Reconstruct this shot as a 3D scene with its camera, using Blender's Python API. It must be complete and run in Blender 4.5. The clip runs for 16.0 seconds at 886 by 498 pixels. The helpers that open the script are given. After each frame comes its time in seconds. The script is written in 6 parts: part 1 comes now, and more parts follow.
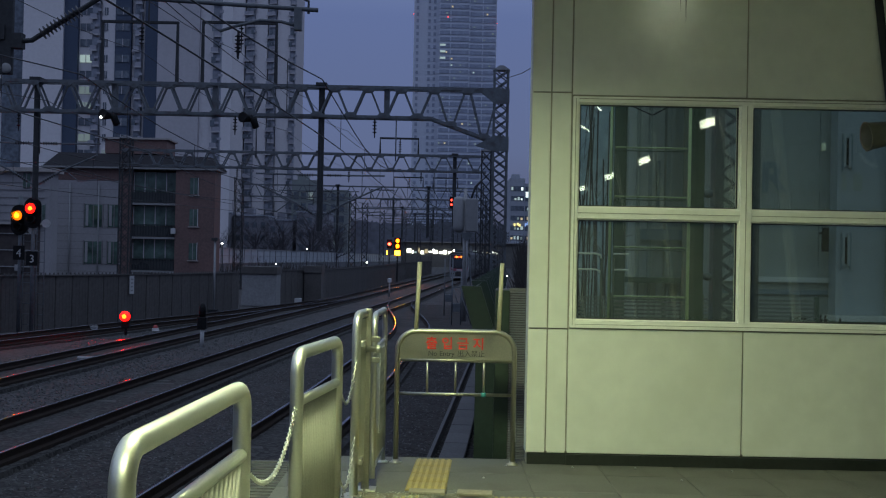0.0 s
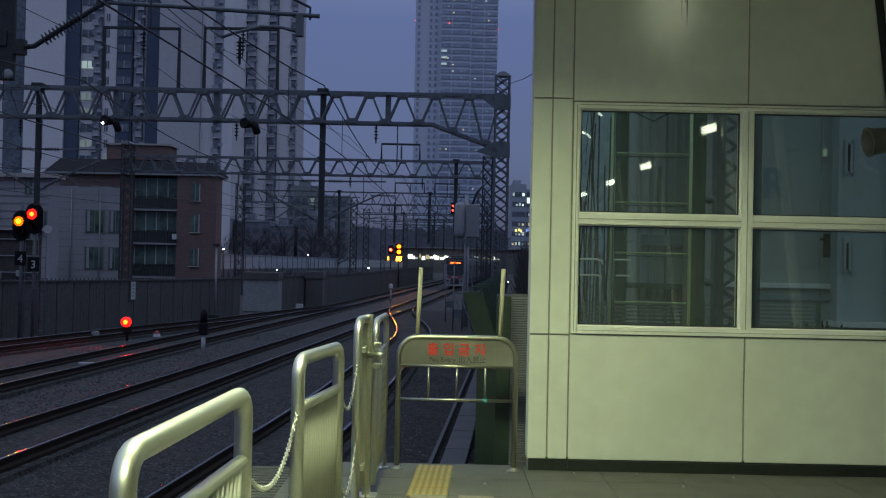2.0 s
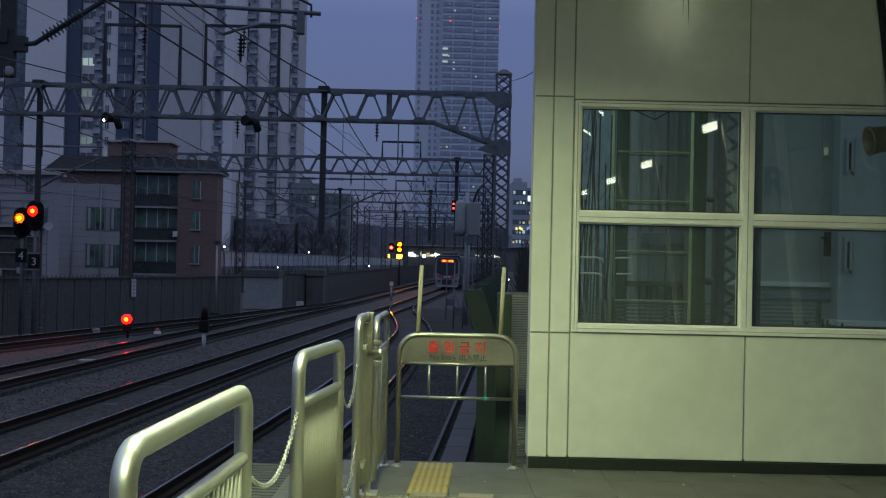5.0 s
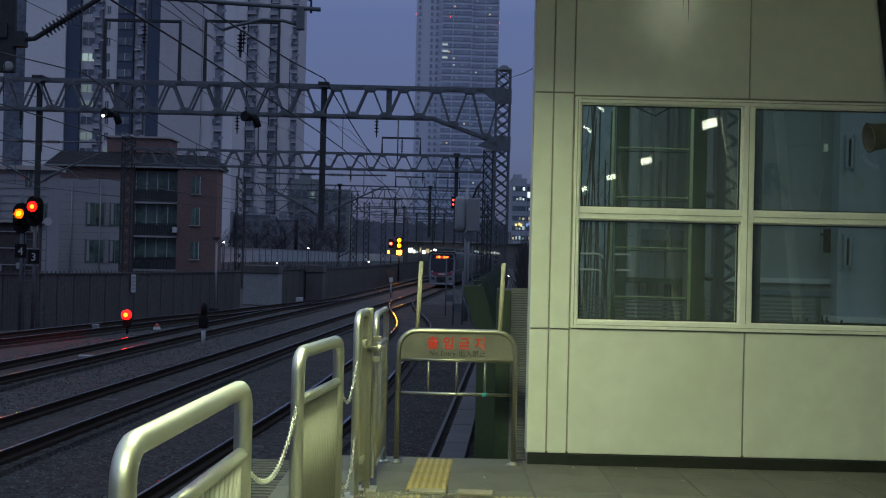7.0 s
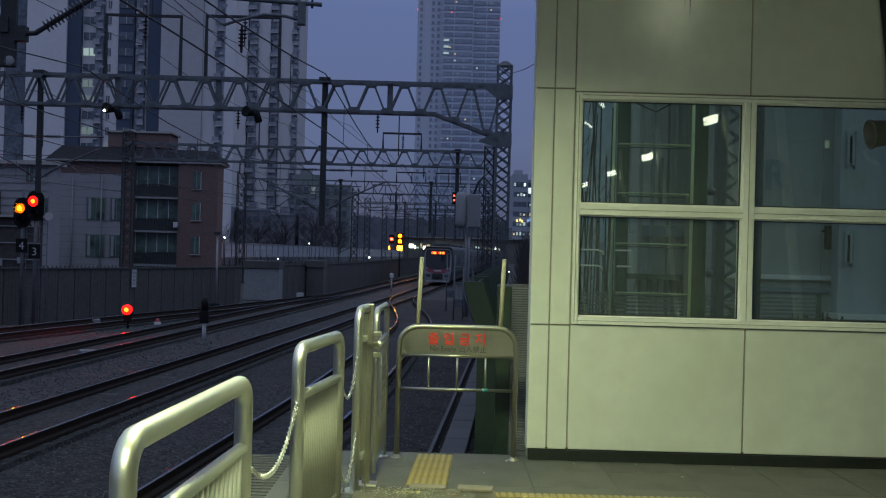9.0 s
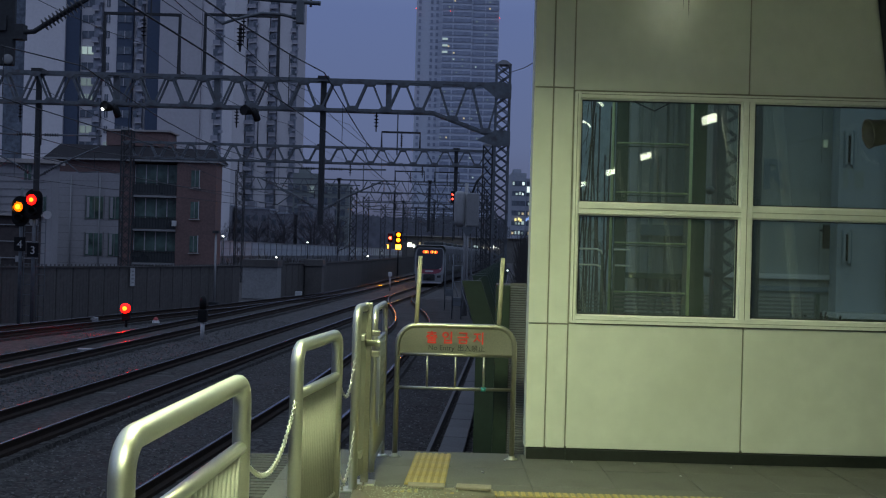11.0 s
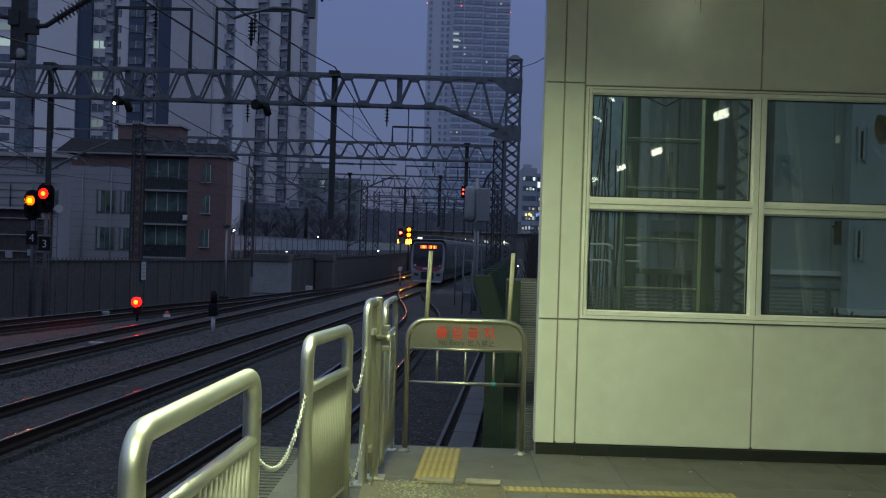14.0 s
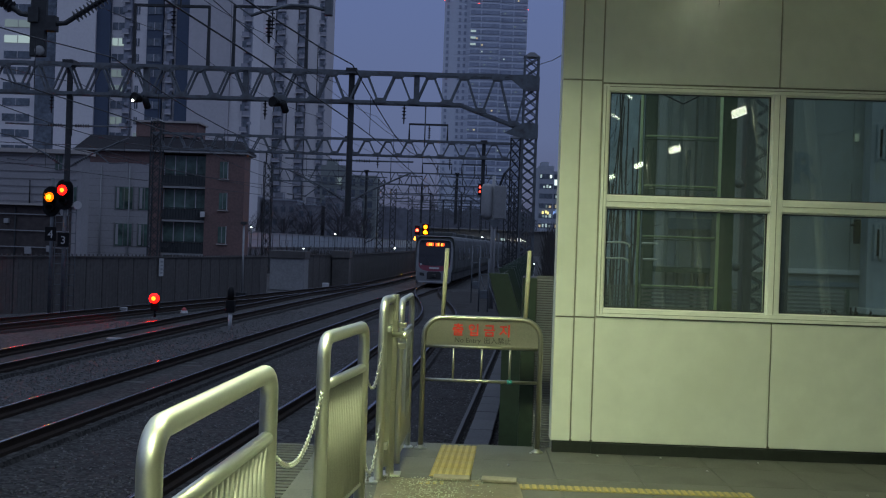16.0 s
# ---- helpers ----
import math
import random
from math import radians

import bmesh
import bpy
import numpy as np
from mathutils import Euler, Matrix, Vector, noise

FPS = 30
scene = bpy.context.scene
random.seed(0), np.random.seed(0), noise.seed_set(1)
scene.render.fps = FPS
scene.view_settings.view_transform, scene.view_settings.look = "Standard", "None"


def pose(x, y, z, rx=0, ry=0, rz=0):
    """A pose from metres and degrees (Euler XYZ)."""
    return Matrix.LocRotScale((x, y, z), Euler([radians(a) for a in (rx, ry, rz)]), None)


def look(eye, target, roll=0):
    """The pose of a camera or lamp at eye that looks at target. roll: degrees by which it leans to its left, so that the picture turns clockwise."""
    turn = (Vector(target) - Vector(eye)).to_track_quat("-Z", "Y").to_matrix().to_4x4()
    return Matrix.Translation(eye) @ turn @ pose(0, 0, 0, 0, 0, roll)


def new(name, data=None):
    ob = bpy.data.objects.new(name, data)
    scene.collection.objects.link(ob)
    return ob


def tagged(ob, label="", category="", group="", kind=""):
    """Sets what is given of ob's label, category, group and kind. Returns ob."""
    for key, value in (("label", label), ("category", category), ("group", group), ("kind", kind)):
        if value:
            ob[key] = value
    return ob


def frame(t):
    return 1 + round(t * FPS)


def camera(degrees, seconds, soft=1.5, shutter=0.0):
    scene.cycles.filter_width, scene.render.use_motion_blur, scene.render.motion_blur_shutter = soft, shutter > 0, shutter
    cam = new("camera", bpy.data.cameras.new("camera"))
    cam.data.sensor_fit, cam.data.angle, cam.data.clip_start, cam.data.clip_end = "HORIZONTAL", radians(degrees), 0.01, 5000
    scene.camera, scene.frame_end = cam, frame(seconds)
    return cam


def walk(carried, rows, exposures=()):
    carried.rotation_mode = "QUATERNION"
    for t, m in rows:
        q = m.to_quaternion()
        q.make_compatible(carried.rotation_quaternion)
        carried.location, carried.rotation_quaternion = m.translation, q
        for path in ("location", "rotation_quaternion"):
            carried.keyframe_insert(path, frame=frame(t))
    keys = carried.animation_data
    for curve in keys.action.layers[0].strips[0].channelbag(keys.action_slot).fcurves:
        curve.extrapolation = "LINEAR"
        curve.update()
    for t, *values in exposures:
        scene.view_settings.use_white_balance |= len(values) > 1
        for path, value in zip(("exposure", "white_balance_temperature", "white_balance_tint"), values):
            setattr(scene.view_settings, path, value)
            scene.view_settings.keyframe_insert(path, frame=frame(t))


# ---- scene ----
cam = camera(44.86, 16.0, soft=1.15)
EYE = (0.0, 0.0, 1.7)


def aim(yaw, pitch, roll):
    a, b = radians(yaw), radians(pitch)
    way = Vector((-math.sin(a) * math.cos(b), math.cos(a) * math.cos(b), math.sin(b)))
    return look(EYE, Vector(EYE) + way * 10, roll)


# the camera is held by hand on the spot: seconds, turn to the left, tilt up, lean
HELD = [
    (0.0, 0.000, 0.513, 1.150),
    (0.5, 0.039, 0.509, 1.173),
    (1.0, 0.071, 0.573, 1.097),
    (1.5, 0.102, 0.770, 1.160),
    (2.0, 0.076, 0.820, 1.164),
    (2.5, 0.117, 0.803, 1.215),
    (3.0, 0.099, 0.754, 1.227),
    (3.5, 0.012, 0.805, 1.229),
    (4.0, 0.057, 0.846, 1.224),
    (6.5, 0.113, 0.451, 1.363),
    (7.0, 0.083, 0.497, 1.365),
    (7.5, 0.151, 0.514, 1.433),
    (8.0, 0.091, 0.333, 1.450),
    (8.5, 0.115, 0.287, 1.439),
    (9.0, 0.116, 0.267, 1.512),
    (11.5, 0.004, 0.208, 1.564),
    (12.0, -0.048, 0.399, 1.557),
    (12.5, -0.032, 0.426, 1.584),
    (13.0, 0.162, 0.303, 1.671),
    (13.5, 0.403, 0.065, 1.728),
    (14.0, 0.579, -0.076, 1.749),
    (14.5, 0.687, -0.172, 1.715),
    (15.0, 0.864, -0.099, 1.836),
    (15.5, 1.122, -0.144, 1.909),
    (16.0, 1.456, -0.239, 1.931),
]
walk(cam, [(t, aim(a, b, c)) for t, a, b, c in HELD])

# ---- dusk sky and lamps ----
world = bpy.data.worlds.new("dusk")
scene.world = world
world.use_nodes = True
wn, wl = world.node_tree.nodes, world.node_tree.links
wn.clear()
w_out, w_bg = wn.new("ShaderNodeOutputWorld"), wn.new("ShaderNodeBackground")
w_tc, w_sep, w_ramp = wn.new("ShaderNodeTexCoord"), wn.new("ShaderNodeSeparateXYZ"), wn.new("ShaderNodeValToRGB")
wl.new(w_tc.outputs["Generated"], w_sep.inputs[0])
wl.new(w_sep.outputs["Z"], w_ramp.inputs[0])
wl.new(w_ramp.outputs[0], w_bg.inputs[0])
wl.new(w_bg.outputs[0], w_out.inputs[0])
w_bg.inputs[1].default_value = 1.0
r = w_ramp.color_ramp
r.elements[0].position, r.elements[0].color = 0.0, (0.042, 0.045, 0.080, 1)
r.elements[1].position, r.elements[1].color = 1.0, (0.56, 0.71, 0.97, 1)
e = r.elements.new(0.045)
e.color = (0.094, 0.110, 0.188, 1)
e = r.elements.new(0.10)
e.color = (0.114, 0.148, 0.274, 1)
e = r.elements.new(0.22)
e.color = (0.114, 0.158, 0.326, 1)
e = r.elements.new(0.45)
e.color = (0.33, 0.425, 0.66, 1)


def area_lamp(x, y, z, sx, sy, watts, colour, spread=180):
    data = bpy.data.lights.new("lamp_light", "AREA")
    data.shape, data.size, data.size_y, data.energy, data.color = "RECTANGLE", sx, sy, watts, colour
    data.spread = radians(spread)
    ob = new("lamp_light", data)
    ob.matrix_world = Matrix.Translation((x, y, z))
    return ob


LAMP_COLOUR = (0.87, 1.0, 0.56)
POST_LAMPS = [(3.065, 5.6, 3.335), (3.1, 1.5, 3.275), (3.185, -2.6, 3.335), (3.18, -6.7, 3.37), (3.22, -10.8, 3.38)]
LAMP_ROWS = [(-0.5, 5.1), (-0.3, 0.0), (-0.3, -4.0)]
# unseen canopy lamps, spread narrowed so the wall darkens upwards
WATTS = {5.1: 250, 0.0: 235, -4.0: 60}
for x, y in LAMP_ROWS:
    area_lamp(x, y, 4.40, 0.5, 1.4, WATTS[y], LAMP_COLOUR, 149 if y > 1 else 125)
for x, y, z in POST_LAMPS:
    area_lamp(x, y, z, 0.1, 0.1, 2.5, LAMP_COLOUR)
area_lamp(2.55, 5.7, 4.63, 0.2, 0.2, 1.5, LAMP_COLOUR)

# ---- materials ----


def mat(name, colour, rough=0.6, metal=0.0, var=0.25, grain=40.0, stain=2.0, bump=0.15, dirt=None, emit=None, strength=0.0, spec=0.5, per_object=0.0, cells=0.0, island=0.0):
    m = bpy.data.materials.new(name)
    m.use_nodes = True
    n, l = m.node_tree.nodes, m.node_tree.links
    b = n["Principled BSDF"]
    b.inputs["Roughness"].default_value = rough
    b.inputs["Metallic"].default_value = metal
    b.inputs["Specular IOR Level"].default_value = spec
    if emit:
        b.inputs["Base Color"].default_value = (*colour, 1)
        b.inputs["Emission Color"].default_value = (*emit, 1)
        b.inputs["Emission Strength"].default_value = strength
        return m
    tc = n.new("ShaderNodeTexCoord")
    fine, broad = n.new("ShaderNodeTexNoise"), n.new("ShaderNodeTexNoise")
    fine.inputs["Scale"].default_value, fine.inputs["Detail"].default_value = grain, 4
    broad.inputs["Scale"].default_value, broad.inputs["Detail"].default_value = stain, 5
    for t in (fine, broad):
        l.new(tc.outputs["Object"], t.inputs["Vector"])
    mixf = n.new("ShaderNodeMath")
    mixf.operation = "ADD"
    l.new(fine.outputs["Fac"], mixf.inputs[0])
    l.new(broad.outputs["Fac"], mixf.inputs[1])
    ramp = n.new("ShaderNodeMapRange")
    ramp.inputs["From Min"].default_value, ramp.inputs["From Max"].default_value = 0.7, 1.3
    ramp.inputs["To Min"].default_value, ramp.inputs["To Max"].default_value = 1 - var, 1 + var
    l.new(mixf.outputs[0], ramp.inputs["Value"])
    mul = n.new("ShaderNodeMix")
    mul.data_type, mul.blend_type = "RGBA", "MULTIPLY"
    mul.inputs["Factor"].default_value = 1.0
    mul.inputs[6].default_value = (*colour, 1)
    l.new(ramp.outputs[0], mul.inputs[7])
    col = mul.outputs[2]
    if cells:
        vo = n.new("ShaderNodeTexVoronoi")
        vo.inputs["Scale"].default_value = cells
        l.new(tc.outputs["Object"], vo.inputs["Vector"])
        bw = n.new("ShaderNodeSeparateColor")
        l.new(vo.outputs["Color"], bw.inputs[0])
        mr = n.new("ShaderNodeMapRange")
        mr.inputs["To Min"].default_value, mr.inputs["To Max"].default_value = 0.35, 1.75
        l.new(bw.outputs[0], mr.inputs["Value"])
        m4 = n.new("ShaderNodeMix")
        m4.data_type, m4.blend_type = "RGBA", "MULTIPLY"
        m4.inputs["Factor"].default_value = 1.0
        l.new(col, m4.inputs[6])
        l.new(mr.outputs[0], m4.inputs[7])
        col = m4.outputs[2]
    if island:
        geo = n.new("ShaderNodeNewGeometry")
        mr = n.new("ShaderNodeMapRange")
        mr.inputs["To Min"].default_value, mr.inputs["To Max"].default_value = 1 - island, 1 + island
        l.new(geo.outputs["Random Per Island"], mr.inputs["Value"])
        m5 = n.new("ShaderNodeMix")
        m5.data_type, m5.blend_type = "RGBA", "MULTIPLY"
        m5.inputs["Factor"].default_value = 1.0
        l.new(col, m5.inputs[6])
        l.new(mr.outputs[0], m5.inputs[7])
        col = m5.outputs[2]
    if per_object:
        info = n.new("ShaderNodeObjectInfo")
        mr = n.new("ShaderNodeMapRange")
        mr.inputs["To Min"].default_value, mr.inputs["To Max"].default_value = 1 - per_object, 1 + per_object
        l.new(info.outputs["Random"], mr.inputs["Value"])
        m2 = n.new("ShaderNodeMix")
        m2.data_type, m2.blend_type = "RGBA", "MULTIPLY"
        m2.inputs["Factor"].default_value = 1.0
        l.new(col, m2.inputs[6])
        l.new(mr.outputs[0], m2.inputs[7])
        col = m2.outputs[2]
    if dirt:
        st = n.new("ShaderNodeTexNoise")
        st.inputs["Scale"].default_value, st.inputs["Detail"].default_value = stain * 1.7, 7
        l.new(tc.outputs["Object"], st.inputs["Vector"])
        sr = n.new("ShaderNodeMapRange")
        sr.inputs["From Min"].default_value, sr.inputs["From Max"].default_value = 0.52, 0.72
        l.new(st.outputs["Fac"], sr.inputs["Value"])
        m3 = n.new("ShaderNodeMix")
        m3.data_type = "RGBA"
        l.new(sr.outputs[0], m3.inputs["Factor"])
        l.new(col, m3.inputs[6])
        m3.inputs[7].default_value = (*dirt, 1)
        col = m3.outputs[2]
    l.new(col, b.inputs["Base Color"])
    rr = n.new("ShaderNodeMapRange")
    rr.inputs["From Min"].default_value, rr.inputs["From Max"].default_value = 0.3, 0.7
    rr.inputs["To Min"].default_value, rr.inputs["To Max"].default_value = max(0.02, rough * 0.8), min(1, rough * 1.2)
    l.new(broad.outputs["Fac"], rr.inputs["Value"])
    l.new(rr.outputs[0], b.inputs["Roughness"])
    if bump:
        bp = n.new("ShaderNodeBump")
        bp.inputs["Strength"].default_value, bp.inputs["Distance"].default_value = bump, 0.01
        l.new(fine.outputs["Fac"], bp.inputs["Height"])
        l.new(bp.outputs[0], b.inputs["Normal"])
    return m


def glass_mat(name, tint, rough=0.0, dust=0.043):
    """Clear reflecting glass with faint run marks and a thin uneven film of dust that also stands for the pale veil of
    reflected haze.
    """
    m = bpy.data.materials.new(name)
    m.use_nodes = True
    n, l = m.node_tree.nodes, m.node_tree.links
    n.remove(n["Principled BSDF"])
    out = n["Material Output"]
    tr, gl, fr, mx = n.new("ShaderNodeBsdfTransparent"), n.new("ShaderNodeBsdfGlossy"), n.new("ShaderNodeFresnel"), n.new("ShaderNodeMixShader")
    tr.inputs[0].default_value = (*tint, 1)
    gl.inputs["Roughness"].default_value = rough
    fr.inputs[0].default_value = 1.75
    l.new(fr.outputs[0], mx.inputs[0])
    l.new(tr.outputs[0], mx.inputs[1])
    l.new(gl.outputs[0], mx.inputs[2])
    film, tc, mp, ns, mr, md = n.new("ShaderNodeBsdfDiffuse"), n.new("ShaderNodeTexCoord"), n.new("ShaderNodeMapping"), n.new("ShaderNodeTexNoise"), n.new("ShaderNodeMapRange"), n.new("ShaderNodeMixShader")
    film.inputs[0].default_value = (0.60, 0.66, 0.62, 1)
    mp.inputs["Scale"].default_value = (14, 14, 0.8)
    ns.inputs["Scale"].default_value, ns.inputs["Detail"].default_value = 2.0, 6
    mr.inputs["From Min"].default_value, mr.inputs["From Max"].default_value = 0.3, 0.75
    mr.inputs["To Min"].default_value, mr.inputs["To Max"].default_value = dust * 0.7, dust * 1.4
    l.new(tc.outputs["Object"], mp.inputs[0])
    l.new(mp.outputs[0], ns.inputs["Vector"])
    l.new(ns.outputs["Fac"], mr.inputs["Value"])
    l.new(mr.outputs[0], md.inputs[0])
    l.new(mx.outputs[0], md.inputs[1])
    l.new(film.outputs[0], md.inputs[2])
    l.new(md.outputs[0], out.inputs[0])
    return m


M_BALLAST = mat("ballast_gravel", (0.041, 0.0395, 0.0405), 0.9, 0, 0.3, 16, 0.35, 1.0, spec=0.2, cells=17)
M_BALLASTDARK = mat("oily_track_bed", (0.029, 0.0275, 0.027), 0.85, 0, 0.3, 14, 0.5, 1.0, spec=0.2, cells=17)
M_STONE = mat("ballast_stone", (0.074, 0.072, 0.074), 0.85, 0, 0.2, 9, 0.8, 0.3, island=0.42)
M_RAILSIDE = mat("rusty_rail", (0.026, 0.019, 0.016), 0.85, 0, 0.35, 30, 2, 0.3, spec=0.12)
M_RAILTOP = mat("polished_rail_head", (0.42, 0.42, 0.44), 0.16, 1.0, 0.2, 60, 1.5, 0.02)
M_SLEEPER = mat("concrete_sleeper", (0.036, 0.034, 0.033), 0.9, 0, 0.3, 20, 2, 0.3, per_object=0.2)
M_PLATFORM = mat("platform_paving", (0.115, 0.114, 0.099), 0.75, 0, 0.22, 55, 1.2, 0.2, dirt=(0.098, 0.094, 0.082), per_object=0.07)
M_CONCRETE = mat("grey_concrete", (0.30, 0.29, 0.29), 0.85, 0, 0.2, 25, 1.3, 0.3, dirt=(0.2, 0.19, 0.18))
M_EDGERIB = mat("worn_edge_rib", (0.085, 0.083, 0.075), 0.85, 0, 0.3, 25, 1.3, 0.3)
M_DARKCONC = mat("dark_concrete", (0.12, 0.115, 0.11), 0.9, 0, 0.3, 18, 0.8, 0.3)
M_PANEL = mat("cream_metal_panel", (0.75, 0.77, 0.67), 0.22, 0, 0.06, 6, 0.9, 0.03, dirt=(0.68, 0.695, 0.59), per_object=0.02)
M_PANELEDGE = mat("cream_panel_edge", (0.73, 0.75, 0.65), 0.75, 0, 0.08, 6, 0.9, 0.03, spec=0.15)
M_FRAME = mat("cream_window_frame", (0.88, 0.89, 0.80), 0.4, 0, 0.05, 20, 2, 0.03)
M_DRIP = mat("rusty_drip", (0.13, 0.12, 0.09), 0.8, 0, 0.3, 20, 2, 0.1)
M_JOINT = mat("sealant_joint", (0.33, 0.32, 0.25), 0.8, 0, 0.2, 20, 2, 0.1)
M_PLINTH = mat("black_plinth", (0.018, 0.022, 0.018), 0.55, 0, 0.3, 20, 3, 0.1)
M_STEEL = mat("brushed_stainless_steel", (0.70, 0.70, 0.61), 0.42, 1.0, 0.06, 150, 0.5, 0.03)
M_STEELBAR = mat("matt_steel_bar", (0.46, 0.46, 0.38), 0.5, 0.35, 0.12, 90, 3, 0.04)
M_STEELDULL = mat("dull_stainless_steel", (0.45, 0.44, 0.355), 0.38, 1.0, 0.12, 90, 3, 0.04)
M_YELLOW = mat("tactile_yellow", (0.27, 0.20, 0.055), 0.65, 0, 0.2, 60, 4, 0.1, dirt=(0.25, 0.20, 0.075))
M_RED = mat("red_lettering", (0.75, 0.05, 0.03), 0.5, 0, 0.08, 40, 3, 0.0)
M_BLACK = mat("black_lettering", (0.06, 0.06, 0.055), 0.6, 0, 0.1, 40, 3, 0.0)
M_GANTRY = mat("galvanised_steel", (0.098, 0.110, 0.125), 0.65, 0.1, 0.2, 12, 1.5, 0.1, dirt=(0.06, 0.055, 0.06))
M_MAST = mat("dark_steel_mast", (0.036, 0.038, 0.042), 0.7, 0.1, 0.25, 12, 1.5, 0.1, spec=0.25)
M_WIRE = mat("overhead_wire_copper", (0.025, 0.025, 0.03), 0.6, 0.3, 0.1, 20, 2, 0.0)
M_INSUL = mat("insulator_porcelain", (0.03, 0.028, 0.032), 0.45, 0, 0.1, 20, 2, 0.0, spec=0.2)
M_FENCE = mat("weathered_fence_panel", (0.078, 0.072, 0.070), 0.8, 0, 0.25, 9, 0.6, 0.2, dirt=(0.05, 0.045, 0.045), per_object=0.12)
M_FENCELITE = mat("pale_fence_block", (0.21, 0.21, 0.215), 0.8, 0, 0.2, 9, 0.8, 0.2)
M_BLACKPAINT = mat("black_signal_paint", (0.010, 0.010, 0.011), 0.6, 0, 0.2, 20, 2, 0.05, spec=0.12)
M_GREEN = mat("green_painted_steel", (0.022, 0.042, 0.027), 0.55, 0, 0.25, 14, 1.4, 0.1, dirt=(0.02, 0.032, 0.022))
M_GREYBOX = mat("grey_equipment_paint", (0.23, 0.23, 0.24), 0.6, 0, 0.15, 14, 1.5, 0.1)
M_APT = mat("pale_apartment_render", (0.60, 0.575, 0.605), 0.85, 0, 0.07, 2, 0.07, 0.0)
M_APTGREY = mat("grey_apartment_render", (0.42, 0.40, 0.43), 0.85, 0, 0.07, 2, 0.07, 0.0)
M_APTBLUE = mat("blue_apartment_stripe", (0.05, 0.07, 0.115), 0.8, 0, 0.1, 2, 0.1, 0.0)
M_APTGLASS = mat("dark_apartment_glass", (0.11, 0.13, 0.16), 0.25, 0, 0.4, 1.5, 0.3, 0.0)
# haze is put into both tower colours: pale, bluish, low contrast
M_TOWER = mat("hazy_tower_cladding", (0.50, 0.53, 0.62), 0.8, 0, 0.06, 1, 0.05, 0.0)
M_TOWERGLASS = mat("hazed_tower_glass", (0.26, 0.29, 0.38), 0.4, 0, 0.25, 0.6, 0.2, 0.0)
M_BRICK = mat("red_brick", (0.135, 0.084, 0.079), 0.85, 0, 0.25, 6, 0.5, 0.2, per_object=0.08)
M_STONEWALL = mat("grey_stone_cladding", (0.26, 0.25, 0.265), 0.8, 0, 0.12, 5, 0.4, 0.1, per_object=0.05)
# shingle colour lifted to include the veil of haze before it
M_ROOF = mat("dark_roof_shingle", (0.030, 0.029, 0.033), 0.9, 0, 0.3, 8, 0.6, 0.2, spec=0.08)
M_TRIM = mat("pale_stone_trim", (0.32, 0.29, 0.28), 0.8, 0, 0.15, 8, 0.8, 0.1)
M_HOUSEGLASS = mat("house_window_glass", (0.065, 0.105, 0.09), 0.2, 0, 0.6, 2, 0.6, 0.0)
M_TREE = mat("bare_tree_bark", (0.03, 0.026, 0.024), 0.9, 0, 0.3, 12, 1, 0.2)
# bark colour paled for distance haze; the lane stems share it
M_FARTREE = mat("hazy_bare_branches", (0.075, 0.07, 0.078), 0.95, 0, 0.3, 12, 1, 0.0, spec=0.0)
M_SCRUB = mat("dark_winter_scrub", (0.035, 0.034, 0.03), 0.95, 0, 0.4, 6, 0.6, 0.3)
M_TRAIN = mat("train_side_paint", (0.038, 0.043, 0.041), 0.55, 0.0, 0.08, 10, 0.6, 0.02, dirt=(0.07, 0.07, 0.077))
M_TRAINFRONT = mat("train_cab_paint", (0.17, 0.175, 0.19), 0.45, 0.0, 0.08, 10, 0.6, 0.02, dirt=(0.13, 0.13, 0.14))
M_TRAINDARK = mat("train_dark_underframe", (0.02, 0.02, 0.022), 0.7, 0, 0.2, 10, 1, 0.1)
M_TRAINGLASS = mat("train_windscreen", (0.006, 0.006, 0.010), 0.08, 0, 0.1, 4, 1, 0.0)
M_TRAINRED = mat("train_red_stripe", (0.17, 0.02, 0.042), 0.4, 0, 0.1, 10, 1, 0.0)
M_CARD = mat("flattened_cardboard", (0.25, 0.225, 0.17), 0.9, 0, 0.2, 30, 3, 0.15, dirt=(0.24, 0.21, 0.16))
M_SCRAP = mat("scattered_white_grit", (0.40, 0.43, 0.33), 0.85, 0, 0.3, 30, 3, 0.1)
M_TEAL = mat("teal_tape", (0.05, 0.28, 0.27), 0.6, 0, 0.1, 30, 3, 0.0)
M_CANOPY = mat("canopy_soffit", (0.13, 0.135, 0.12), 0.6, 0, 0.1, 10, 1, 0.05)
M_WHITEPAINT = mat("dull_white_paint", (0.42, 0.42, 0.43), 0.7, 0, 0.15, 20, 2, 0.05)
M_GLASS = glass_mat("clear_window_glass", (0.86, 0.92, 0.78))
M_LAMP = mat("lamp_diffuser", (0.9, 0.9, 0.9), emit=(0.95, 1.0, 0.85), strength=9)
M_LAMPBRIGHT = mat("bright_lamp_diffuser", (0.9, 0.9, 0.9), emit=(0.92, 1.0, 0.72), strength=200)
M_E_RED = mat("red_lens_with_glare", (0.3, 0, 0), emit=(1.0, 0.006, 0.004), strength=4.5)
M_E_REDCORE = mat("red_signal_bulb", (0.3, 0, 0), emit=(1.0, 0.0017, 0.0001), strength=520)
M_E_REDSOFT = mat("small_red_light", (0.3, 0, 0), emit=(1.0, 0.05, 0.03), strength=6)
M_E_AMBER = mat("amber_lens_with_glare", (0.3, 0.1, 0), emit=(1.0, 0.13, 0.002), strength=2.4)
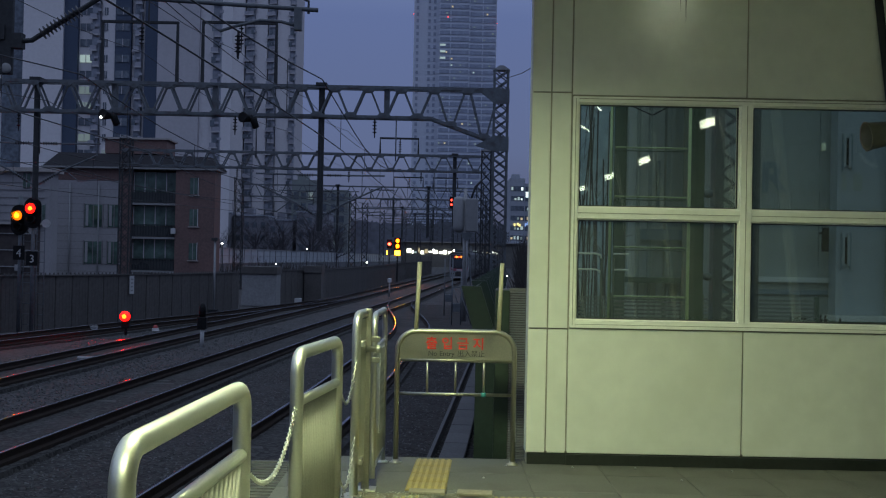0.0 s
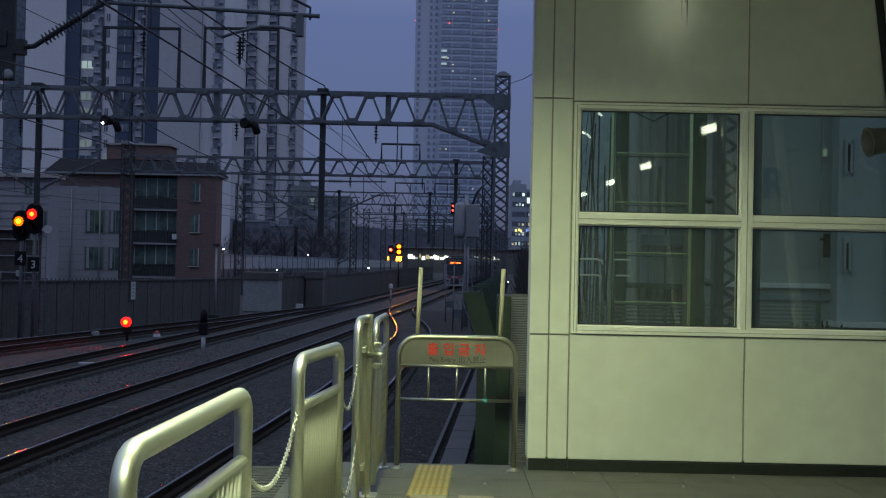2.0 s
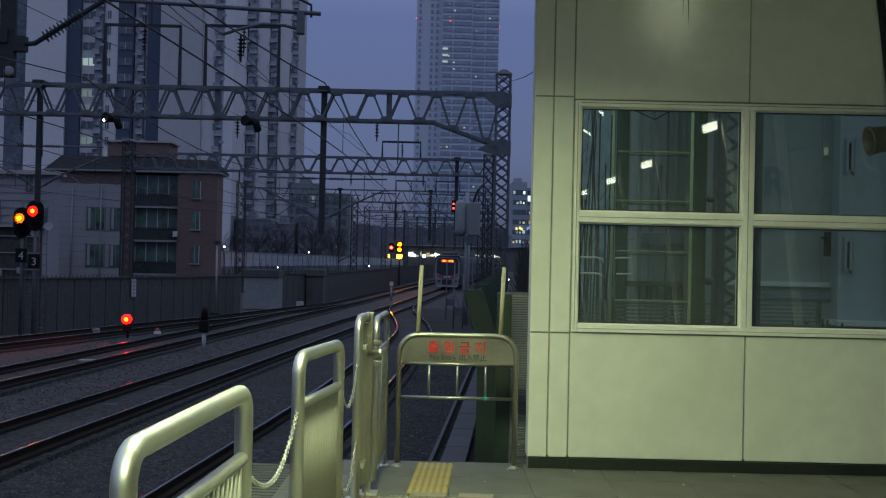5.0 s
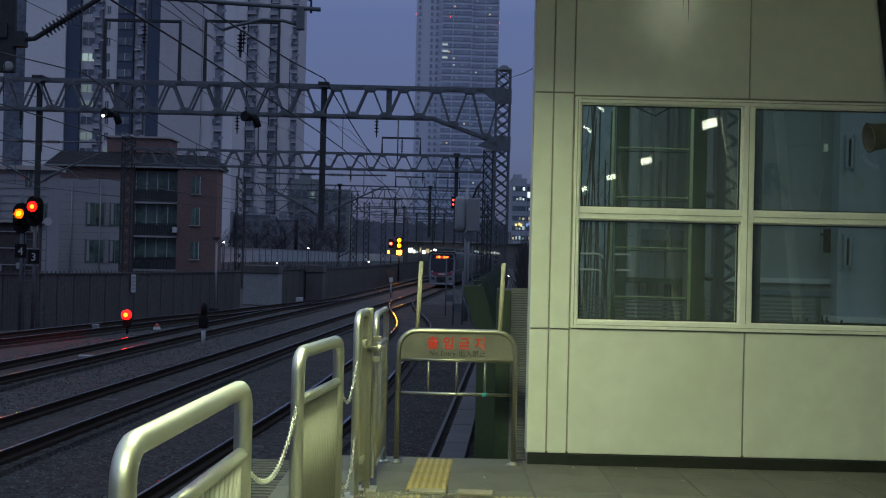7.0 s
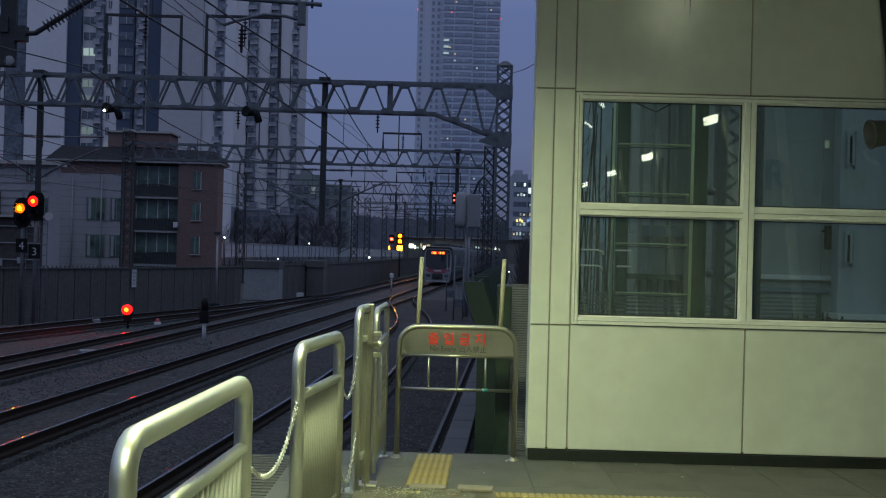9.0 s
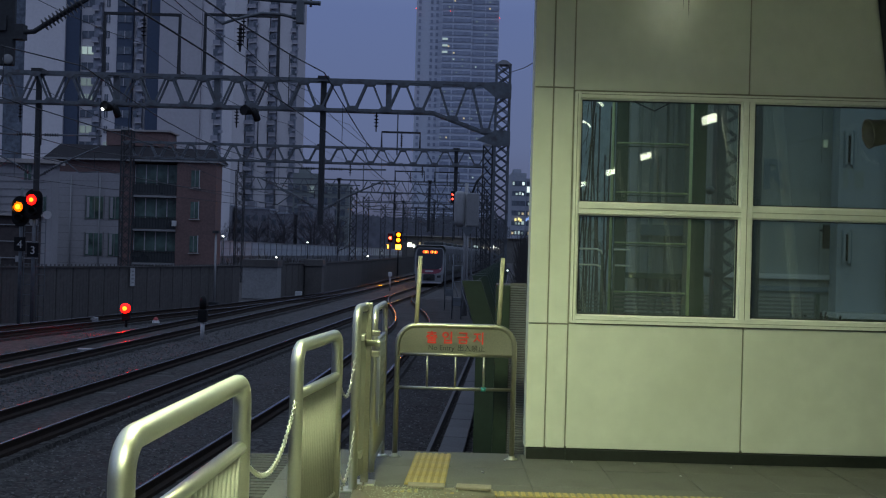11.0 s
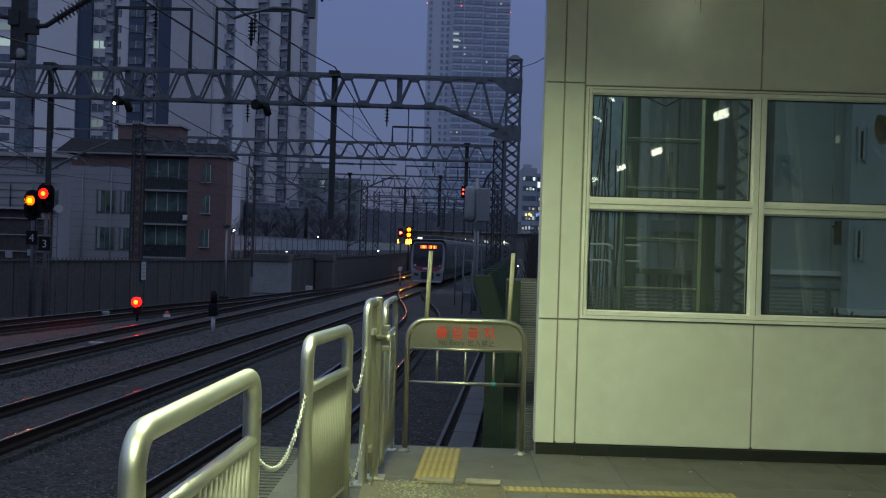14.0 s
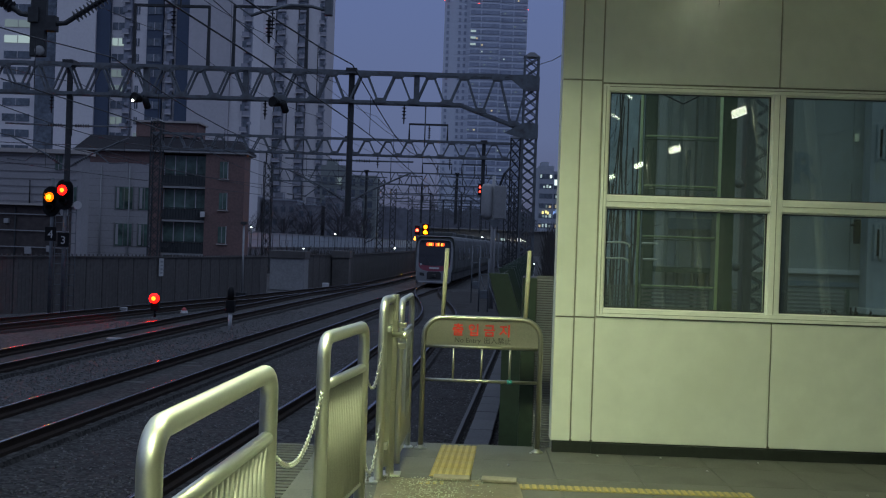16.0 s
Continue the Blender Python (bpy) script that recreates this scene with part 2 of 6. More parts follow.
M_E_AMBERCORE = mat("amber_signal_bulb", (0.3, 0.1, 0), emit=(1.0, 0.24, 0.0001), strength=700)
M_E_LED = mat("amber_led_sign", (0.3, 0.1, 0), emit=(1.0, 0.25, 0.03), strength=3.5)
M_E_LEDRED = mat("red_led_sign", (0.3, 0.03, 0), emit=(1.0, 0.08, 0.02), strength=3.0)
M_E_WHITE = mat("white_street_light", (0.9, 0.9, 0.9), emit=(0.95, 1.0, 0.92), strength=8)
M_E_STATION = mat("lit_station_window", (0.6, 0.6, 0.6), emit=(0.95, 0.98, 0.80), strength=3.0)
M_E_WARM = mat("lit_warm_window", (0.6, 0.5, 0.3), emit=(1.0, 0.80, 0.42), strength=0.4)
M_E_COOL = mat("lit_cool_window", (0.6, 0.6, 0.6), emit=(0.75, 1.0, 0.85), strength=0.32)
M_E_BRIGHT = mat("bright_cool_window", (0.6, 0.6, 0.6), emit=(0.80, 1.0, 0.95), strength=1.1)
M_E_WARM2 = mat("yellow_shop_sign", (0.6, 0.5, 0.2), emit=(1.0, 0.85, 0.30), strength=1.2)
M_E_DIM = mat("dim_lit_window", (0.3, 0.35, 0.33), emit=(0.55, 0.70, 0.62), strength=0.16)
M_E_BLUE = mat("blue_shop_sign", (0.2, 0.3, 0.6), emit=(0.35, 0.55, 1.0), strength=0.8)

# ---- building tools ----


def box(bm, x0, x1, y0, y1, z0, z1):
    v = [bm.verts.new((x, y, z)) for x in (x0, x1) for y in (y0, y1) for z in (z0, z1)]
    for f in ((0, 1, 3, 2), (4, 6, 7, 5), (0, 4, 5, 1), (2, 3, 7, 6), (0, 2, 6, 4), (1, 5, 7, 3)):
        bm.faces.new([v[i] for i in f])


def tube(bm, pts, r, n=8, closed=False):
    pts = [Vector(p) for p in pts]
    rings = []
    side = None
    for i, p in enumerate(pts):
        a = pts[i - 1] if (i > 0 or closed) else p
        b = pts[(i + 1) % len(pts)] if (i < len(pts) - 1 or closed) else p
        d = (b - a).normalized()
        if side is None:
            up = Vector((0, 0, 1)) if abs(d.z) < 0.9 else Vector((0, 1, 0))
            side = d.cross(up).normalized()
        side = (side - d * side.dot(d)).normalized()
        up = side.cross(d)
        off = math.pi / 4 if n == 4 else 0
        rr = r * 1.414 if n == 4 else r
        rings.append([bm.verts.new(p + (side * math.cos(off + 2 * math.pi * k / n) + up * math.sin(off + 2 * math.pi * k / n)) * rr) for k in range(n)])
    pairs = list(zip(rings, rings[1:])) + ([(rings[-1], rings[0])] if closed else [])
    for a, b in pairs:
        for k in range(n):
            bm.faces.new((a[k], a[(k + 1) % n], b[(k + 1) % n], b[k]))
    if not closed:
        bm.faces.new(rings[0])
        bm.faces.new(rings[-1][::-1])


def lathe(bm, base, axis, profile, n=12):
    """profile: pairs of (distance along axis, radius)."""
    base, axis = Vector(base), Vector(axis).normalized()
    up = Vector((0, 0, 1)) if abs(axis.z) < 0.9 else Vector((0, 1, 0))
    s = axis.cross(up).normalized()
    u = s.cross(axis)
    rings = [[bm.verts.new(base + axis * d + (s * math.cos(2 * math.pi * k / n) + u * math.sin(2 * math.pi * k / n)) * max(rad, 0.0005)) for k in range(n)] for d, rad in profile]
    for a, b in zip(rings, rings[1:]):
        for k in range(n):
            bm.faces.new((a[k], a[(k + 1) % n], b[(k + 1) % n], b[k]))
    bm.faces.new(rings[0])
    bm.faces.new(rings[-1][::-1])


def prism(bm, outline, d0, d1, axis="y"):
    """A flat outline of (a, b) drawn out along an axis."""
    def place(a, b, d):
        return {"x": (d, a, b), "y": (a, d, b), "z": (a, b, d)}[axis]
    p = [bm.verts.new(place(a, b, d0)) for a, b in outline]
    q = [bm.verts.new(place(a, b, d1)) for a, b in outline]
    bm.faces.new(p)
    bm.faces.new(q[::-1])
    for i in range(len(p)):
        j = (i + 1) % len(p)
        bm.faces.new((p[j], p[i], q[i], q[j]))


def bevel(bm, w, seg=2):
    bmesh.ops.bevel(bm, geom=bm.edges[:], offset=w, segments=seg, affect="EDGES", profile=0.6)


def mesh_of(name, bm, material, smooth=False):
    bmesh.ops.recalc_face_normals(bm, faces=bm.faces[:])
    me = bpy.data.meshes.new(name)
    bm.to_mesh(me)
    bm.free()
    me.materials.append(material)
    if smooth:
        me.polygons.foreach_set("use_smooth", [True] * len(me.polygons))
    return me


def part(name, bm, material, parent, label="", smooth=False):
    ob = new(name, mesh_of(name, bm, material, smooth))
    if parent is not None:
        ob.parent = parent
    if label:
        ob["label"] = label
    return ob


def piece(name, me, parent, x, y, z, rz=0.0):
    ob = new(name, me)
    ob.parent = parent
    ob.matrix_basis = pose(x, y, z, 0, 0, rz)
    return ob


def thing(name, label, category, group="", m=None, kind=""):
    ob = new(name)
    ob.empty_display_size = 0.2
    if m is not None:
        ob.matrix_basis = m
    return tagged(ob, label, category, group, kind)


def B():
    return bmesh.new()


def boxpart(name, dims, material, parent, label="", bev=0.0):
    bm = B()
    box(bm, *dims)
    if bev:
        bevel(bm, bev)
    return part(name, bm, material, parent, label)


def rods(name, pts, r, material, parent, n=8, label=""):
    bm = B()
    tube(bm, pts, r, n)
    return part(name, bm, material, parent, label, smooth=n > 4)


def words(text, size, material, parent, x, y, z, name="lettering", turn=(90, 0, 0), label="", bold=0.0):
    data = bpy.data.curves.new(name, "FONT")
    data.body, data.size, data.extrude, data.align_x = text, size, 0.0015, "CENTER"
    data.offset = bold
    ob = new(name, data)
    dep = bpy.context.evaluated_depsgraph_get()
    me = bpy.data.meshes.new_from_object(ob.evaluated_get(dep))
    bpy.data.objects.remove(ob)
    me.materials.clear()
    me.materials.append(material)
    o = new(name, me)
    o.parent = parent
    o.matrix_basis = pose(x, y, z, *turn)
    if label:
        o["label"] = label
    return o


# ---- ground and tracks ----
RAIL = -1.3


def rise(y):
    """The line climbs gently beyond the points."""
    return 0.0045 * max(0.0, y - 80.0)


def smoothstep(a, b, v):
    v = min(1.0, max(0.0, (v - a) / (b - a)))
    return v * v * (3 - 2 * v)


def line_main(y):
    return -8.45 + 0.075 * y


def line_far(y):
    return -12.95 + 0.075 * y


def line_platform(y):
    return line_main(y) + 4.0 * smoothstep(78, 40, y) + 0.5 * smoothstep(42, 20, y)


def line_branch(y):
    return line_far(y) - 2.6 * smoothstep(82, 46, y) - 0.13 * max(0.0, 54 - y)


def ground_height(x, y):
    z = RAIL - 0.225 + rise(min(y, 400))
    if abs(x) < 30 and y < 170:
        z += 0.025 * noise.noise((x * 0.5, y * 0.5, 0)) + 0.015 * noise.noise((x * 2.3, y * 2.3, 4))
        for line in (line_main, line_far, line_platform, line_branch):
            z -= 0.025 * smoothstep(1.6, 2.25, abs(x - line(y)))
    return z


def ground_sheet():
    bm = B()
    xs = [-1200, -500, -200, -90, -50, -35] + [-28 + 0.5 * i for i in range(75)] + [14, 20, 40, 100, 400, 1200]
    ys = [-60, -20, 0, 4, 8] + [9 + 0.5 * i for i in range(82)] + [51 + 2 * i for i in range(60)] + [180, 220, 300, 450, 700, 1200, 2500]
    grid = []
    for y in ys:
        row = []
        for x in xs:
            row.append(bm.verts.new((x, y, ground_height(x, y))))
        grid.append(row)
    for a, b in zip(grid, grid[1:]):
        for i in range(len(xs) - 1):
            bm.faces.new((a[i], a[i + 1], b[i + 1], b[i]))
    ob = part("ground", bm, M_BALLAST, None, smooth=True)
    return tagged(ob, "grey crushed-stone ballast ground along the railway", "ground", kind="structure")


ground_sheet()
RAIL_PROFILE = [(-0.07, -0.23), (0.07, -0.23), (0.07, -0.15), (0.012, -0.12), (0.012, -0.045), (0.036, -0.035), (0.036, -0.004), (-0.036, -0.004), (-0.036, -0.035), (-0.012, -0.045), (-0.012, -0.12), (-0.07, -0.15)]


def rail_mesh(bm, line, off, y0, y1, step, outline):
    rings = []
    y = y0
    while y <= y1 + 0.01:
        t = math.atan((line(y + 0.2) - line(y - 0.2)) / 0.4)
        c = Vector((line(y) + off * math.cos(t), y - off * math.sin(t), RAIL + rise(y)))
        rings.append([bm.verts.new(c + Vector((a * math.cos(t), -a * math.sin(t), b))) for a, b in outline])
        y += step
    n = len(outline)
    for a, b in zip(rings, rings[1:]):
        for k in range(n):
            bm.faces.new((a[k], a[(k + 1) % n], b[(k + 1) % n], b[k]))


def track(label, line, y0, y1):
    tr = thing("railway_track", label, "railway track", "tracks", kind="structure")
    for off in (-0.7525, 0.7525):
        bm = B()
        rail_mesh(bm, line, off, y0, y1, 1.5, RAIL_PROFILE)
        rail = part("rail", bm, M_RAILSIDE, tr)
        bm = B()
        rail_mesh(bm, line, off, y0, y1, 1.5, [(-0.034, -0.006), (0.034, -0.006), (0.034, 0.0), (0.022, 0.003), (-0.022, 0.003), (-0.034, 0.0)])
        part("rail_head", bm, M_RAILTOP, rail, "bright worn running surface", smooth=True)
    bm = B()
    rail_mesh(bm, line, 0.0, y0, min(y1, 160), 0.75, [(-1.05, -0.40), (1.05, -0.40), (0.98, -0.215), (0.5, -0.196), (0.0, -0.192), (-0.5, -0.196), (-0.98, -0.215)])
    for v in bm.verts:
        v.co.z += 0.012 * noise.noise((v.co.x * 3, v.co.y * 3, 7))
    part("track_bed", bm, M_BALLASTDARK, tr, "dark oil-stained ballast between the rails")
    return tr


TRACKS = [
    (track("platform siding track with rust-dark rails on ballast", line_platform, -10, 78), line_platform),
    (track("main railway track with polished rail heads on ballast", line_main, -10, 330), line_main),
    (track("second main railway track on pale ballast", line_far, -10, 330), line_far),
    (track("branch track curving off beside the noise fence", line_branch, 6, 82), line_branch),
]

# ---- platform ----
def platform():
    pl = thing("platform", "concrete station platform with square grey paving slabs", "platform", kind="structure")
    boxpart("platform_body", (-1.55, 9.0, -26, 9.05, -1.7, -0.045), M_DARKCONC, pl)
    boxpart("platform_edge", (-1.62, -1.1, -26, 9.07, -0.3, -0.03), M_DARKCONC, pl, "dark ribbed edge strip")
    bm = B()
    box(bm, -0.27, 0.25, -0.03, 0.03, -0.03, -0.006)
    rib = mesh_of("edge_rib", bm, M_EDGERIB)
    for k in range(60):
        piece("edge_rib", rib, pl, -1.35, 3.0 + 0.1 * k, 0)
    bm = B()
    box(bm, -1.1, 9.0, -26, 3.0, -0.04, 0.0)
    part("paving_behind", bm, M_PLATFORM, pl)
    bm = B()
    box(bm, -0.3135, 0.3135, -0.3135, 0.3135, -0.04, 0.0)
    bevel(bm, 0.004, 1)
    me = mesh_of("paving_slab", bm, M_PLATFORM)
    for i in range(15):
        for j in range(10):
            piece("paving_slab", me, pl, -0.881 + 0.63 * i, 3.19 + 0.63 * j, random.uniform(-0.002, 0.0015))
    return pl


PLATFORM = platform()


def tactile():
    guide = thing("tactile_strip", "worn yellow tactile guide strip with raised bars", "tactile paving", kind="structure")
    bm = B()
    box(bm, -0.15, 0.15, -0.15, 0.15, 0.0, 0.007)
    bevel(bm, 0.002, 1)
    me = mesh_of("tile", bm, M_YELLOW)
    bm = B()
    box(bm, -0.013, 0.013, -0.148, 0.148, 0.0, 0.006)
    bevel(bm, 0.002, 1)
    bar = mesh_of("raised_bar", bm, M_YELLOWBAR)
    for j in range(4):
        t = piece("tile", me, guide, -0.045 - 0.0145 * j, 8.9 - 0.305 * j, 0.002, -2.7)
        for k in range(6):
            piece("raised_bar", bar, t, -0.125 + 0.05 * k, 0, 0.006)
    warn = thing("tactile_strip", "yellow tactile warning strip with raised studs across the platform", "tactile paving", kind="structure")
    bm = B()
    box(bm, -0.15, 0.15, -0.07, 0.07, 0.0, 0.006)
    me = mesh_of("tile", bm, M_YELLOWOLD)
    bm = B()
    box(bm, -0.015, 0.015, -0.06, 0.06, 0.0, 0.007)
    bevel(bm, 0.003, 1)
    stud = mesh_of("stud", bm, M_YELLOWBAR)
    for j in range(8):
        t = piece("tile", me, warn, -0.22 + 0.302 * j, 7.60, 0.002)
        for k in range(6):
            piece("stud", stud, t, -0.125 + 0.05 * k, 0, 0.005)


M_YELLOWBAR = mat("tactile_yellow_worn_top", (0.38, 0.29, 0.09), 0.6, 0, 0.2, 60, 5, 0.1)
M_YELLOWOLD = mat("tactile_yellow_faded", (0.25, 0.21, 0.09), 0.7, 0, 0.2, 60, 5, 0.1)
tactile()

# ---- the clad wall with its window ----
WALL_Y = 9.0
X_END = 5.6


def clad_wall():
    w = thing("wall_clad", "cream metal-panelled wall with dark plinth on the platform", "wall", kind="structure")
    y0, y1 = WALL_Y + 0.02, WALL_Y + 0.22
    # core round the window opening
    boxpart("core", (0.735, 1.10, y0, y1, 0, 4.75), M_JOINT, w)
    boxpart("core", (1.10, X_END, y0, y1, 0, 1.17), M_JOINT, w)
    boxpart("core", (1.10, X_END, y0, y1, 3.04, 4.75), M_JOINT, w)
    boxpart("core", (4.65, X_END, y0, y1, 1.17, 3.04), M_JOINT, w)
    boxpart("end_panel", (0.725, 0.734, WALL_Y + 0.004, 9.22, 0.09, 4.75), M_PANELEDGE, w)
    boxpart("plinth", (0.735, 1.06, WALL_Y - 0.02, y0, 0.0, 0.088), M_PLINTH, w)
    boxpart("plinth", (1.06, X_END, WALL_Y - 0.035, y0, 0.0, 0.088), M_PLINTH, w)
    cols = [(0.725, 0.882), (0.894, 1.054), (1.066, 2.523), (2.535, 3.988), (4.0, X_END)]
    for i, (a, b) in enumerate(cols):
        rows = [(0.095, 1.126), (1.138, 3.110), (3.122, 4.75)] if i < 2 else [(0.095, 1.135), (3.10, 4.75)]
        for z0, z1 in rows:
            bm = B()
            box(bm, a, b, WALL_Y, y0, z0, z1)
            bevel(bm, 0.004, 2)
            part("wall_panel", bm, M_PANEL, w)
    for x in (0.89, 1.06, 2.53):
        bm = B()
        lathe(bm, (x, WALL_Y - 0.006, 0.10), (0, 1, 0), [(0, 0.012), (0.01, 0.012)], 8)
        part("drain_cap", bm, M_DRIP, w)
    for x, z0, z1, w2 in ((1.955, 3.80, 4.02, 0.004), (2.0, 3.72, 3.98, 0.006), (1.985, 3.93, 4.1, 0.012)):
        bm = B()
        prism(bm, [(x - w2, z1), (x + w2, z1), (x + w2 * 0.7, (z0 + z1) / 2), (x + 0.002, z0), (x - w2 * 0.5, (z0 + z1) / 2)], WALL_Y - 0.0015, WALL_Y - 0.0002)
        part("drip_stain", bm, M_DRIP, w, "dark rusty drip stain")
    # window
    win = thing("window_1", "wide four-pane window of dusty glass in a cream metal frame", "window", kind="structure")
    yf0, yf1 = WALL_Y - 0.018, WALL_Y + 0.16

    def frame_bar(name, a, b, c, d, depth=0.0):
        bm = B()
        box(bm, a, b, yf0 - depth, yf1, c, d)
        bevel(bm, 0.005, 2)
        return part(name, bm, M_FRAME, win)
    for q in ((1.09, 1.094, 1.165, 3.065), (2.526, 2.530, 1.21, 3.03), (1.12, 4.60, 3.062, 3.066), (1.12, 2.48, 2.105, 2.109), (2.58, 4.60, 2.105, 2.109), (1.12, 4.60, 1.172, 1.176)):
        boxpart("frame_groove", (q[0], q[1], yf0 - 0.0085, yf0 + 0.01, q[2], q[3]), M_JOINT, win)
    frame_bar("frame_side", 1.07, 1.118, 1.145, 3.085)
    frame_bar("frame_side", 4.62, 4.67, 1.145, 3.085)
    frame_bar("frame_head", 1.118, 4.62, 3.035, 3.085)
    frame_bar("frame_sill", 1.118, 4.62, 1.145, 1.205, 0.006)
    frame_bar("mullion", 2.482, 2.575, 1.205, 3.035, 0.003)
    frame_bar("transom", 1.118, 2.482, 2.062, 2.152)
    frame_bar("transom", 2.575, 4.62, 2.062, 2.152)
    for a, b in ((1.118, 2.482), (2.575, 4.62)):
        for c, d in ((1.205, 2.062), (2.152, 3.035)):
            # inner lips of the sash
            bm = B()
            for q in ((a, a + 0.014, c, d), (b - 0.014, b, c, d), (a + 0.014, b - 0.014, c, c + 0.014), (a + 0.014, b - 0.014, d - 0.014, d)):
                box(bm, q[0], q[1], WALL_Y + 0.02, WALL_Y + 0.05, q[2], q[3])
            part("sash", bm, M_FRAME, win)
            bm = B()
            for q in ((a + 0.014, a + 0.022, c + 0.014, d - 0.014), (b - 0.022, b - 0.014, c + 0.014, d - 0.014), (a + 0.022, b - 0.022, c + 0.014, c + 0.022), (a + 0.022, b - 0.022, d - 0.022, d - 0.014)):
                box(bm, q[0], q[1], WALL_Y + 0.03, WALL_Y + 0.052, q[2], q[3])
            part("gasket", bm, M_PLINTH, win, "black rubber gasket")
            bm = B()
            box(bm, a + 0.01, b - 0.01, WALL_Y + 0.055, WALL_Y + 0.061, c + 0.01, d - 0.01)
            p = part("pane", bm, M_GLASS, win, "clear reflecting glass")
            p.visible_shadow = False


clad_wall()


def canopy():
    c = boxpart("canopy_roof", (-1.9, 9.0, -26, 9.25, 4.8, 5.05), M_CANOPY, None)
    tagged(c, "grey soffit of the platform canopy roof", "canopy", kind="structure")
    for x, y in LAMP_ROWS + [(2.55, 5.7)]:
        z = 4.63 if x == 2.55 else 4.40
        lamp = thing("platform_lamp", "lit white strip lamp under the platform canopy", "lamp", "platform lamps", pose(x, y, z))
        sx, sy = (0.15, 0.5) if x < 1 else (0.07, 0.09)
        boxpart("housing", (-sx, sx, -sy, sy, 0.03, 0.10), M_GREYBOX, lamp, bev=0.01)
        boxpart("diffuser", (-sx + 0.02, sx - 0.02, -sy + 0.02, sy - 0.02, 0.005, 0.029), M_LAMPBRIGHT if x == 2.55 else M_LAMP, lamp, "glowing diffuser")
        for q in (-0.06, 0.06):
            rods("hanger", [(0, q, 0.1), (0, q, 4.8 - z)], 0.012, M_WHITEPAINT, lamp, 6)
    for x, y, z in POST_LAMPS:
        pole = thing("lamp_post", "pale leaning lamp post with a lit tilted head on the platform", "lamp post", "platform lamp posts", pose(x, y, 0))
        rods("shaft", [(0.66, 0, 0), (0.47, 0, 1.2), (0.27, 0, z - 0.55), (0.17, 0, z), (0.13, 0, z + 0.45)], 0.040, M_FRAME, pole, 10)
        head = boxpart("lamp_head", (-0.10, 0.10, -0.07, 0.07, 0.03, 0.10), M_GREYBOX, pole, bev=0.01)
        head.matrix_basis = pose(0, 0, z, 48, -20, 0)
        boxpart("diffuser", (-0.09, 0.09, -0.058, 0.058, 0.005, 0.029), M_LAMP, head, "glowing diffuser", 0.01)
        rods("arm", [(0.02, 0.02, z + 0.09), (0.16, 0, z + 0.10)], 0.018, M_FRAME, pole, 8)
    # lampless pole out of view, added so the glass mirrors a pale streak
    pole = thing("lamp_post", "unseen pale leaning pole added for its streak in the window", "lamp post", "platform lamp posts", pose(3.4, 7.0, 0))
    rods("shaft", [(0.42, 0, 0), (0.28, 0, 1.1), (0.02, 0, 3.3), (-0.12, 0, 4.79)], 0.055, M_FRAME, pole, 10)
    for x, y, z, k in ((2.75, -1.8, 4.58, 1.0), (2.99, -5.0, 4.56, 0.75)):
        lamp = thing("tube_lamp", "lit curved lamp under the canopy", "lamp", "platform lamps", pose(x, y, z))
        rods("tube", [(-0.15 * k, 0, 0.09 * k), (-0.05 * k, 0, 0.06 * k), (0.06 * k, 0, 0.0), (0.14 * k, 0, -0.075 * k)], 0.022, M_LAMP, lamp, 8, "glowing tube")
        rods("hanger", [(0, 0, 0.06), (0, 0, 4.8 - z)], 0.015, M_MAST, lamp, 6)
    for y in (-2.0, -8.0, -14.0):
        col = thing("canopy_column", "round pale steel column carrying the canopy", "column", "canopy columns", pose(4.6, y, 0))
        rods("shaft", [(0, 0, 0), (0, 0, 4.8)], 0.11, M_WHITEPAINT, col, 16)
        boxpart("base_plate", (-0.2, 0.2, -0.2, 0.2, 0, 0.02), M_STEELDULL, col)
    b = boxpart("wall_behind", (-1.5, 9.0, -26.3, -26.0, 0, 4.8), M_CONCRETE, None)
    tagged(b, "plain concrete wall closing the platform end", "wall", kind="structure")
    b = boxpart("wall_side", (9.0, 9.3, -26.3, 9.2, -1.7, 4.8), M_CONCRETE, None)
    tagged(b, "plain concrete wall along the platform", "wall", kind="structure")


canopy()


def loudspeaker():
    # horn and its post beside the window
    sp = thing("loudspeaker", "grey-green horn loudspeaker on a wall bracket", "loudspeaker", m=pose(3.50, 8.72, 2.77))
    bm = B()
    lathe(bm, (0.17, 0.03, 0.03), (-1, -0.02, -0.15), [(0, 0.085), (0.05, 0.098), (0.13, 0.105), (0.22, 0.112), (0.228, 0.122), (0.24, 0.122), (0.238, 0.104), (0.15, 0.085), (0.07, 0.05), (0.06, 0.01)], 24)
    part("horn", bm, M_HORN, sp, smooth=True)
    bm = B()
    lathe(bm, (0.172, 0.03, 0.03), (1, 0.02, 0.15), [(0, 0.075), (0.04, 0.07), (0.12, 0.06), (0.14, 0.03)], 16)
    part("driver", bm, M_HORN, sp, smooth=True)
    rods("bracket", [(0.12, 0.03, -0.07), (0.15, 0.1, -0.16), (0.27, 0.16, -0.22)], 0.018, M_FRAME, sp)
    post = thing("slanted_post", "dark slender post at the wall's edge", "post", m=pose(3.76, 8.9, 0))
    bm = B()
    tube(bm, [(0.30, 0, 0), (0.0, 0, 2.5), (-0.29, 0, 4.79)], 0.035, 8)
    part("shaft", bm, M_MAST, post, smooth=True)


M_HORN = mat("horn_grey_paint", (0.125, 0.13, 0.105), 0.5, 0, 0.15, 20, 2, 0.05)
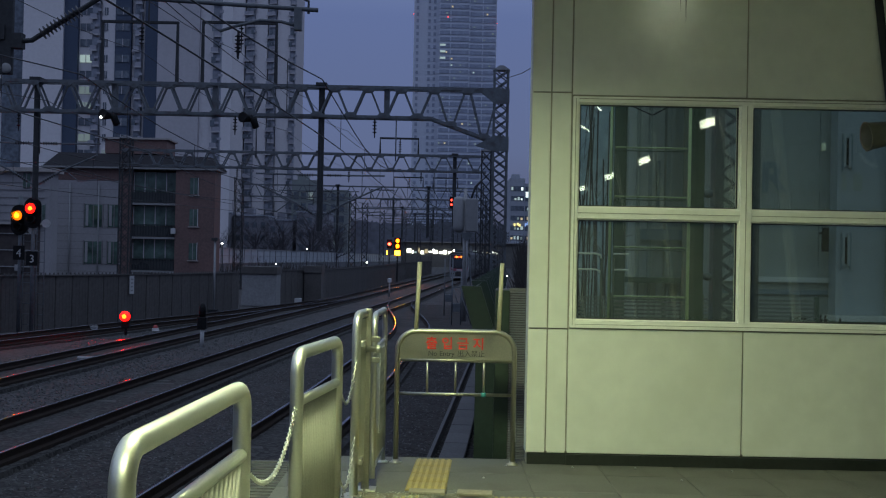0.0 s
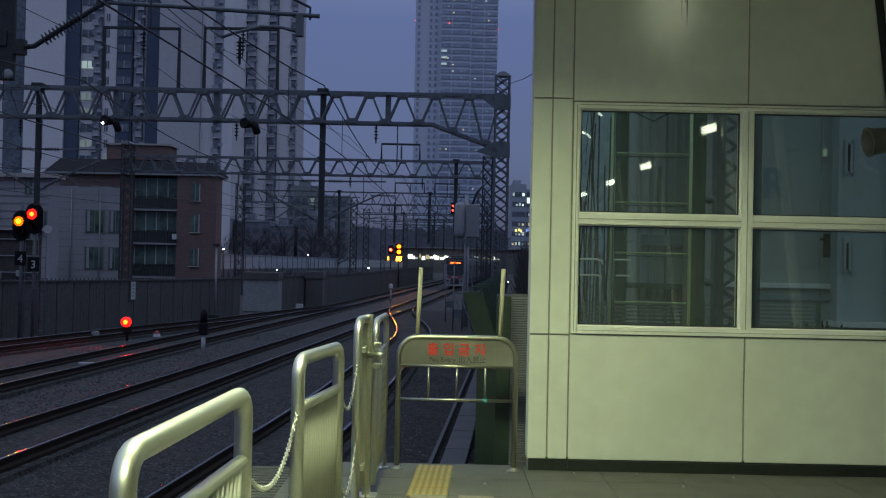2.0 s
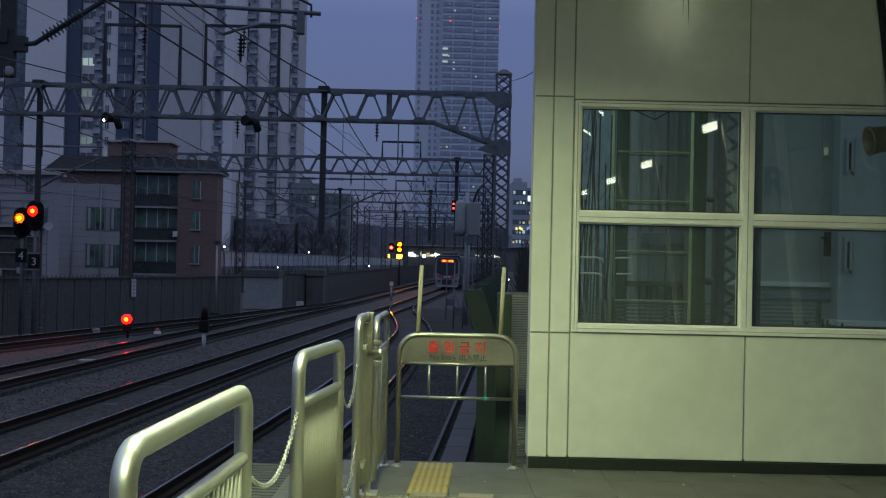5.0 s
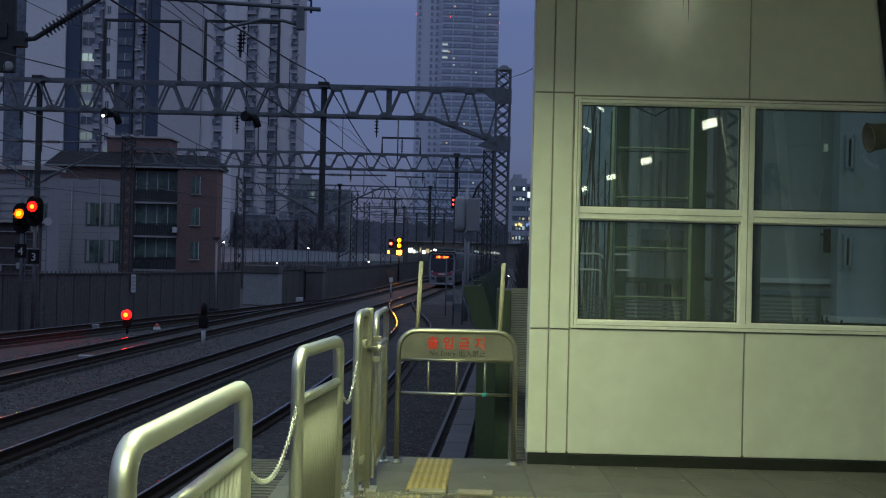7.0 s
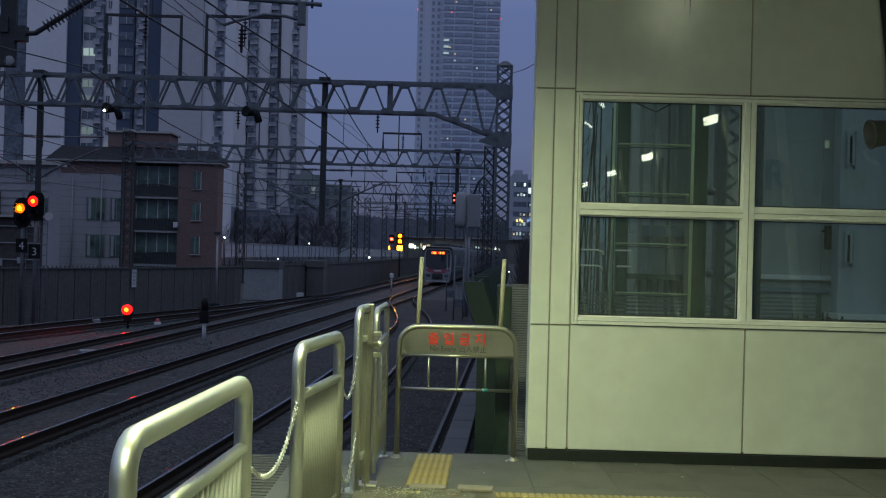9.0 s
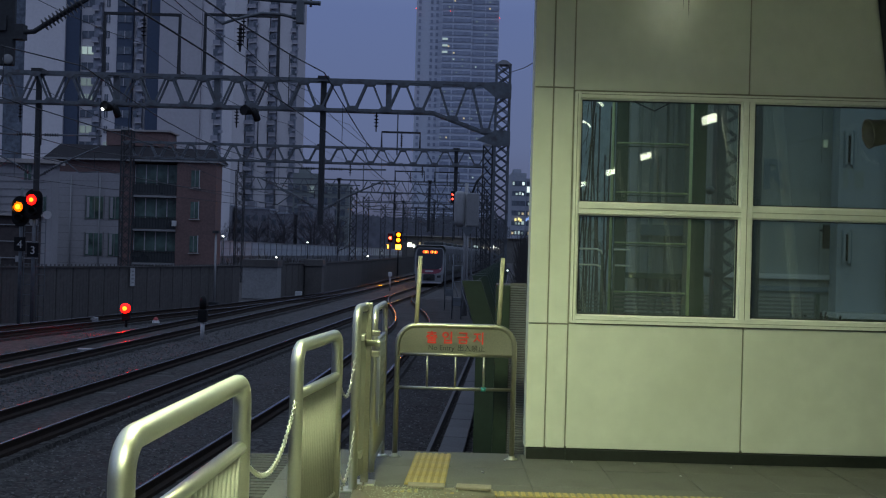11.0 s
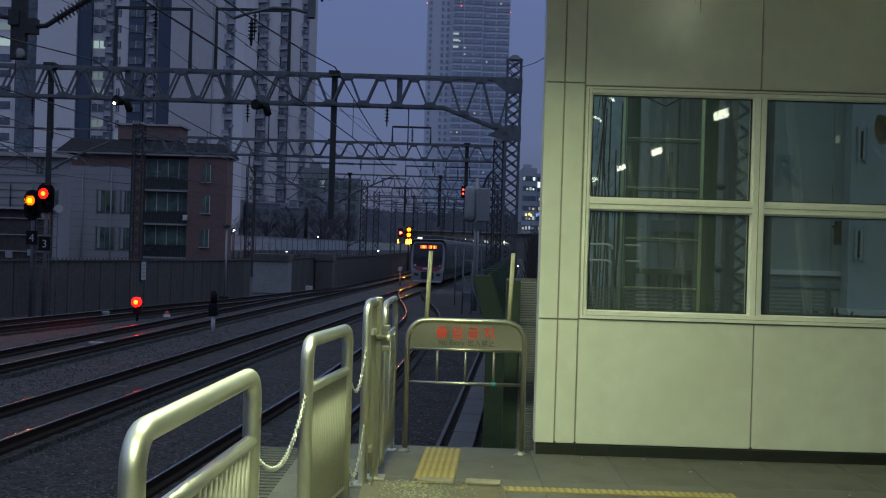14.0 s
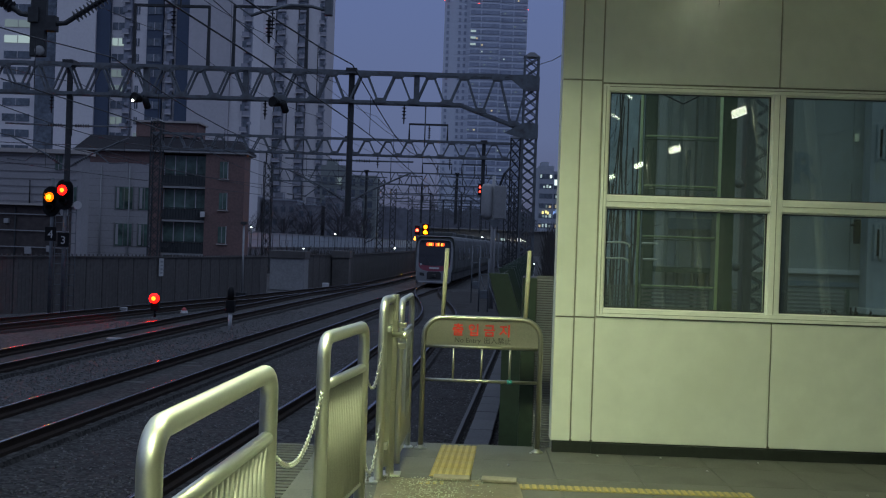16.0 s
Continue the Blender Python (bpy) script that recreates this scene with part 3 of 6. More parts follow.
loudspeaker()

# ---- the no-entry gate ----


def arc(cx, cz, r, a0, a1, n=7):
    return [(cx + r * math.cos(radians(a0 + (a1 - a0) * i / n)), cz + r * math.sin(radians(a0 + (a1 - a0) * i / n))) for i in range(n + 1)]


def gate():
    g = thing("no_entry_gate", "stainless steel no-entry gate closing the platform end", "gate", m=pose(0.125, 8.92, 0))
    hw, top, r = 0.485, 1.095, 0.16
    path = [(-hw, 0.0)] + arc(-hw + r, top - r, r, 180, 90) + arc(hw - r, top - r, r, 90, 0) + [(hw, 0.0)]
    rods("hoop", [(x, 0, z) for x, z in path], 0.022, M_STEELDULL, g, 12)
    inner = [(-hw + 0.02, 0.865)] + arc(-hw + r, top - r, r - 0.02, 180, 90) + arc(hw - r, top - r, r - 0.02, 90, 0) + [(hw - 0.02, 0.865)]
    bm = B()
    prism(bm, inner, -0.006, 0.006)
    plate = part("sign_plate", bm, M_STEELDULL, g, "brushed steel plate with red and black lettering")
    rods("crossbar", [(-hw, 0, 0.855), (hw, 0, 0.855)], 0.014, M_STEELDULL, g)
    rods("crossbar", [(-hw, 0, 0.575), (hw, 0, 0.575)], 0.014, M_STEELDULL, g)
    for x in (-0.235, 0.0, 0.235):
        rods("baluster", [(x, 0, 0.575), (x, 0, 0.855)], 0.010, M_STEELDULL, g)
    for x in (-0.335, 0.35):
        rods("upright", [(x, 0, top - 0.01), (x + 0.02, 0, top + 0.575)], 0.018, M_POLE, g, 10, "cream-painted upright rod")
    for x in (-hw, hw):
        bm = B()
        lathe(bm, (x, 0, 0), (0, 0, 1), [(0, 0.05), (0.008, 0.05), (0.014, 0.03), (0.03, 0.026)], 14)
        part("base_flange", bm, M_STEELDULL, g, smooth=True)
    rods("tape", [(0.215, 0, 0.575), (0.255, 0, 0.575)], 0.019, M_TEAL, g, 10, "scrap of teal tape")
    for k, ch in enumerate("출입금지"):
        words(ch, 0.108, M_RED, plate, -0.203 + 0.130 * k, -0.010, 0.958, bold=0.0022)
    words("No Entry", 0.058, M_BLACK, plate, -0.122, -0.010, 0.893)
    words("出入禁止", 0.058, M_BLACK, plate, 0.125, -0.010, 0.893)


M_POLE = mat("cream_pole_paint", (0.50, 0.47, 0.30), 0.6, 0, 0.15, 30, 3, 0.05)
gate()

# ---- railings, posts and chains ----


def railing(x, y, length, height, turn, slat_gap, label):
    rl = thing("railing_panel", label, "railing", "platform railings", pose(x, y, 0, 0, 0, turn))
    r, c = 0.038, 0.10
    # local y runs along the railing
    path = [(0.0, 0.0)] + arc(c, height - c, c, 180, 90) + arc(length - c, height - c, c, 90, 0) + [(length, 0.0)]
    rods("hoop", [(0, a, b) for a, b in path], r, M_STEEL, rl, 16)
    rods("midrail", [(0, 0.0, height - 0.27), (0, length, height - 0.27)], 0.029, M_STEEL, rl, 12)
    rods("bottom_rail", [(0, 0.0, 0.12), (0, length, 0.12)], 0.018, M_STEEL, rl, 10)
    n = int((length - 0.1) / slat_gap)
    for i in range(n):
        s = 0.05 + (length - 0.1) * (i + 0.5) / n
        rods("baluster", [(0, s, 0.12), (0, s, height - 0.27)], 0.017 if slat_gap > 0.05 else 0.0145, M_STEEL if slat_gap > 0.05 else M_STEELBAR, rl, 8)
    for s in (0, length):
        bm = B()
        lathe(bm, (0, s, 0), (0, 0, 1), [(0, 0.065), (0.01, 0.065), (0.016, 0.04), (0.03, 0.034)], 16)
        part("base_flange", bm, M_STEEL, rl, smooth=True)
    return rl


railing(-0.876, 2.98, 1.44, 1.15, -2.6, 0.068, "brushed stainless steel railing panel with upright bars")
railing(-0.80, 6.0, 1.01, 1.15, -7.2, 0.042, "narrow stainless steel railing panel with close upright bars")


def end_posts():
    p = thing("gate_post", "stainless steel tube gate post with an elbowed top", "post", "gate posts", pose(-0.60, 7.62, 0))
    rods("shaft", [(0, 0, 0), (0, 0, 1.2), (0.003, 0.012, 1.25), (0.01, 0.05, 1.285), (0.02, 0.10, 1.29), (0.04, 0.205, 1.29)], 0.032, M_STEEL, p, 16)
    bm = B()
    prism(bm, [(-0.005, 0.03), (0.012, 0.03), (0.055, 0.2), (0.038, 0.2)], 0.08, 1.25, "z")
    part("infill_plate", bm, M_STEELBAR, p, "plain steel plate between tube and post")
    boxpart("strap", (-0.012, 0.055, 0.02, 0.20, 1.06, 1.10), M_STEEL, p, bev=0.004)
    boxpart("strap", (-0.012, 0.055, 0.02, 0.20, 0.22, 0.26), M_STEEL, p, bev=0.004)
    boxpart("base_plate", (-0.09, 0.09, -0.09, 0.09, 0, 0.012), M_STEEL, p, bev=0.003)
    for a in (-1, 1):
        for b in (-1, 1):
            bm = B()
            lathe(bm, (a * 0.07, b * 0.07, 0.012), (0, 0, 1), [(0, 0.012), (0.012, 0.012), (0.013, 0.007), (0.035, 0.007)], 6)
            part("anchor_bolt", bm, M_STEELDULL, p)
    q = thing("gate_post", "stainless steel hinge post beside the chain", "post", "gate posts", pose(-0.537, 7.86, 0))
    bm = B()
    box(bm, -0.03, 0.03, -0.03, 0.03, 0, 1.325)
    bevel(bm, 0.008, 2)
    part("shaft", bm, M_STEELDULL, q)
    boxpart("base_plate", (-0.08, 0.08, -0.08, 0.08, 0, 0.012), M_STEEL, q, bev=0.003)
    bm = B()
    lathe(bm, (0.0, -0.04, 1.03), (1, 0, 0), [(-0.01, 0.02), (0.06, 0.02), (0.065, 0.03), (0.1, 0.03)], 10)
    part("latch", bm, M_STEEL, q, smooth=True)
    for z in (1.1, 0.95):
        boxpart("hinge", (0.03, 0.09, -0.03, 0.03, z - 0.02, z + 0.02), M_STEELDULL, q, bev=0.005)
    # swung-open leaf seen edge on
    leaf = thing("side_gate", "open stainless steel side gate with a pale notice strip", "gate", m=pose(-0.495, 7.98, 0, 0, 0, -1.5))
    L, h, c = 0.95, 1.27, 0.12
    path = [(0, 0.06)] + arc(c, h - c, c, 180, 90) + arc(L - c, h - c, c, 90, 0) + [(L, 0.0)]
    rods("hoop", [(0, a, b) for a, b in path], 0.024, M_STEEL, leaf, 12)
    rods("midrail", [(0, 0, 1.02), (0, L, 1.02)], 0.016, M_STEEL, leaf, 10)
    rods("bottom_rail", [(0, 0, 0.12), (0, L, 0.12)], 0.016, M_STEEL, leaf, 10)
    for i in range(9):
        s = 0.09 + 0.095 * i
        rods("baluster", [(0, s, 0.12), (0, s, 1.02)], 0.009, M_STEEL, leaf, 8)
    bm = B()
    box(bm, 0.026, 0.03, 0.2, 0.62, 0.36, 1.0)
    notice = part("notice", bm, M_NOTICE, leaf, "pale notice board")
    for k in range(6):
        boxpart("notice_bar", (0.031, 0.0325, 0.26, 0.56, 0.86 - 0.075 * k, 0.89 - 0.075 * k), M_STEELDULL, notice)
    bm = B()
    lathe(bm, (0, L, 0), (0, 0, 1), [(0, 0.05), (0.01, 0.05), (0.02, 0.03)], 12)
    part("base_flange", bm, M_STEEL, leaf, smooth=True)


M_NOTICE = mat("pale_notice", (0.60, 0.60, 0.52), 0.6, 0, 0.1, 20, 3, 0.0)
end_posts()


def chain(a, b, sag, label):
    a, b = Vector(a), Vector(b)
    n = 80
    pts = [a.lerp(b, i / n) - Vector((0, 0, sag * 4 * (i / n) * (1 - i / n))) for i in range(n + 1)]
    run = [0.0]
    for p, q in zip(pts, pts[1:]):
        run.append(run[-1] + (q - p).length)
    pitch = 0.027
    count = int(run[-1] / pitch)
    bm = B()
    for k in range(count):
        s = (k + 0.5) * run[-1] / count
        i = max(j for j in range(n) if run[j] <= s)
        p = pts[i].lerp(pts[i + 1], (s - run[i]) / max(1e-6, run[i + 1] - run[i]))
        d = (pts[i + 1] - pts[i]).normalized()
        u = d.cross(Vector((0.3, 0.2, 0.93))).normalized()
        w = d.cross(u)
        flat = u if k % 2 else w
        flat = (flat + 0.35 * (w if k % 2 else u)).normalized()
        ring = [p + d * 0.019 * math.cos(t) + flat * 0.010 * math.sin(t) for t in [2 * math.pi * j / 8 for j in range(8)]]
        tube(bm, ring, 0.0038, 5, True)
    ob = part("chain", bm, M_STEEL, None, smooth=True)
    tagged(ob, label, "chain", "railing chains")


chain((-0.775, 4.44, 0.79), (-0.80, 5.97, 0.86), 0.17, "sagging steel link chain between the railing panels")
chain((-0.64, 7.03, 0.79), (-0.60, 7.585, 0.97), 0.15, "steel link chain hooked to the gate post")
chain((-0.64, 7.03, 0.24), (-0.60, 7.585, 0.42), 0.17, "steel link chain hanging low beside the gate post")


def litter():
    c = thing("cardboard_sheet", "flattened tan cardboard strewn with pale grit on the paving", "cardboard", m=pose(-0.09, 7.32, 0.0, 0, 0, 1.5))
    bm = B()
    g = [[bm.verts.new((-0.5 + 0.05 * i + 0.006 * noise.noise((i, j, 2)), -0.42 + 0.05 * j + 0.01 * noise.noise((i * 0.7, j, 5)), 0.016 + 0.008 * noise.noise((i * 0.4, j * 0.4, 1)))) for i in range(21)] for j in range(17)]
    for a, b in zip(g, g[1:]):
        for i in range(20):
            bm.faces.new((a[i], a[i + 1], b[i + 1], b[i]))
    bmesh.ops.solidify(bm, geom=bm.faces[:], thickness=0.006)
    part("sheet", bm, M_CARD, c)
    for x, y, w, d, z, t in ((0.02, 0.36, 0.26, 0.09, 0.024, -4), (0.36, 0.34, 0.25, 0.10, 0.024, -7)):
        bm = B()
        box(bm, -w / 2, w / 2, -d / 2, d / 2, 0, 0.02)
        bevel(bm, 0.003, 1)
        f = part("flap", bm, M_CARD, c)
        f.matrix_basis = pose(x, y, z, 4, 0, t)
    bm = B()
    for k in range(700):
        x, y = random.gauss(-0.1, 0.17), random.uniform(-0.4, 0.36)
        s = random.uniform(0.003, 0.009)
        a = random.uniform(0, 6.28)
        v = [bm.verts.new((x + s * math.cos(a + q), y + s * math.sin(a + q) * 0.7, 0.026 + random.uniform(0, 0.006))) for q in (0, 1.9, 3.6)]
        t = bm.verts.new((x, y, 0.028 + s * 0.8))
        bm.faces.new(v)
        for i in range(3):
            bm.faces.new((v[i], v[(i + 1) % 3], t))
    tagged(part("grit", bm, M_SCRAP, c, "scattered pale grit"), kind="stuff")
    for x, y in ((0.55, 8.86), (1.1, 8.84), (1.62, 8.86), (2.4, 8.8), (0.35, 8.35), (2.9, 7.75), (1.9, 8.4)):
        bm = B()
        lathe(bm, (0, 0, 0), (0.2, 0.1, 1), [(0, 0.006), (0.006, 0.011), (0.012, 0.003)], 6)
        o = part("paper_scrap", bm, M_WHITEPAINT, None)
        o.matrix_basis = pose(x, y, 0.001)
        tagged(o, "small white scrap lying on the paving", "litter", "paving litter")


litter()

# ---- beside the line, past the platform end ----


M_TROUGH = mat("weathered_trough_lid", (0.075, 0.075, 0.08), 0.9, 0, 0.25, 20, 1.3, 0.3, per_object=0.12)


def beyond_gate():
    tr = thing("cable_trough", "long concrete cable trough with flat lids beside the track", "cable trough", kind="structure")
    bm = B()
    box(bm, -0.20, 0.20, -0.495, 0.495, 0.0, 0.07)
    bevel(bm, 0.01, 1)
    me = mesh_of("lid", bm, M_TROUGH)
    for i in range(44):
        y = 9.8 + i * 1.0
        piece("lid", me, tr, -0.62 + 0.066 * y - 0.30, y, RAIL - 0.2 + random.uniform(-0.008, 0.008), -3.8 + random.uniform(-0.4, 0.4))
    bm = B()
    prism(bm, [(-0.62 + 0.066 * 9.3 - 0.7, 9.3), (-0.62 + 0.066 * 9.3 - 0.64, 9.3), (-0.62 + 0.066 * 54 - 0.64, 54), (-0.62 + 0.066 * 54 - 0.7, 54)], RAIL - 0.45, RAIL - 0.15, "z")
    part("side_wall", bm, M_TROUGH, tr)


beyond_gate()


def cess(label, y_end, left, right, material):
    bm = B()
    rows = []
    y = 9.2
    while y < y_end:
        x0 = left(y)
        x1 = max(x0 + 0.05, right(y))
        xs = [x0 + (x1 - x0) * i / 6 for i in range(7)]
        rows.append([bm.verts.new((x, y, ground_height(x, y) + 0.016 + 0.012 * noise.noise((x * 3, y * 3, 2)))) for x in xs])
        y += 0.75
    for a, b in zip(rows, rows[1:]):
        for i in range(6):
            bm.faces.new((a[i], a[i + 1], b[i + 1], b[i]))
    tagged(part("cess", bm, material, None), label, "ground", kind="structure")


# two ground strips in colours darker than the open ballast
M_DARKERBALLAST = mat("darker_ballast", (0.031, 0.0295, 0.029), 0.9, 0, 0.35, 14, 0.5, 1.0, spec=0.15, cells=19)
M_CESS = mat("dark_ground_strip", (0.024, 0.022, 0.022), 0.9, 0, 0.35, 14, 0.6, 1.0, spec=0.15, cells=19)
cess("dark ground strip between the siding and the cable trough", 76, lambda y: line_platform(y) + 1.02, lambda y: 0.066 * y - 1.16, M_CESS)
cess("darker ballast between the siding and the main track", 46, lambda y: line_main(y) + 1.02, lambda y: line_platform(y) - 1.02, M_DARKERBALLAST)

# ---- noise fence along the far side ----
FENCE = [(-27.0, 17.0), (-20.8, 34.0), (-17.3, 42.0), (-13.2, 52.3), (-11.5, 60.5), (-11.0, 72.0), (-9.3, 78.0), (-7.1, 100.0), (-4.9, 150.0), (-2.0, 190.0)]


GAP_FROM = (-11.5, 60.5)


def fence():
    f = thing("noise_fence", "dark weathered panel fence with a toothed coping along the railway", "fence", kind="structure")
    bm = B()
    box(bm, -0.48, 0.48, -0.05, 0.05, 0.0, 2.2)
    for k in range(5):
        box(bm, -0.45 + 0.2 * k, -0.34 + 0.2 * k, -0.058, -0.051, 0.02, 2.18)
    me = mesh_of("fence_panel", bm, M_FENCE)
    bm = B()
    box(bm, -0.5, 0.5, -0.11, 0.09, 2.2, 2.26)
    for k in range(4):
        prism(bm, [(-0.40 + 0.25 * k, 2.26), (-0.36 + 0.25 * k, 2.26), (-0.36 + 0.25 * k, 2.34), (-0.40 + 0.25 * k, 2.34)], -0.1, -0.06)
    cop = mesh_of("coping", bm, M_FENCE)
    count = 0
    for (x0, y0), (x1, y1) in zip(FENCE, FENCE[1:]):
        if (x0, y0) == GAP_FROM:
            continue
        length = math.hypot(x1 - x0, y1 - y0)
        n = max(1, round(length / 1.0))
        turn = math.degrees(math.atan2(y1 - y0, x1 - x0))
        for i in range(n):
            s = (i + 0.5) / n
            x, y = x0 + (x1 - x0) * s, y0 + (y1 - y0) * s
            z = RAIL - 0.25 + rise(y)
            o = piece("fence_panel", me, f, x, y, z, turn)
            piece("coping", cop, o, 0, 0, 0)
            o.scale[0] = length / n
            count += 1
    # pale concrete block and buttresses set into the fence
    b = thing("pale_block", "pale concrete block with a dark coping in the fence line", "wall block", kind="structure")
    boxpart("face", (-13.0, -10.75, 69.6, 71.4, RAIL - 0.3, RAIL + 1.75), M_FENCELITE, b, bev=0.02)
    boxpart("coping", (-13.05, -10.7, 69.5, 71.5, RAIL + 1.76, RAIL + 2.25), M_FENCE, b, bev=0.02)
    boxpart("face", (-9.75, -8.55, 75.8, 77.4, RAIL - 0.3, RAIL + 1.8), M_FENCE, b, bev=0.02)
    boxpart("coping", (-9.8, -8.5, 75.7, 77.5, RAIL + 1.81, RAIL + 2.3), M_FENCE, b, bev=0.02)
    s = thing("fence_sign", "small white plate with dark bars on the fence", "sign", m=pose(-14.35, 49.3, RAIL + 1.1, 0, 0, 66))
    boxpart("plate", (-0.15, 0.15, -0.13, -0.10, 0, 0.82), M_WHITEPAINT, s, bev=0.005)
    for k in range(4):
        boxpart("bar", (-0.08, 0.08, -0.137, -0.131, 0.12 + 0.17 * k, 0.19 + 0.17 * k), M_GREYBOX, s)


fence()

# ---- gantries ----


def lattice(bm, x, y, z0, z1, w, step):
    h = w / 2
    for a in (-h, h):
        for b in (-h, h):
            tube(bm, [(x + a, y + b, z0), (x + a, y + b, z1)], 0.035, 4)
    n = max(2, int((z1 - z0) / step))
    for i in range(n):
        a, b = z0 + (z1 - z0) * i / n, z0 + (z1 - z0) * (i + 1) / n
        for yy in (y - h, y + h):
            tube(bm, [(x - h, yy, a), (x + h, yy, b)], 0.022, 4)
            tube(bm, [(x + h, yy, a), (x - h, yy, b)], 0.022, 4)
        for xx in (x - h, x + h):
            tube(bm, [(xx, y - h, a), (xx, y + h, b)], 0.02, 4)


def insulator(bm, a, b, r=0.07, n=6):
    a, b = Vector(a), Vector(b)
    d = b - a
    prof = [(0, 0.02)]
    for k in range(n):
        s = d.length * (0.15 + 0.7 * k / n)
        w = d.length * 0.7 / n
        prof += [(s, 0.03), (s + w * 0.12, r), (s + w * 0.22, r * 0.95), (s + w * 0.42, 0.03)]
    prof.append((d.length, 0.02))
    lathe(bm, a, d, prof, 8)


def gusset_mesh():
    bm = B()
    prism(bm, [(-0.24, 0.0), (-0.14, -0.095), (0.14, -0.095), (0.24, 0.0), (0.14, 0.095), (-0.14, 0.095)], -0.075, -0.06)
    return mesh_of("gusset", bm, M_GANTRY)


GUSSET = gusset_mesh()


def gantry(y, xl, xr, zb, depth, towers, drops, panel, label, frames=(), flare=False, detail=True):
    """zb: underside of the beam above the platform's level."""
    g = thing("catenary_gantry", label, "gantry", "catenary gantries", pose(0, y, 0))
    ztop = zb + depth
    base = RAIL - 0.2 + rise(y)
    r = 0.055 if detail else 0.06
    planes = (-0.22, 0.22) if detail else (0.0,)
    bm = B()
    for yy in planes:
        tube(bm, [(xl, yy, ztop), (xr, yy, ztop)], r, 4)
    part("top_chord", bm, M_GANTRY, g)
    bm = B()
    for yy in planes:
        if flare:
            tube(bm, [(xl, yy, zb), (xr - 2.6, yy, zb), (xr - 0.2, yy, zb - 0.85)], r, 4)
        else:
            tube(bm, [(xl, yy, zb), (xr, yy, zb)], r, 4)
    part("bottom_chord", bm, M_GANTRY, g)
    n = int((xr - xl) / panel)
    step = (xr - xl) / n
    for i in range(n):
        x0, x1, xm = xl + i * step, xl + (i + 1) * step, xl + (i + 0.5) * step

        def low(x):
            return zb - 0.85 * max(0.0, (x - (xr - 2.6)) / 2.4) if flare else zb
        bm = B()
        for yy in planes:
            tube(bm, [(x0 + 0.08, yy, ztop), (xm - 0.08, yy, low(xm))], r * 0.62, 4)
            tube(bm, [(xm + 0.08, yy, low(xm)), (x1 - 0.08, yy, ztop)], r * 0.62, 4)
        part("brace", bm, M_GANTRY, g)
        if detail:
            for yy in planes:
                piece("gusset", GUSSET, g, x0, yy, ztop - 0.065)
                piece("gusset", GUSSET, g, xm, yy, low(xm) + 0.065)
    for x, zt, w in towers:
        bm = B()
        lattice(bm, x, 0, base, zt, w, 0.36 if flare else (0.6 if detail else 0.8))
        t = part("tower", bm, M_GANTRY if flare else M_MAST, g, "dark lattice mast")
        if detail:
            bm = B()
            prism(bm, [(x - w / 2 - 0.06, zt), (x + w / 2 + 0.06, zt), (x + 0.08, zt + 0.16), (x - 0.08, zt + 0.16)], -w / 2, w / 2)
            part("cap", bm, M_GREYBOX, t)
            if flare:
                for zc, s in ((ztop - 0.28, 1), (zb - 0.95, -1)):
                    bm = B()
                    prism(bm, [(x - 0.95, zc + 0.3 if s > 0 else zc - 0.05), (x - 0.25, zc - 0.25), (x + 0.3, zc - 0.25), (x + 0.3, zc + 0.3), (x - 0.25, zc + 0.35)], -0.32, -0.30)
                    part("gusset", bm, M_GANTRY, t)
    if flare:
        for x in (-12.35, -8.6, -2.2):
            boxpart("upright", (x - 0.10, x + 0.10, -0.12, 0.12, zb, ztop), M_GANTRY, g, bev=0.01)
    for x, z0 in drops:
        bm = B()
        tube(bm, [(x, 0, z0), (x, 0, ztop + 0.1)], 0.115, 8)
        box(bm, x - 0.2, x + 0.2, -0.3, 0.3, ztop + 0.02, ztop + 0.14)
        d = part("drop_post", bm, M_MAST, g)
        for s in (-1, 1):
            bm = B()
            tube(bm, [(x, 0, z0 + 0.5), (x + s * 0.9, 0, z0 + 1.05), (x + s * 2.3, 0, z0 + 1.7)], 0.035, 6)
            tube(bm, [(x, 0, z0 + 2.1), (x + s * 0.8, 0, z0 + 2.1), (x + s * 2.4, 0, z0 + 2.12)], 0.035, 6)
            tube(bm, [(x + s * 1.1, 0, z0 + 1.1), (x + s * 1.6, 0, z0 + 0.72), (x + s * 2.3, 0, z0 + 0.78)], 0.022, 6)
            c = part("cantilever", bm, M_GANTRY, d)
            bm = B()
            insulator(bm, (x + s * 0.2, 0, z0 + 0.62), (x + s * 0.85, 0, z0 + 1.02))
            part("insulator", bm, M_INSUL, c, "ribbed porcelain insulator")
            bm = B()
            insulator(bm, (x + s * 0.15, 0, z0 + 2.1), (x + s * 0.95, 0, z0 + 2.1))
            part("insulator", bm, M_INSUL, c, "ribbed porcelain insulator")
    for a, b, h in frames:
        bm = B()
        tube(bm, [(a, 0, ztop), (a, 0, ztop + h), (b, 0, ztop + h), (b, 0, ztop)], 0.06, 4)
        fr = part("feeder_frame", bm, M_MAST, g)
        bm = B()
        m = a + (b - a) * 0.52
        insulator(bm, (m, 0, ztop + h - 0.04), (m, 0, ztop + h - 1.05), 0.10, 5)
        part("insulator", bm, M_INSUL, fr, "hanging porcelain insulator string")
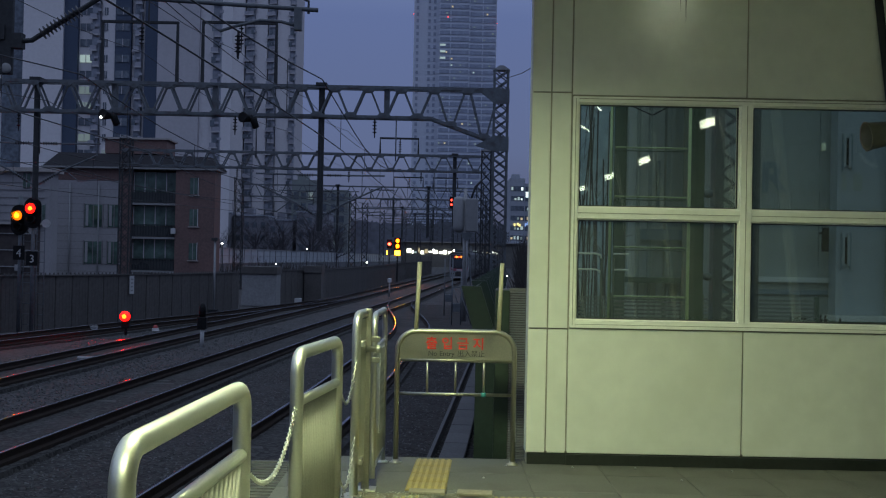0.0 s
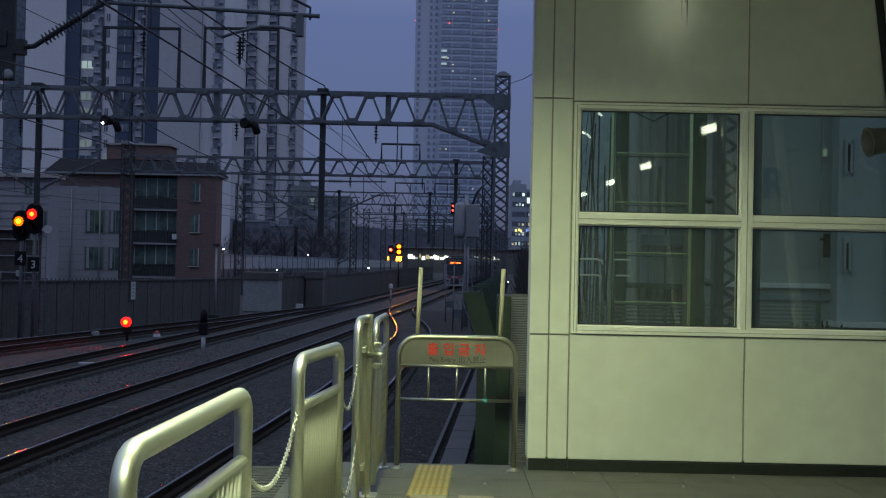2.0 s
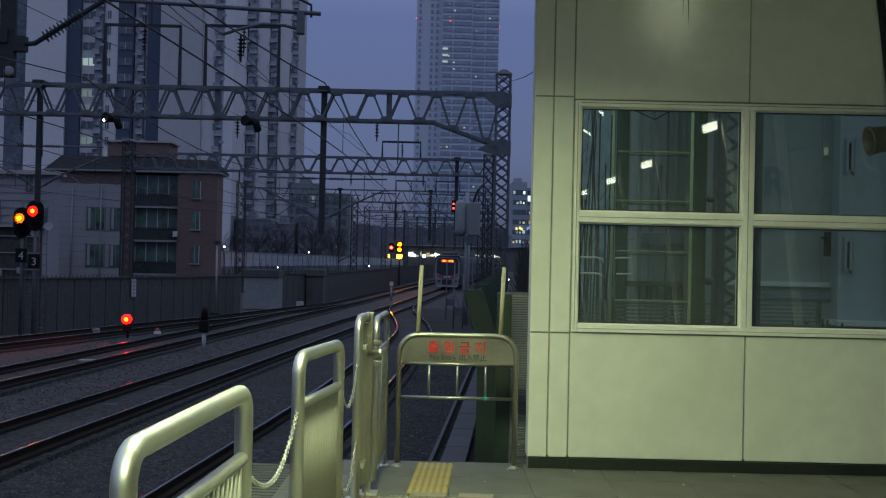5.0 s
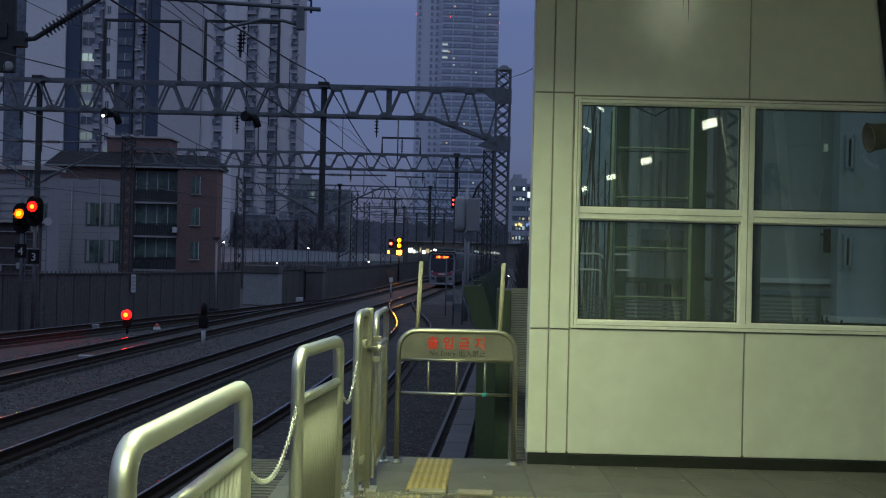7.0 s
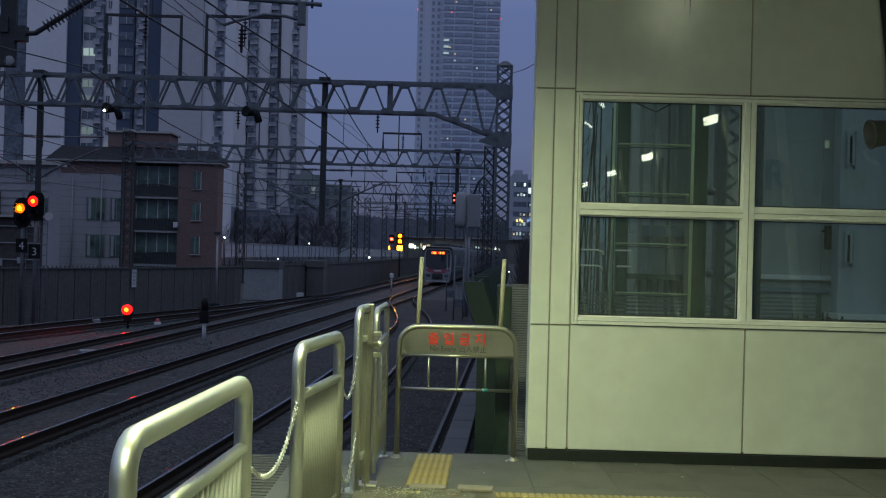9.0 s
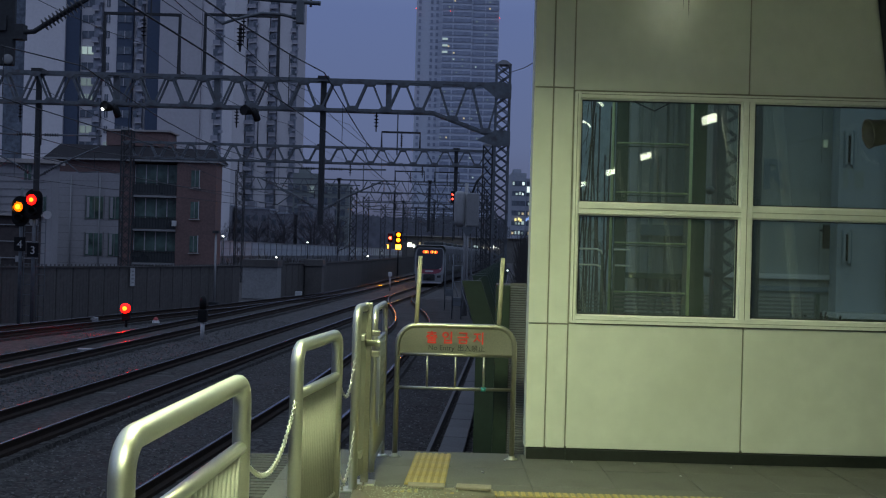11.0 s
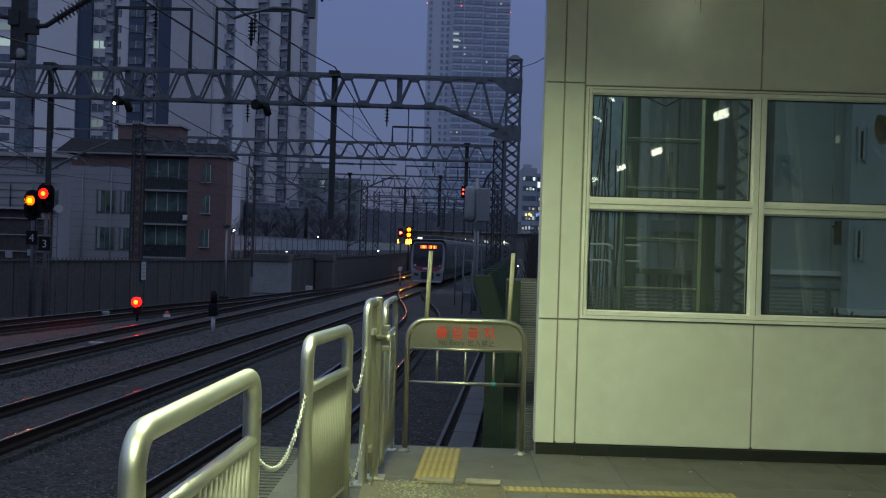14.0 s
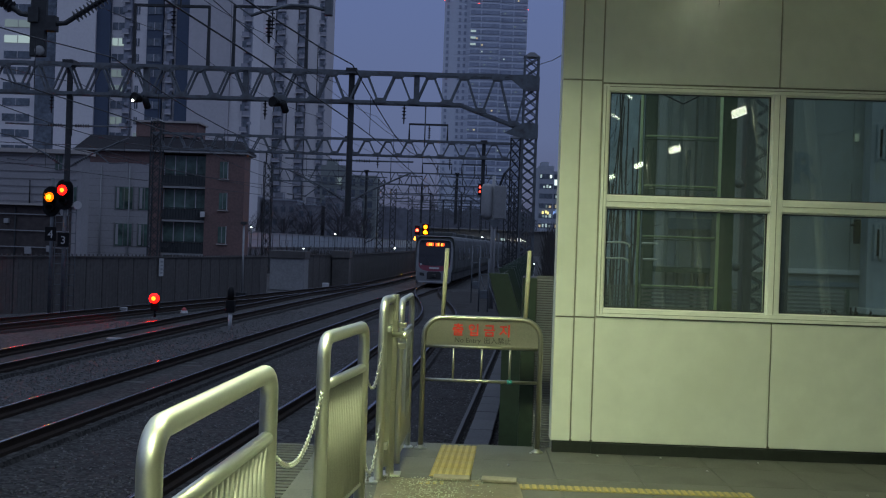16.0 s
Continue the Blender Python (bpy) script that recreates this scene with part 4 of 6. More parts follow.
    for x in (xl + 0.31 * (xr - xl), xl + 0.62 * (xr - xl), xl + 0.82 * (xr - xl)):
        bm = B()
        insulator(bm, (x, 0, zb - 0.03), (x, 0, zb - 0.75), 0.09, 4)
        part("insulator", bm, M_INSUL, g, "hanging porcelain insulator string")
        rods("hanger", [(x + 0.8, 0, zb), (x + 0.8, 0, zb - 1.6)], 0.025, M_GANTRY, g, 5)
    return g


gantry(40, -24.0, 2.05, 6.9, 1.1, [(2.05, 8.75, 0.5)], [(-4.63, 2.62), (-15.25, 3.6)], 1.2, "grey steel truss gantry with lattice mast spanning the tracks", [(-12.86, -10.06, 2.3), (-9.11, -6.37, 2.35)], True)
gantry(64.5, -19.2, 2.5, 6.92, 0.95, [(-19.15, 8.55, 0.6), (2.5, 8.2, 0.55)], [(-7.53, 3.5), (0.61, 3.65)], 1.25, "steel truss gantry on two lattice masts over the tracks", [(-3.9, -1.6, 1.0)])
gantry(96, -18.4, 3.2, 6.95, 1.05, [(-18.35, 8.6, 0.7), (3.2, 8.3, 0.6)], [(-1.4, 3.6), (-9.5, 3.6)], 1.4, "distant steel truss gantry over the tracks", [(-4.5, -1.9, 0.9), (-1.0, 1.2, 0.9)], detail=False)
for k, (y, xl, xr) in enumerate(((120, -10.2, 5.0), (142, -10.4, 6.0), (166, -9.5, 7.5), (192, -7.0, 9.0), (222, -5.0, 11.0), (258, -3.0, 14.0), (300, -2.0, 18.0))):
    gantry(y, xl, xr, 6.95 + rise(y), 1.1, [(xl, 8.6 + rise(y), 0.7), (xr, 8.6 + rise(y), 0.7)], [(xl + 0.55 * (xr - xl), 3.8 + rise(y)), (xl + 0.3 * (xr - xl), 3.8 + rise(y))], 1.6, "far steel truss gantry fading down the line", [(xl + 2, xl + 4.6, 1.0)], detail=False)


def near_drop():
    g = thing("drop_bracket", "dark drop post with ribbed insulators hanging over the near tracks", "gantry", "catenary gantries", pose(0, 20, 0))
    bm = B()
    box(bm, -8.40, -8.10, -0.06, 0.06, 4.97, 9.5)
    bevel(bm, 0.02, 1)
    d = part("drop_post", bm, M_MAST, g)
    bm = B()
    lathe(bm, (-8.20, -0.061, 5.08), (0, -1, 0), [(0, 0.10), (0.02, 0.09), (0.03, 0.04)], 12)
    part("end_cap", bm, M_FENCELITE, d, "pale round cap", smooth=True)
    for s, z in ((1, 5.6), (-1, 5.75)):
        bm = B()
        box(bm, -8.17 + s * 0.16 - 0.1, -8.17 + s * 0.16 + 0.1, -0.1, 0.1, z - 0.14, z + 0.14)
        tube(bm, [(-8.17 + s * 0.2, 0, z), (-8.17 + s * 0.42, 0, z + 0.02), (-8.17 + s * 2.6, 0, z + 1.45)], 0.05, 8)
        c = part("arm", bm, M_MAST, d, smooth=False)
        bm = B()
        insulator(bm, (-8.17 + s * 0.45, 0, z + 0.04), (-8.17 + s * 1.5, 0, z + 0.72), 0.125, 11)
        part("insulator", bm, M_INSUL, c, "ribbed insulator")
    # cantilever over the next track
    k = thing("cantilever_arm", "grey tubular catenary cantilever arm over the track", "cantilever", "catenary gantries", pose(0, 20, 0))
    bm = B()
    tube(bm, [(-6.6, 0, 6.48), (-5.1, 0, 6.42), (-2.42, 0, 6.29)], 0.042, 8)
    part("tube", bm, M_GANTRY, k, smooth=True)
    bm = B()
    tube(bm, [(-4.25, 0, 5.86), (-4.0, 0, 5.95), (-3.5, 0, 6.08), (-3.1, 0, 6.06), (-2.78, 0, 5.98)], 0.03, 8)
    tube(bm, [(-4.25, 0, 5.86), (-5.1, 0, 6.42)], 0.012, 5)
    part("steady_arm", bm, M_GANTRY, k, smooth=True)
    boxpart("clamp", (-2.86, -2.72, -0.08, 0.08, 5.9, 6.33), M_GANTRY, k, bev=0.015)
    bm = B()
    tube(bm, [(-2.6, 0, 6.22), (-2.6, 0, 6.45), (-2.95, 0, 6.62)], 0.025, 6)
    part("hook", bm, M_MAST, k)
    bm = B()
    insulator(bm, (-3.9, 0, 5.86), (-3.9, 0, 5.35), 0.07, 5)
    part("insulator", bm, M_INSUL, k)


near_drop()


def wire(line, zc, zm, spans, label):
    w = thing("overhead_wire", label, "overhead wire", "overhead wires")
    mess, cont = [], []
    drops = []
    for y0, y1 in zip(spans, spans[1:]):
        for i in range(8):
            s = i / 8
            y = y0 + (y1 - y0) * s
            sag = 4 * s * (1 - s) * 0.55
            x = line(y) + 0.2 * math.sin(y * 0.12)
            mess.append((x, y, zm - sag + rise(y)))
            cont.append((x, y, zc + rise(y)))
            if i in (1, 3, 5, 7):
                drops.append(((x, y, zm - sag + rise(y)), (x, y, zc + rise(y))))
    rods("messenger_wire", mess, 0.012, M_WIRE, w, 5)
    rods("contact_wire", cont, 0.011, M_WIRE, w, 5)
    for a, b in drops:
        rods("dropper", [a, b], 0.006, M_WIRE, w, 4)


SPANS = [-5, 20, 40, 64.5, 96, 120, 142, 166, 192, 222]
wire(line_main, 3.95, 5.0, SPANS, "copper contact wire with messenger and droppers over the main track")
wire(line_far, 3.95, 5.0, SPANS, "copper contact wire with messenger and droppers over the second track")
wire(line_platform, 3.95, 5.0, [-5, 20, 40, 64.5, 78], "copper contact wire with droppers over the siding")
wire(line_branch, 3.95, 5.0, [8, 20, 40, 64.5, 82], "copper contact wire with droppers over the branch")
for off, z, a in ((-11.4, 9.2, 0.075), (-7.7, 9.25, 0.075), (-14.9, 7.3, 0.06), (-5.2, 7.6, 0.07)):
    pts = []
    for y0, y1 in zip(SPANS[:-2], SPANS[1:-1]):
        for i in range(6):
            s = i / 6
            y = y0 + (y1 - y0) * s
            pts.append((off + a * (y - 40), y, z - 4 * s * (1 - s) * 0.45 + (0.35 if y0 < 20 else 0)))
    o = rods("feeder_wire", pts, 0.012, M_WIRE, None, 5)
    tagged(o, "dark feeder wire strung between the gantries", "overhead wire", "overhead wires")

tagged(rods("stay_wire", [(2.3, 40, 8.5), (2.25, 32, 7.28), (2.15, 25, 6.3), (2.05, 9.3, 4.95)], 0.012, M_WIRE, None, 5), "dark stay wire from the lattice mast to the canopy", "overhead wire", "overhead wires")
for x in (-12.4, -7.25):
    fl = thing("floodlight", "black floodlight with two barrels under the gantry beam", "floodlight", "gantry floodlights", pose(x, 39.6, 6.72))
    bm = B()
    lathe(bm, (-0.15, -0.1, 0.02), (-0.5, -0.85, 0.1), [(-0.25, 0.1), (0, 0.17), (0.12, 0.2), (0.14, 0.2), (0.13, 0.16)], 14)
    part("head", bm, M_BLACKPAINT, fl, smooth=True)
    bm = B()
    lathe(bm, (0.12, 0, 0.05), (0.35, 0.1, -1), [(0, 0.11), (0.1, 0.13), (0.38, 0.13), (0.42, 0.08)], 12)
    part("ballast_box", bm, M_BLACKPAINT, fl, smooth=True)
    # glowing spot added for the white glint below this floodlight
    if x < -10:
        bm = B()
        lathe(bm, (-0.24, -0.26, -0.08), (-0.3, -0.8, -0.4), [(0, 0.05), (0.02, 0.05), (0.03, 0.01)], 10)
        part("lens", bm, M_E_WHITE, fl, "small glowing spot for a white glint", smooth=True)
    rods("bracket", [(0.05, 0, 0), (0.05, 0.15, 0.2), (0.05, 0.18, 0.3)], 0.03, M_MAST, fl, 6)

# ---- signals ----


def signal(x, y, head_z, base_z, lens, material, plate_z, text, label):
    s = thing("railway_signal", label, "railway signal", "colour light signals", pose(x, y, base_z))
    h = head_z - base_z
    rods("mast", [(0, 0, 0), (0, 0, h + 0.75)], 0.07, M_GANTRY, s, 10)
    bm = B()
    outline = arc(0, h + 0.1, 0.33, 0, 180, 10) + arc(0, h - 0.42, 0.33, 180, 360, 10)
    prism(bm, outline, -0.12, -0.08)
    part("backboard", bm, M_BLACKPAINT, s)
    bm = B()
    lathe(bm, (0, -0.12, h), (0, -1, 0), [(0, 0.22), (0.3, 0.22), (0.3, 0.21), (0.02, 0.2)], 16)
    part("hood", bm, M_BLACKPAINT, s, smooth=True)
    # oversized disc: the glare halo is built into the lens radius
    bm = B()
    lathe(bm, (0, -0.14, h), (0, -1, 0), [(0, lens), (0.2, lens), (0.24, lens * 0.6), (0.25, 0.01)], 16)
    part("lens", bm, material, s, "glowing signal lens widened to stand for its glare", smooth=True)
    bm = B()
    lathe(bm, (0, -0.392, h), (0, -1, 0), [(0, lens * 0.42), (0.02, lens * 0.3), (0.03, 0.01)], 14)
    part("bulb", bm, M_E_REDCORE if material == M_E_RED else M_E_AMBERCORE, s, "bright core set before the widened lens", smooth=True)
    bm = B()
    lathe(bm, (0, -0.12, h - 0.42), (0, -1, 0), [(0, 0.15), (0.25, 0.15), (0.25, 0.14), (0.02, 0.13)], 16)
    part("hood", bm, M_BLACKPAINT, s, smooth=True)
    pz = plate_z - base_z
    boxpart("number_plate", (-0.22, 0.22, -0.1, -0.08, pz - 0.27, pz + 0.27), M_BLACKPAINT, s, "black plate with a white numeral", 0.005)
    words(text, 0.42, M_WHITEPAINT, s, 0, -0.105, pz - 0.15)
    for z in [0.4 * k for k in range(1, int((h + 0.3) / 0.4))]:
        rods("rung", [(0.12, 0.05, z), (0.42, 0.05, z)], 0.014, M_GANTRY, s, 5)
    for q in (0.12, 0.42):
        rods("ladder_rail", [(q, 0.05, 0), (q, 0.05, h + 0.2)], 0.018, M_GANTRY, s, 5)
    bm = B()
    lathe(bm, (0.5, -0.05, h - 0.55), (0.2, -1, 0), [(0, 0.16), (0.04, 0.16)], 14)
    part("relay_cover", bm, M_WHITEPAINT, s)
    return s


signal(-15.66, 41.0, 3.29, RAIL - 0.25, 0.20, M_E_RED, 1.39, "3", "tall colour light signal showing red with number plate three")
signal(-16.28, 41.3, 3.02, RAIL - 0.25, 0.18, M_E_AMBER, 1.60, "4", "tall colour light signal showing amber with number plate four")


def dwarf(x, y, z, label, lit):
    s = thing("dwarf_signal", label, "railway signal", "dwarf signals", pose(x, y, z))
    if lit:
        rods("post", [(0, 0, 0), (0, 0, 0.25)], 0.05, M_BLACKPAINT, s)
        boxpart("housing", (-0.15, 0.15, -0.1, 0.14, 0.25, 0.88), M_BLACKPAINT, s, bev=0.04)
        # disc wider than the housing, standing for the red glare
        bm = B()
        lathe(bm, (0, -0.1, 0.72), (0, -1, 0), [(0, 0.19), (0.1, 0.19), (0.14, 0.11), (0.15, 0.01)], 16)
        part("lens", bm, M_E_RED, s, "glowing red lens", smooth=True)
        bm = B()
        lathe(bm, (0, -0.252, 0.72), (0, -1, 0), [(0, 0.085), (0.02, 0.06), (0.03, 0.01)], 14)
        part("bulb", bm, M_E_REDCORE, s, "bright core set before the widened lens", smooth=True)
    else:
        rods("post", [(0, 0, 0), (0, 0, 0.66)], 0.07, M_WHITEPAINT, s, 12)
        boxpart("housing", (-0.15, 0.15, -0.14, 0.14, 0.62, 1.05), M_BLACKPAINT, s, bev=0.03)
        bm = B()
        lathe(bm, (0, 0, 1.05), (0, 0, 1), [(0, 0.12), (0.3, 0.115), (0.42, 0.08), (0.46, 0.02)], 12)
        part("hood", bm, M_BLACKPAINT, s, smooth=True)


dwarf(-11.87, 40.4, RAIL - 0.12, "low black dwarf signal glowing red beside the track", True)
dwarf(-8.17, 36.7, RAIL - 0.2, "unlit black dwarf signal on a white post", False)


def small_line_things():
    m = thing("marker_cone", "small red and white marker on the ballast", "marker", m=pose(-11.75, 44.15, RAIL - 0.2))
    bm = B()
    lathe(bm, (0, 0, 0), (0, 0, 1), [(0, 0.16), (0.10, 0.13), (0.11, 0.13)], 12)
    part("base", bm, M_WHITEPAINT, m)
    bm = B()
    lathe(bm, (0, 0, 0.111), (0, 0, 1), [(0, 0.11), (0.08, 0.085), (0.13, 0.03)], 12)
    part("top", bm, M_MARKRED, m, "dull red cap")
    b = thing("track_box", "low pale junction box between the rails", "junction box", m=pose(-10.5, 31.75, RAIL - 0.19, 0, 0, 10))
    boxpart("lid", (-0.24, 0.24, -0.12, 0.12, 0, 0.08), M_GREYBOX, b, bev=0.03)
    b = thing("track_box", "low pale cable box beside the fence", "junction box", m=pose(-14.4, 44.0, RAIL - 0.2, 0, 0, 10))
    boxpart("lid", (-0.3, 0.3, -0.18, 0.18, 0, 0.16), M_GREYBOX, b, bev=0.03)
    b = thing("track_box", "pale relay box by the pale block", "junction box", m=pose(-9.65, 72.0, RAIL - 0.2))
    boxpart("lid", (-0.22, 0.22, -0.2, 0.2, 0, 0.35), M_WHITEPAINT, b, bev=0.03)
    p = thing("slim_pole", "slender pale pole standing at the fence", "pole", m=pose(-12.0, 56.5, RAIL - 0.2))
    rods("shaft", [(0, 0, 0), (0, 0, 3.9)], 0.055, M_GREYBOX, p)
    boxpart("head", (-0.16, 0.16, -0.2, 0.1, 3.9, 4.05), M_MAST, p, bev=0.02)
    boxpart("foot", (-0.25, 0.25, -0.25, 0.25, 0, 0.3), M_MAST, p, bev=0.03)
    m = thing("distance_post", "short white striped post between the tracks", "post", m=pose(-4.25, 86.5, RAIL - 0.2))
    rods("shaft", [(0, 0, 0), (0, 0, 1.2)], 0.07, M_GREYBOX, m)
    lathe_bm = B()
    lathe(lathe_bm, (0, 0, 1.2), (0, 0, 1), [(0, 0.16), (0.3, 0.16), (0.34, 0.08)], 10)
    part("head", lathe_bm, M_WHITEPAINT, m)
    # amber signals far down the line
    s = thing("far_signal", "distant signal with stacked amber lights", "railway signal", "colour light signals", pose(-5.5, 130, -1.2))
    rods("mast", [(0, 0, 0), (0, 0, 5.2)], 0.09, M_MAST, s)
    boxpart("backboard", (-0.4, 0.4, -0.1, -0.02, 3.1, 5.3), M_BLACKPAINT, s, bev=0.05)
    for z, rad in ((4.95, 0.2), (4.3, 0.2)):
        bm = B()
        lathe(bm, (0, -0.11, z), (0, -1, 0), [(0, rad * 1.3), (0.2, rad * 1.3), (0.22, 0.02)], 12)
        part("lens", bm, M_E_AMBER, s, "glowing amber lens")
        bm = B()
        lathe(bm, (0, -0.335, z), (0, -1, 0), [(0, rad * 0.8), (0.02, 0.02)], 12)
        part("bulb", bm, M_E_AMBERCORE, s)
    boxpart("indicator", (-0.32, 0.32, -0.3, -0.11, 3.2, 3.75), M_E_AMBER2, s, "glowing amber route indicator")
    s2 = thing("far_signal", "distant signal with a small red light", "railway signal", "colour light signals", pose(-6.55, 131, -1.2))
    rods("mast", [(0, 0, 0), (0, 0, 4.9)], 0.08, M_MAST, s2)
    boxpart("backboard", (-0.3, 0.3, -0.1, -0.02, 4.0, 5.1), M_BLACKPAINT, s2, bev=0.05)
    bm = B()
    lathe(bm, (0, -0.11, 4.55), (0, -1, 0), [(0, 0.17), (0.2, 0.17), (0.22, 0.02)], 12)
    part("lens", bm, M_E_RED2, s2, "glowing red lens")
    boxpart("indicator", (-0.35, -0.2, -0.2, -0.11, 3.3, 3.7), M_E_AMBER2, s2)
    r2 = thing("mast_signal", "two small red lamps on the drop post", "railway signal", "colour light signals", pose(0.45, 63.9, 4.8))
    boxpart("housing", (-0.12, 0.12, -0.1, 0.1, -0.1, 0.6), M_BLACKPAINT, r2, bev=0.02)
    for z in (0.12, 0.38):
        bm = B()
        lathe(bm, (0, -0.1, z), (0, -1, 0), [(0, 0.06), (0.05, 0.06), (0.06, 0.01)], 10)
        part("lens", bm, M_E_REDSOFT, r2)
    rods("arm", [(0, 0.1, 0.3), (0.15, 0.5, 0.3)], 0.03, M_MAST, r2)


M_MARKRED = mat("dull_red_marker", (0.35, 0.05, 0.05), 0.6, 0, 0.1, 20, 2, 0.0)
M_E_AMBER2 = mat("amber_indicator", (0.3, 0.1, 0), emit=(1.0, 0.33, 0.02), strength=14)
M_E_RED2 = mat("far_red_lens", (0.3, 0.0, 0), emit=(1.0, 0.04, 0.02), strength=22)
small_line_things()

# ---- equipment mast and green works past the gate ----


def equipment():
    e = thing("equipment_mast", "pale grey equipment cylinders on a slim mast by the track", "equipment mast", m=pose(1.1, 55, RAIL - 0.2))
    rods("mast", [(0, 0, 0), (0, 0, 6.8)], 0.09, M_GREYBOX, e, 10)
    bm = B()
    lathe(bm, (-0.32, 0, 4.55), (0, 0, 1), [(0, 0.12), (0.15, 0.26), (0.3, 0.30), (1.65, 0.30), (1.8, 0.24), (1.85, 0.05)], 16)
    part("cylinder", bm, M_GREYBOX, e, smooth=True)
    boxpart("cabinet", (0.02, 0.65, -0.3, 0.3, 4.6, 6.3), M_GREYBOX, e, bev=0.06)
    for z in (4.85, 5.2, 5.6, 5.95):
        boxpart("band", (0.01, 0.66, -0.315, 0.315, z, z + 0.04), M_GREYBOX, e)
    for x in (0.08, 0.24, 0.4, 0.56):
        boxpart("rib", (x - 0.02, x + 0.02, -0.33, -0.301, 4.65, 6.25), M_GREYBOX, e)
    bm = B()
    prism(bm, [(-0.2, 4.54), (0.4, 4.54), (0.3, 4.3), (0.2, 4.15), (0.0, 4.15), (-0.1, 4.3)], -0.2, 0.2)
    part("bracket", bm, M_GANTRY, e)
    rods("feed_pipe", [(0.1, -0.1, 4.2), (0.12, -0.1, 3.4), (0.12, -0.1, 0)], 0.05, M_GREYBOX, e, 8)
    rods("top_arm", [(0.3, 0, 6.3), (0.5, 0, 6.9), (0.85, 0, 7.3)], 0.06, M_MAST, e, 6)
    # small steel stands with cables
    for x, y, h in ((0.35, 60, 3.2), (0.7, 52, 2.6), (1.5, 66, 4.0)):
        s = thing("cable_stand", "thin steel stand carrying cables beside the line", "stand", "cable stands", pose(x, y, RAIL - 0.2))
        for q in (-0.22, 0.22):
            rods("leg", [(q, 0, 0), (q, 0, h)], 0.03, M_GANTRY, s, 6)
        for z in (0.4 * h, 0.7 * h, h):
            rods("rung", [(-0.22, 0, z), (0.22, 0, z)], 0.022, M_GANTRY, s, 6)
        rods("brace", [(0.22, 0, 0.55 * h), (0.75, 0, 0.0)], 0.025, M_GANTRY, s, 6)
        boxpart("box", (-0.18, 0.2, -0.12, 0.1, 0.25 * h, 0.25 * h + 0.4), M_GANTRY, s, bev=0.02)


equipment()


M_MESHGREY = mat("pale_mesh_panel", (0.19, 0.195, 0.195), 0.8, 0, 0.35, 22, 1.5, 0.3)


def bent_post_mesh():
    bm = B()
    outline = [(-0.11, -0.6), (0.10, -0.6), (0.10, 2.2), (-0.07, 2.72), (-0.27, 2.72), (-0.11, 2.16)]
    prism(bm, outline, -0.06, 0.06)
    return mesh_of("post", bm, M_GREEN)


def green_works():
    # row of green posts with bent heads that carries the embankment screen
    b = thing("embankment_fence", "dark green fence of posts with bent heads along the embankment", "fence", kind="structure")
    me = bent_post_mesh()
    for i in range(26):
        y = 11.2 + 1.35 * i + (1.5 if i else 0.0)
        x = 0.46 + 0.063 * (y - 11)
        piece("post", me, b, x, y, RAIL, -3.6)
        if i:
            run = 1.35 if i > 1 else 2.85
            d = 0.063 * run
            bm = B()
            prism(bm, [(x - d + 0.09, y - run + 0.07), (x - d + 0.105, y - run + 0.07), (x + 0.105, y - 0.07), (x + 0.09, y - 0.07)], RAIL - 0.4, RAIL + 2.15, "z")
            part("panel", bm, M_MESHGREY, b, "pale grey mesh panel")
            for k in range(3 if i > 1 else 7):
                q = y - run + 0.3 + 0.36 * k
                xx = 0.46 + 0.063 * (q - 11)
                rods("rib", [(xx + 0.07, q, RAIL + 2.16), (xx - 0.14, q, RAIL + 2.7)], 0.022, M_GREEN, b, 4)
            rods("wire_rail", [(x - d - 0.05, y - run + 0.05, RAIL + 2.45), (x - 0.05, y - 0.05, RAIL + 2.45)], 0.012, M_GREYBOX, b, 4)
    w2 = boxpart("pale_wall", (1.15, 1.3, 17.0, 26.0, RAIL - 0.4, RAIL + 1.5), M_FENCELITE, None)
    tagged(w2, "pale concrete wall behind the green fence", "wall", kind="structure")
    g = thing("louvre_panel", "grey louvred metal screen at the wall's end", "screen", m=pose(0.66, 9.5, RAIL - 0.3))
    boxpart("backing", (-0.06, 0.2, 0.02, 0.06, 0, 3.05), M_DARKCONC, g)
    boxpart("side_sheet", (-0.185, -0.062, 0.0, 0.04, 0, 3.03), M_GREEN, g, "dark green sheet beside the louvres", 0.004)
    bm = B()
    box(bm, -0.055, 0.195, -0.025, 0.018, 0, 0.012)
    slat = mesh_of("slat", bm, M_GREYBOX)
    for k in range(140):
        piece("slat", slat, g, 0, 0, 0.02 + 0.0215 * k)
    w = thing("block_wall", "grey block retaining wall below the platform", "wall", kind="structure")
    bm = B()
    box(bm, -0.2, 0.2, -0.1, 0.1, 0, 0.29)
    bevel(bm, 0.012, 1)
    me = mesh_of("block", bm, M_DARKCONC)
    for k in range(10):
        for j in range(2):
            piece("block", me, w, 0.78 + 0.41 * j, 11.6, RAIL - 0.3 + 0.3 * k)


green_works()

# ---- things seen through the window ----


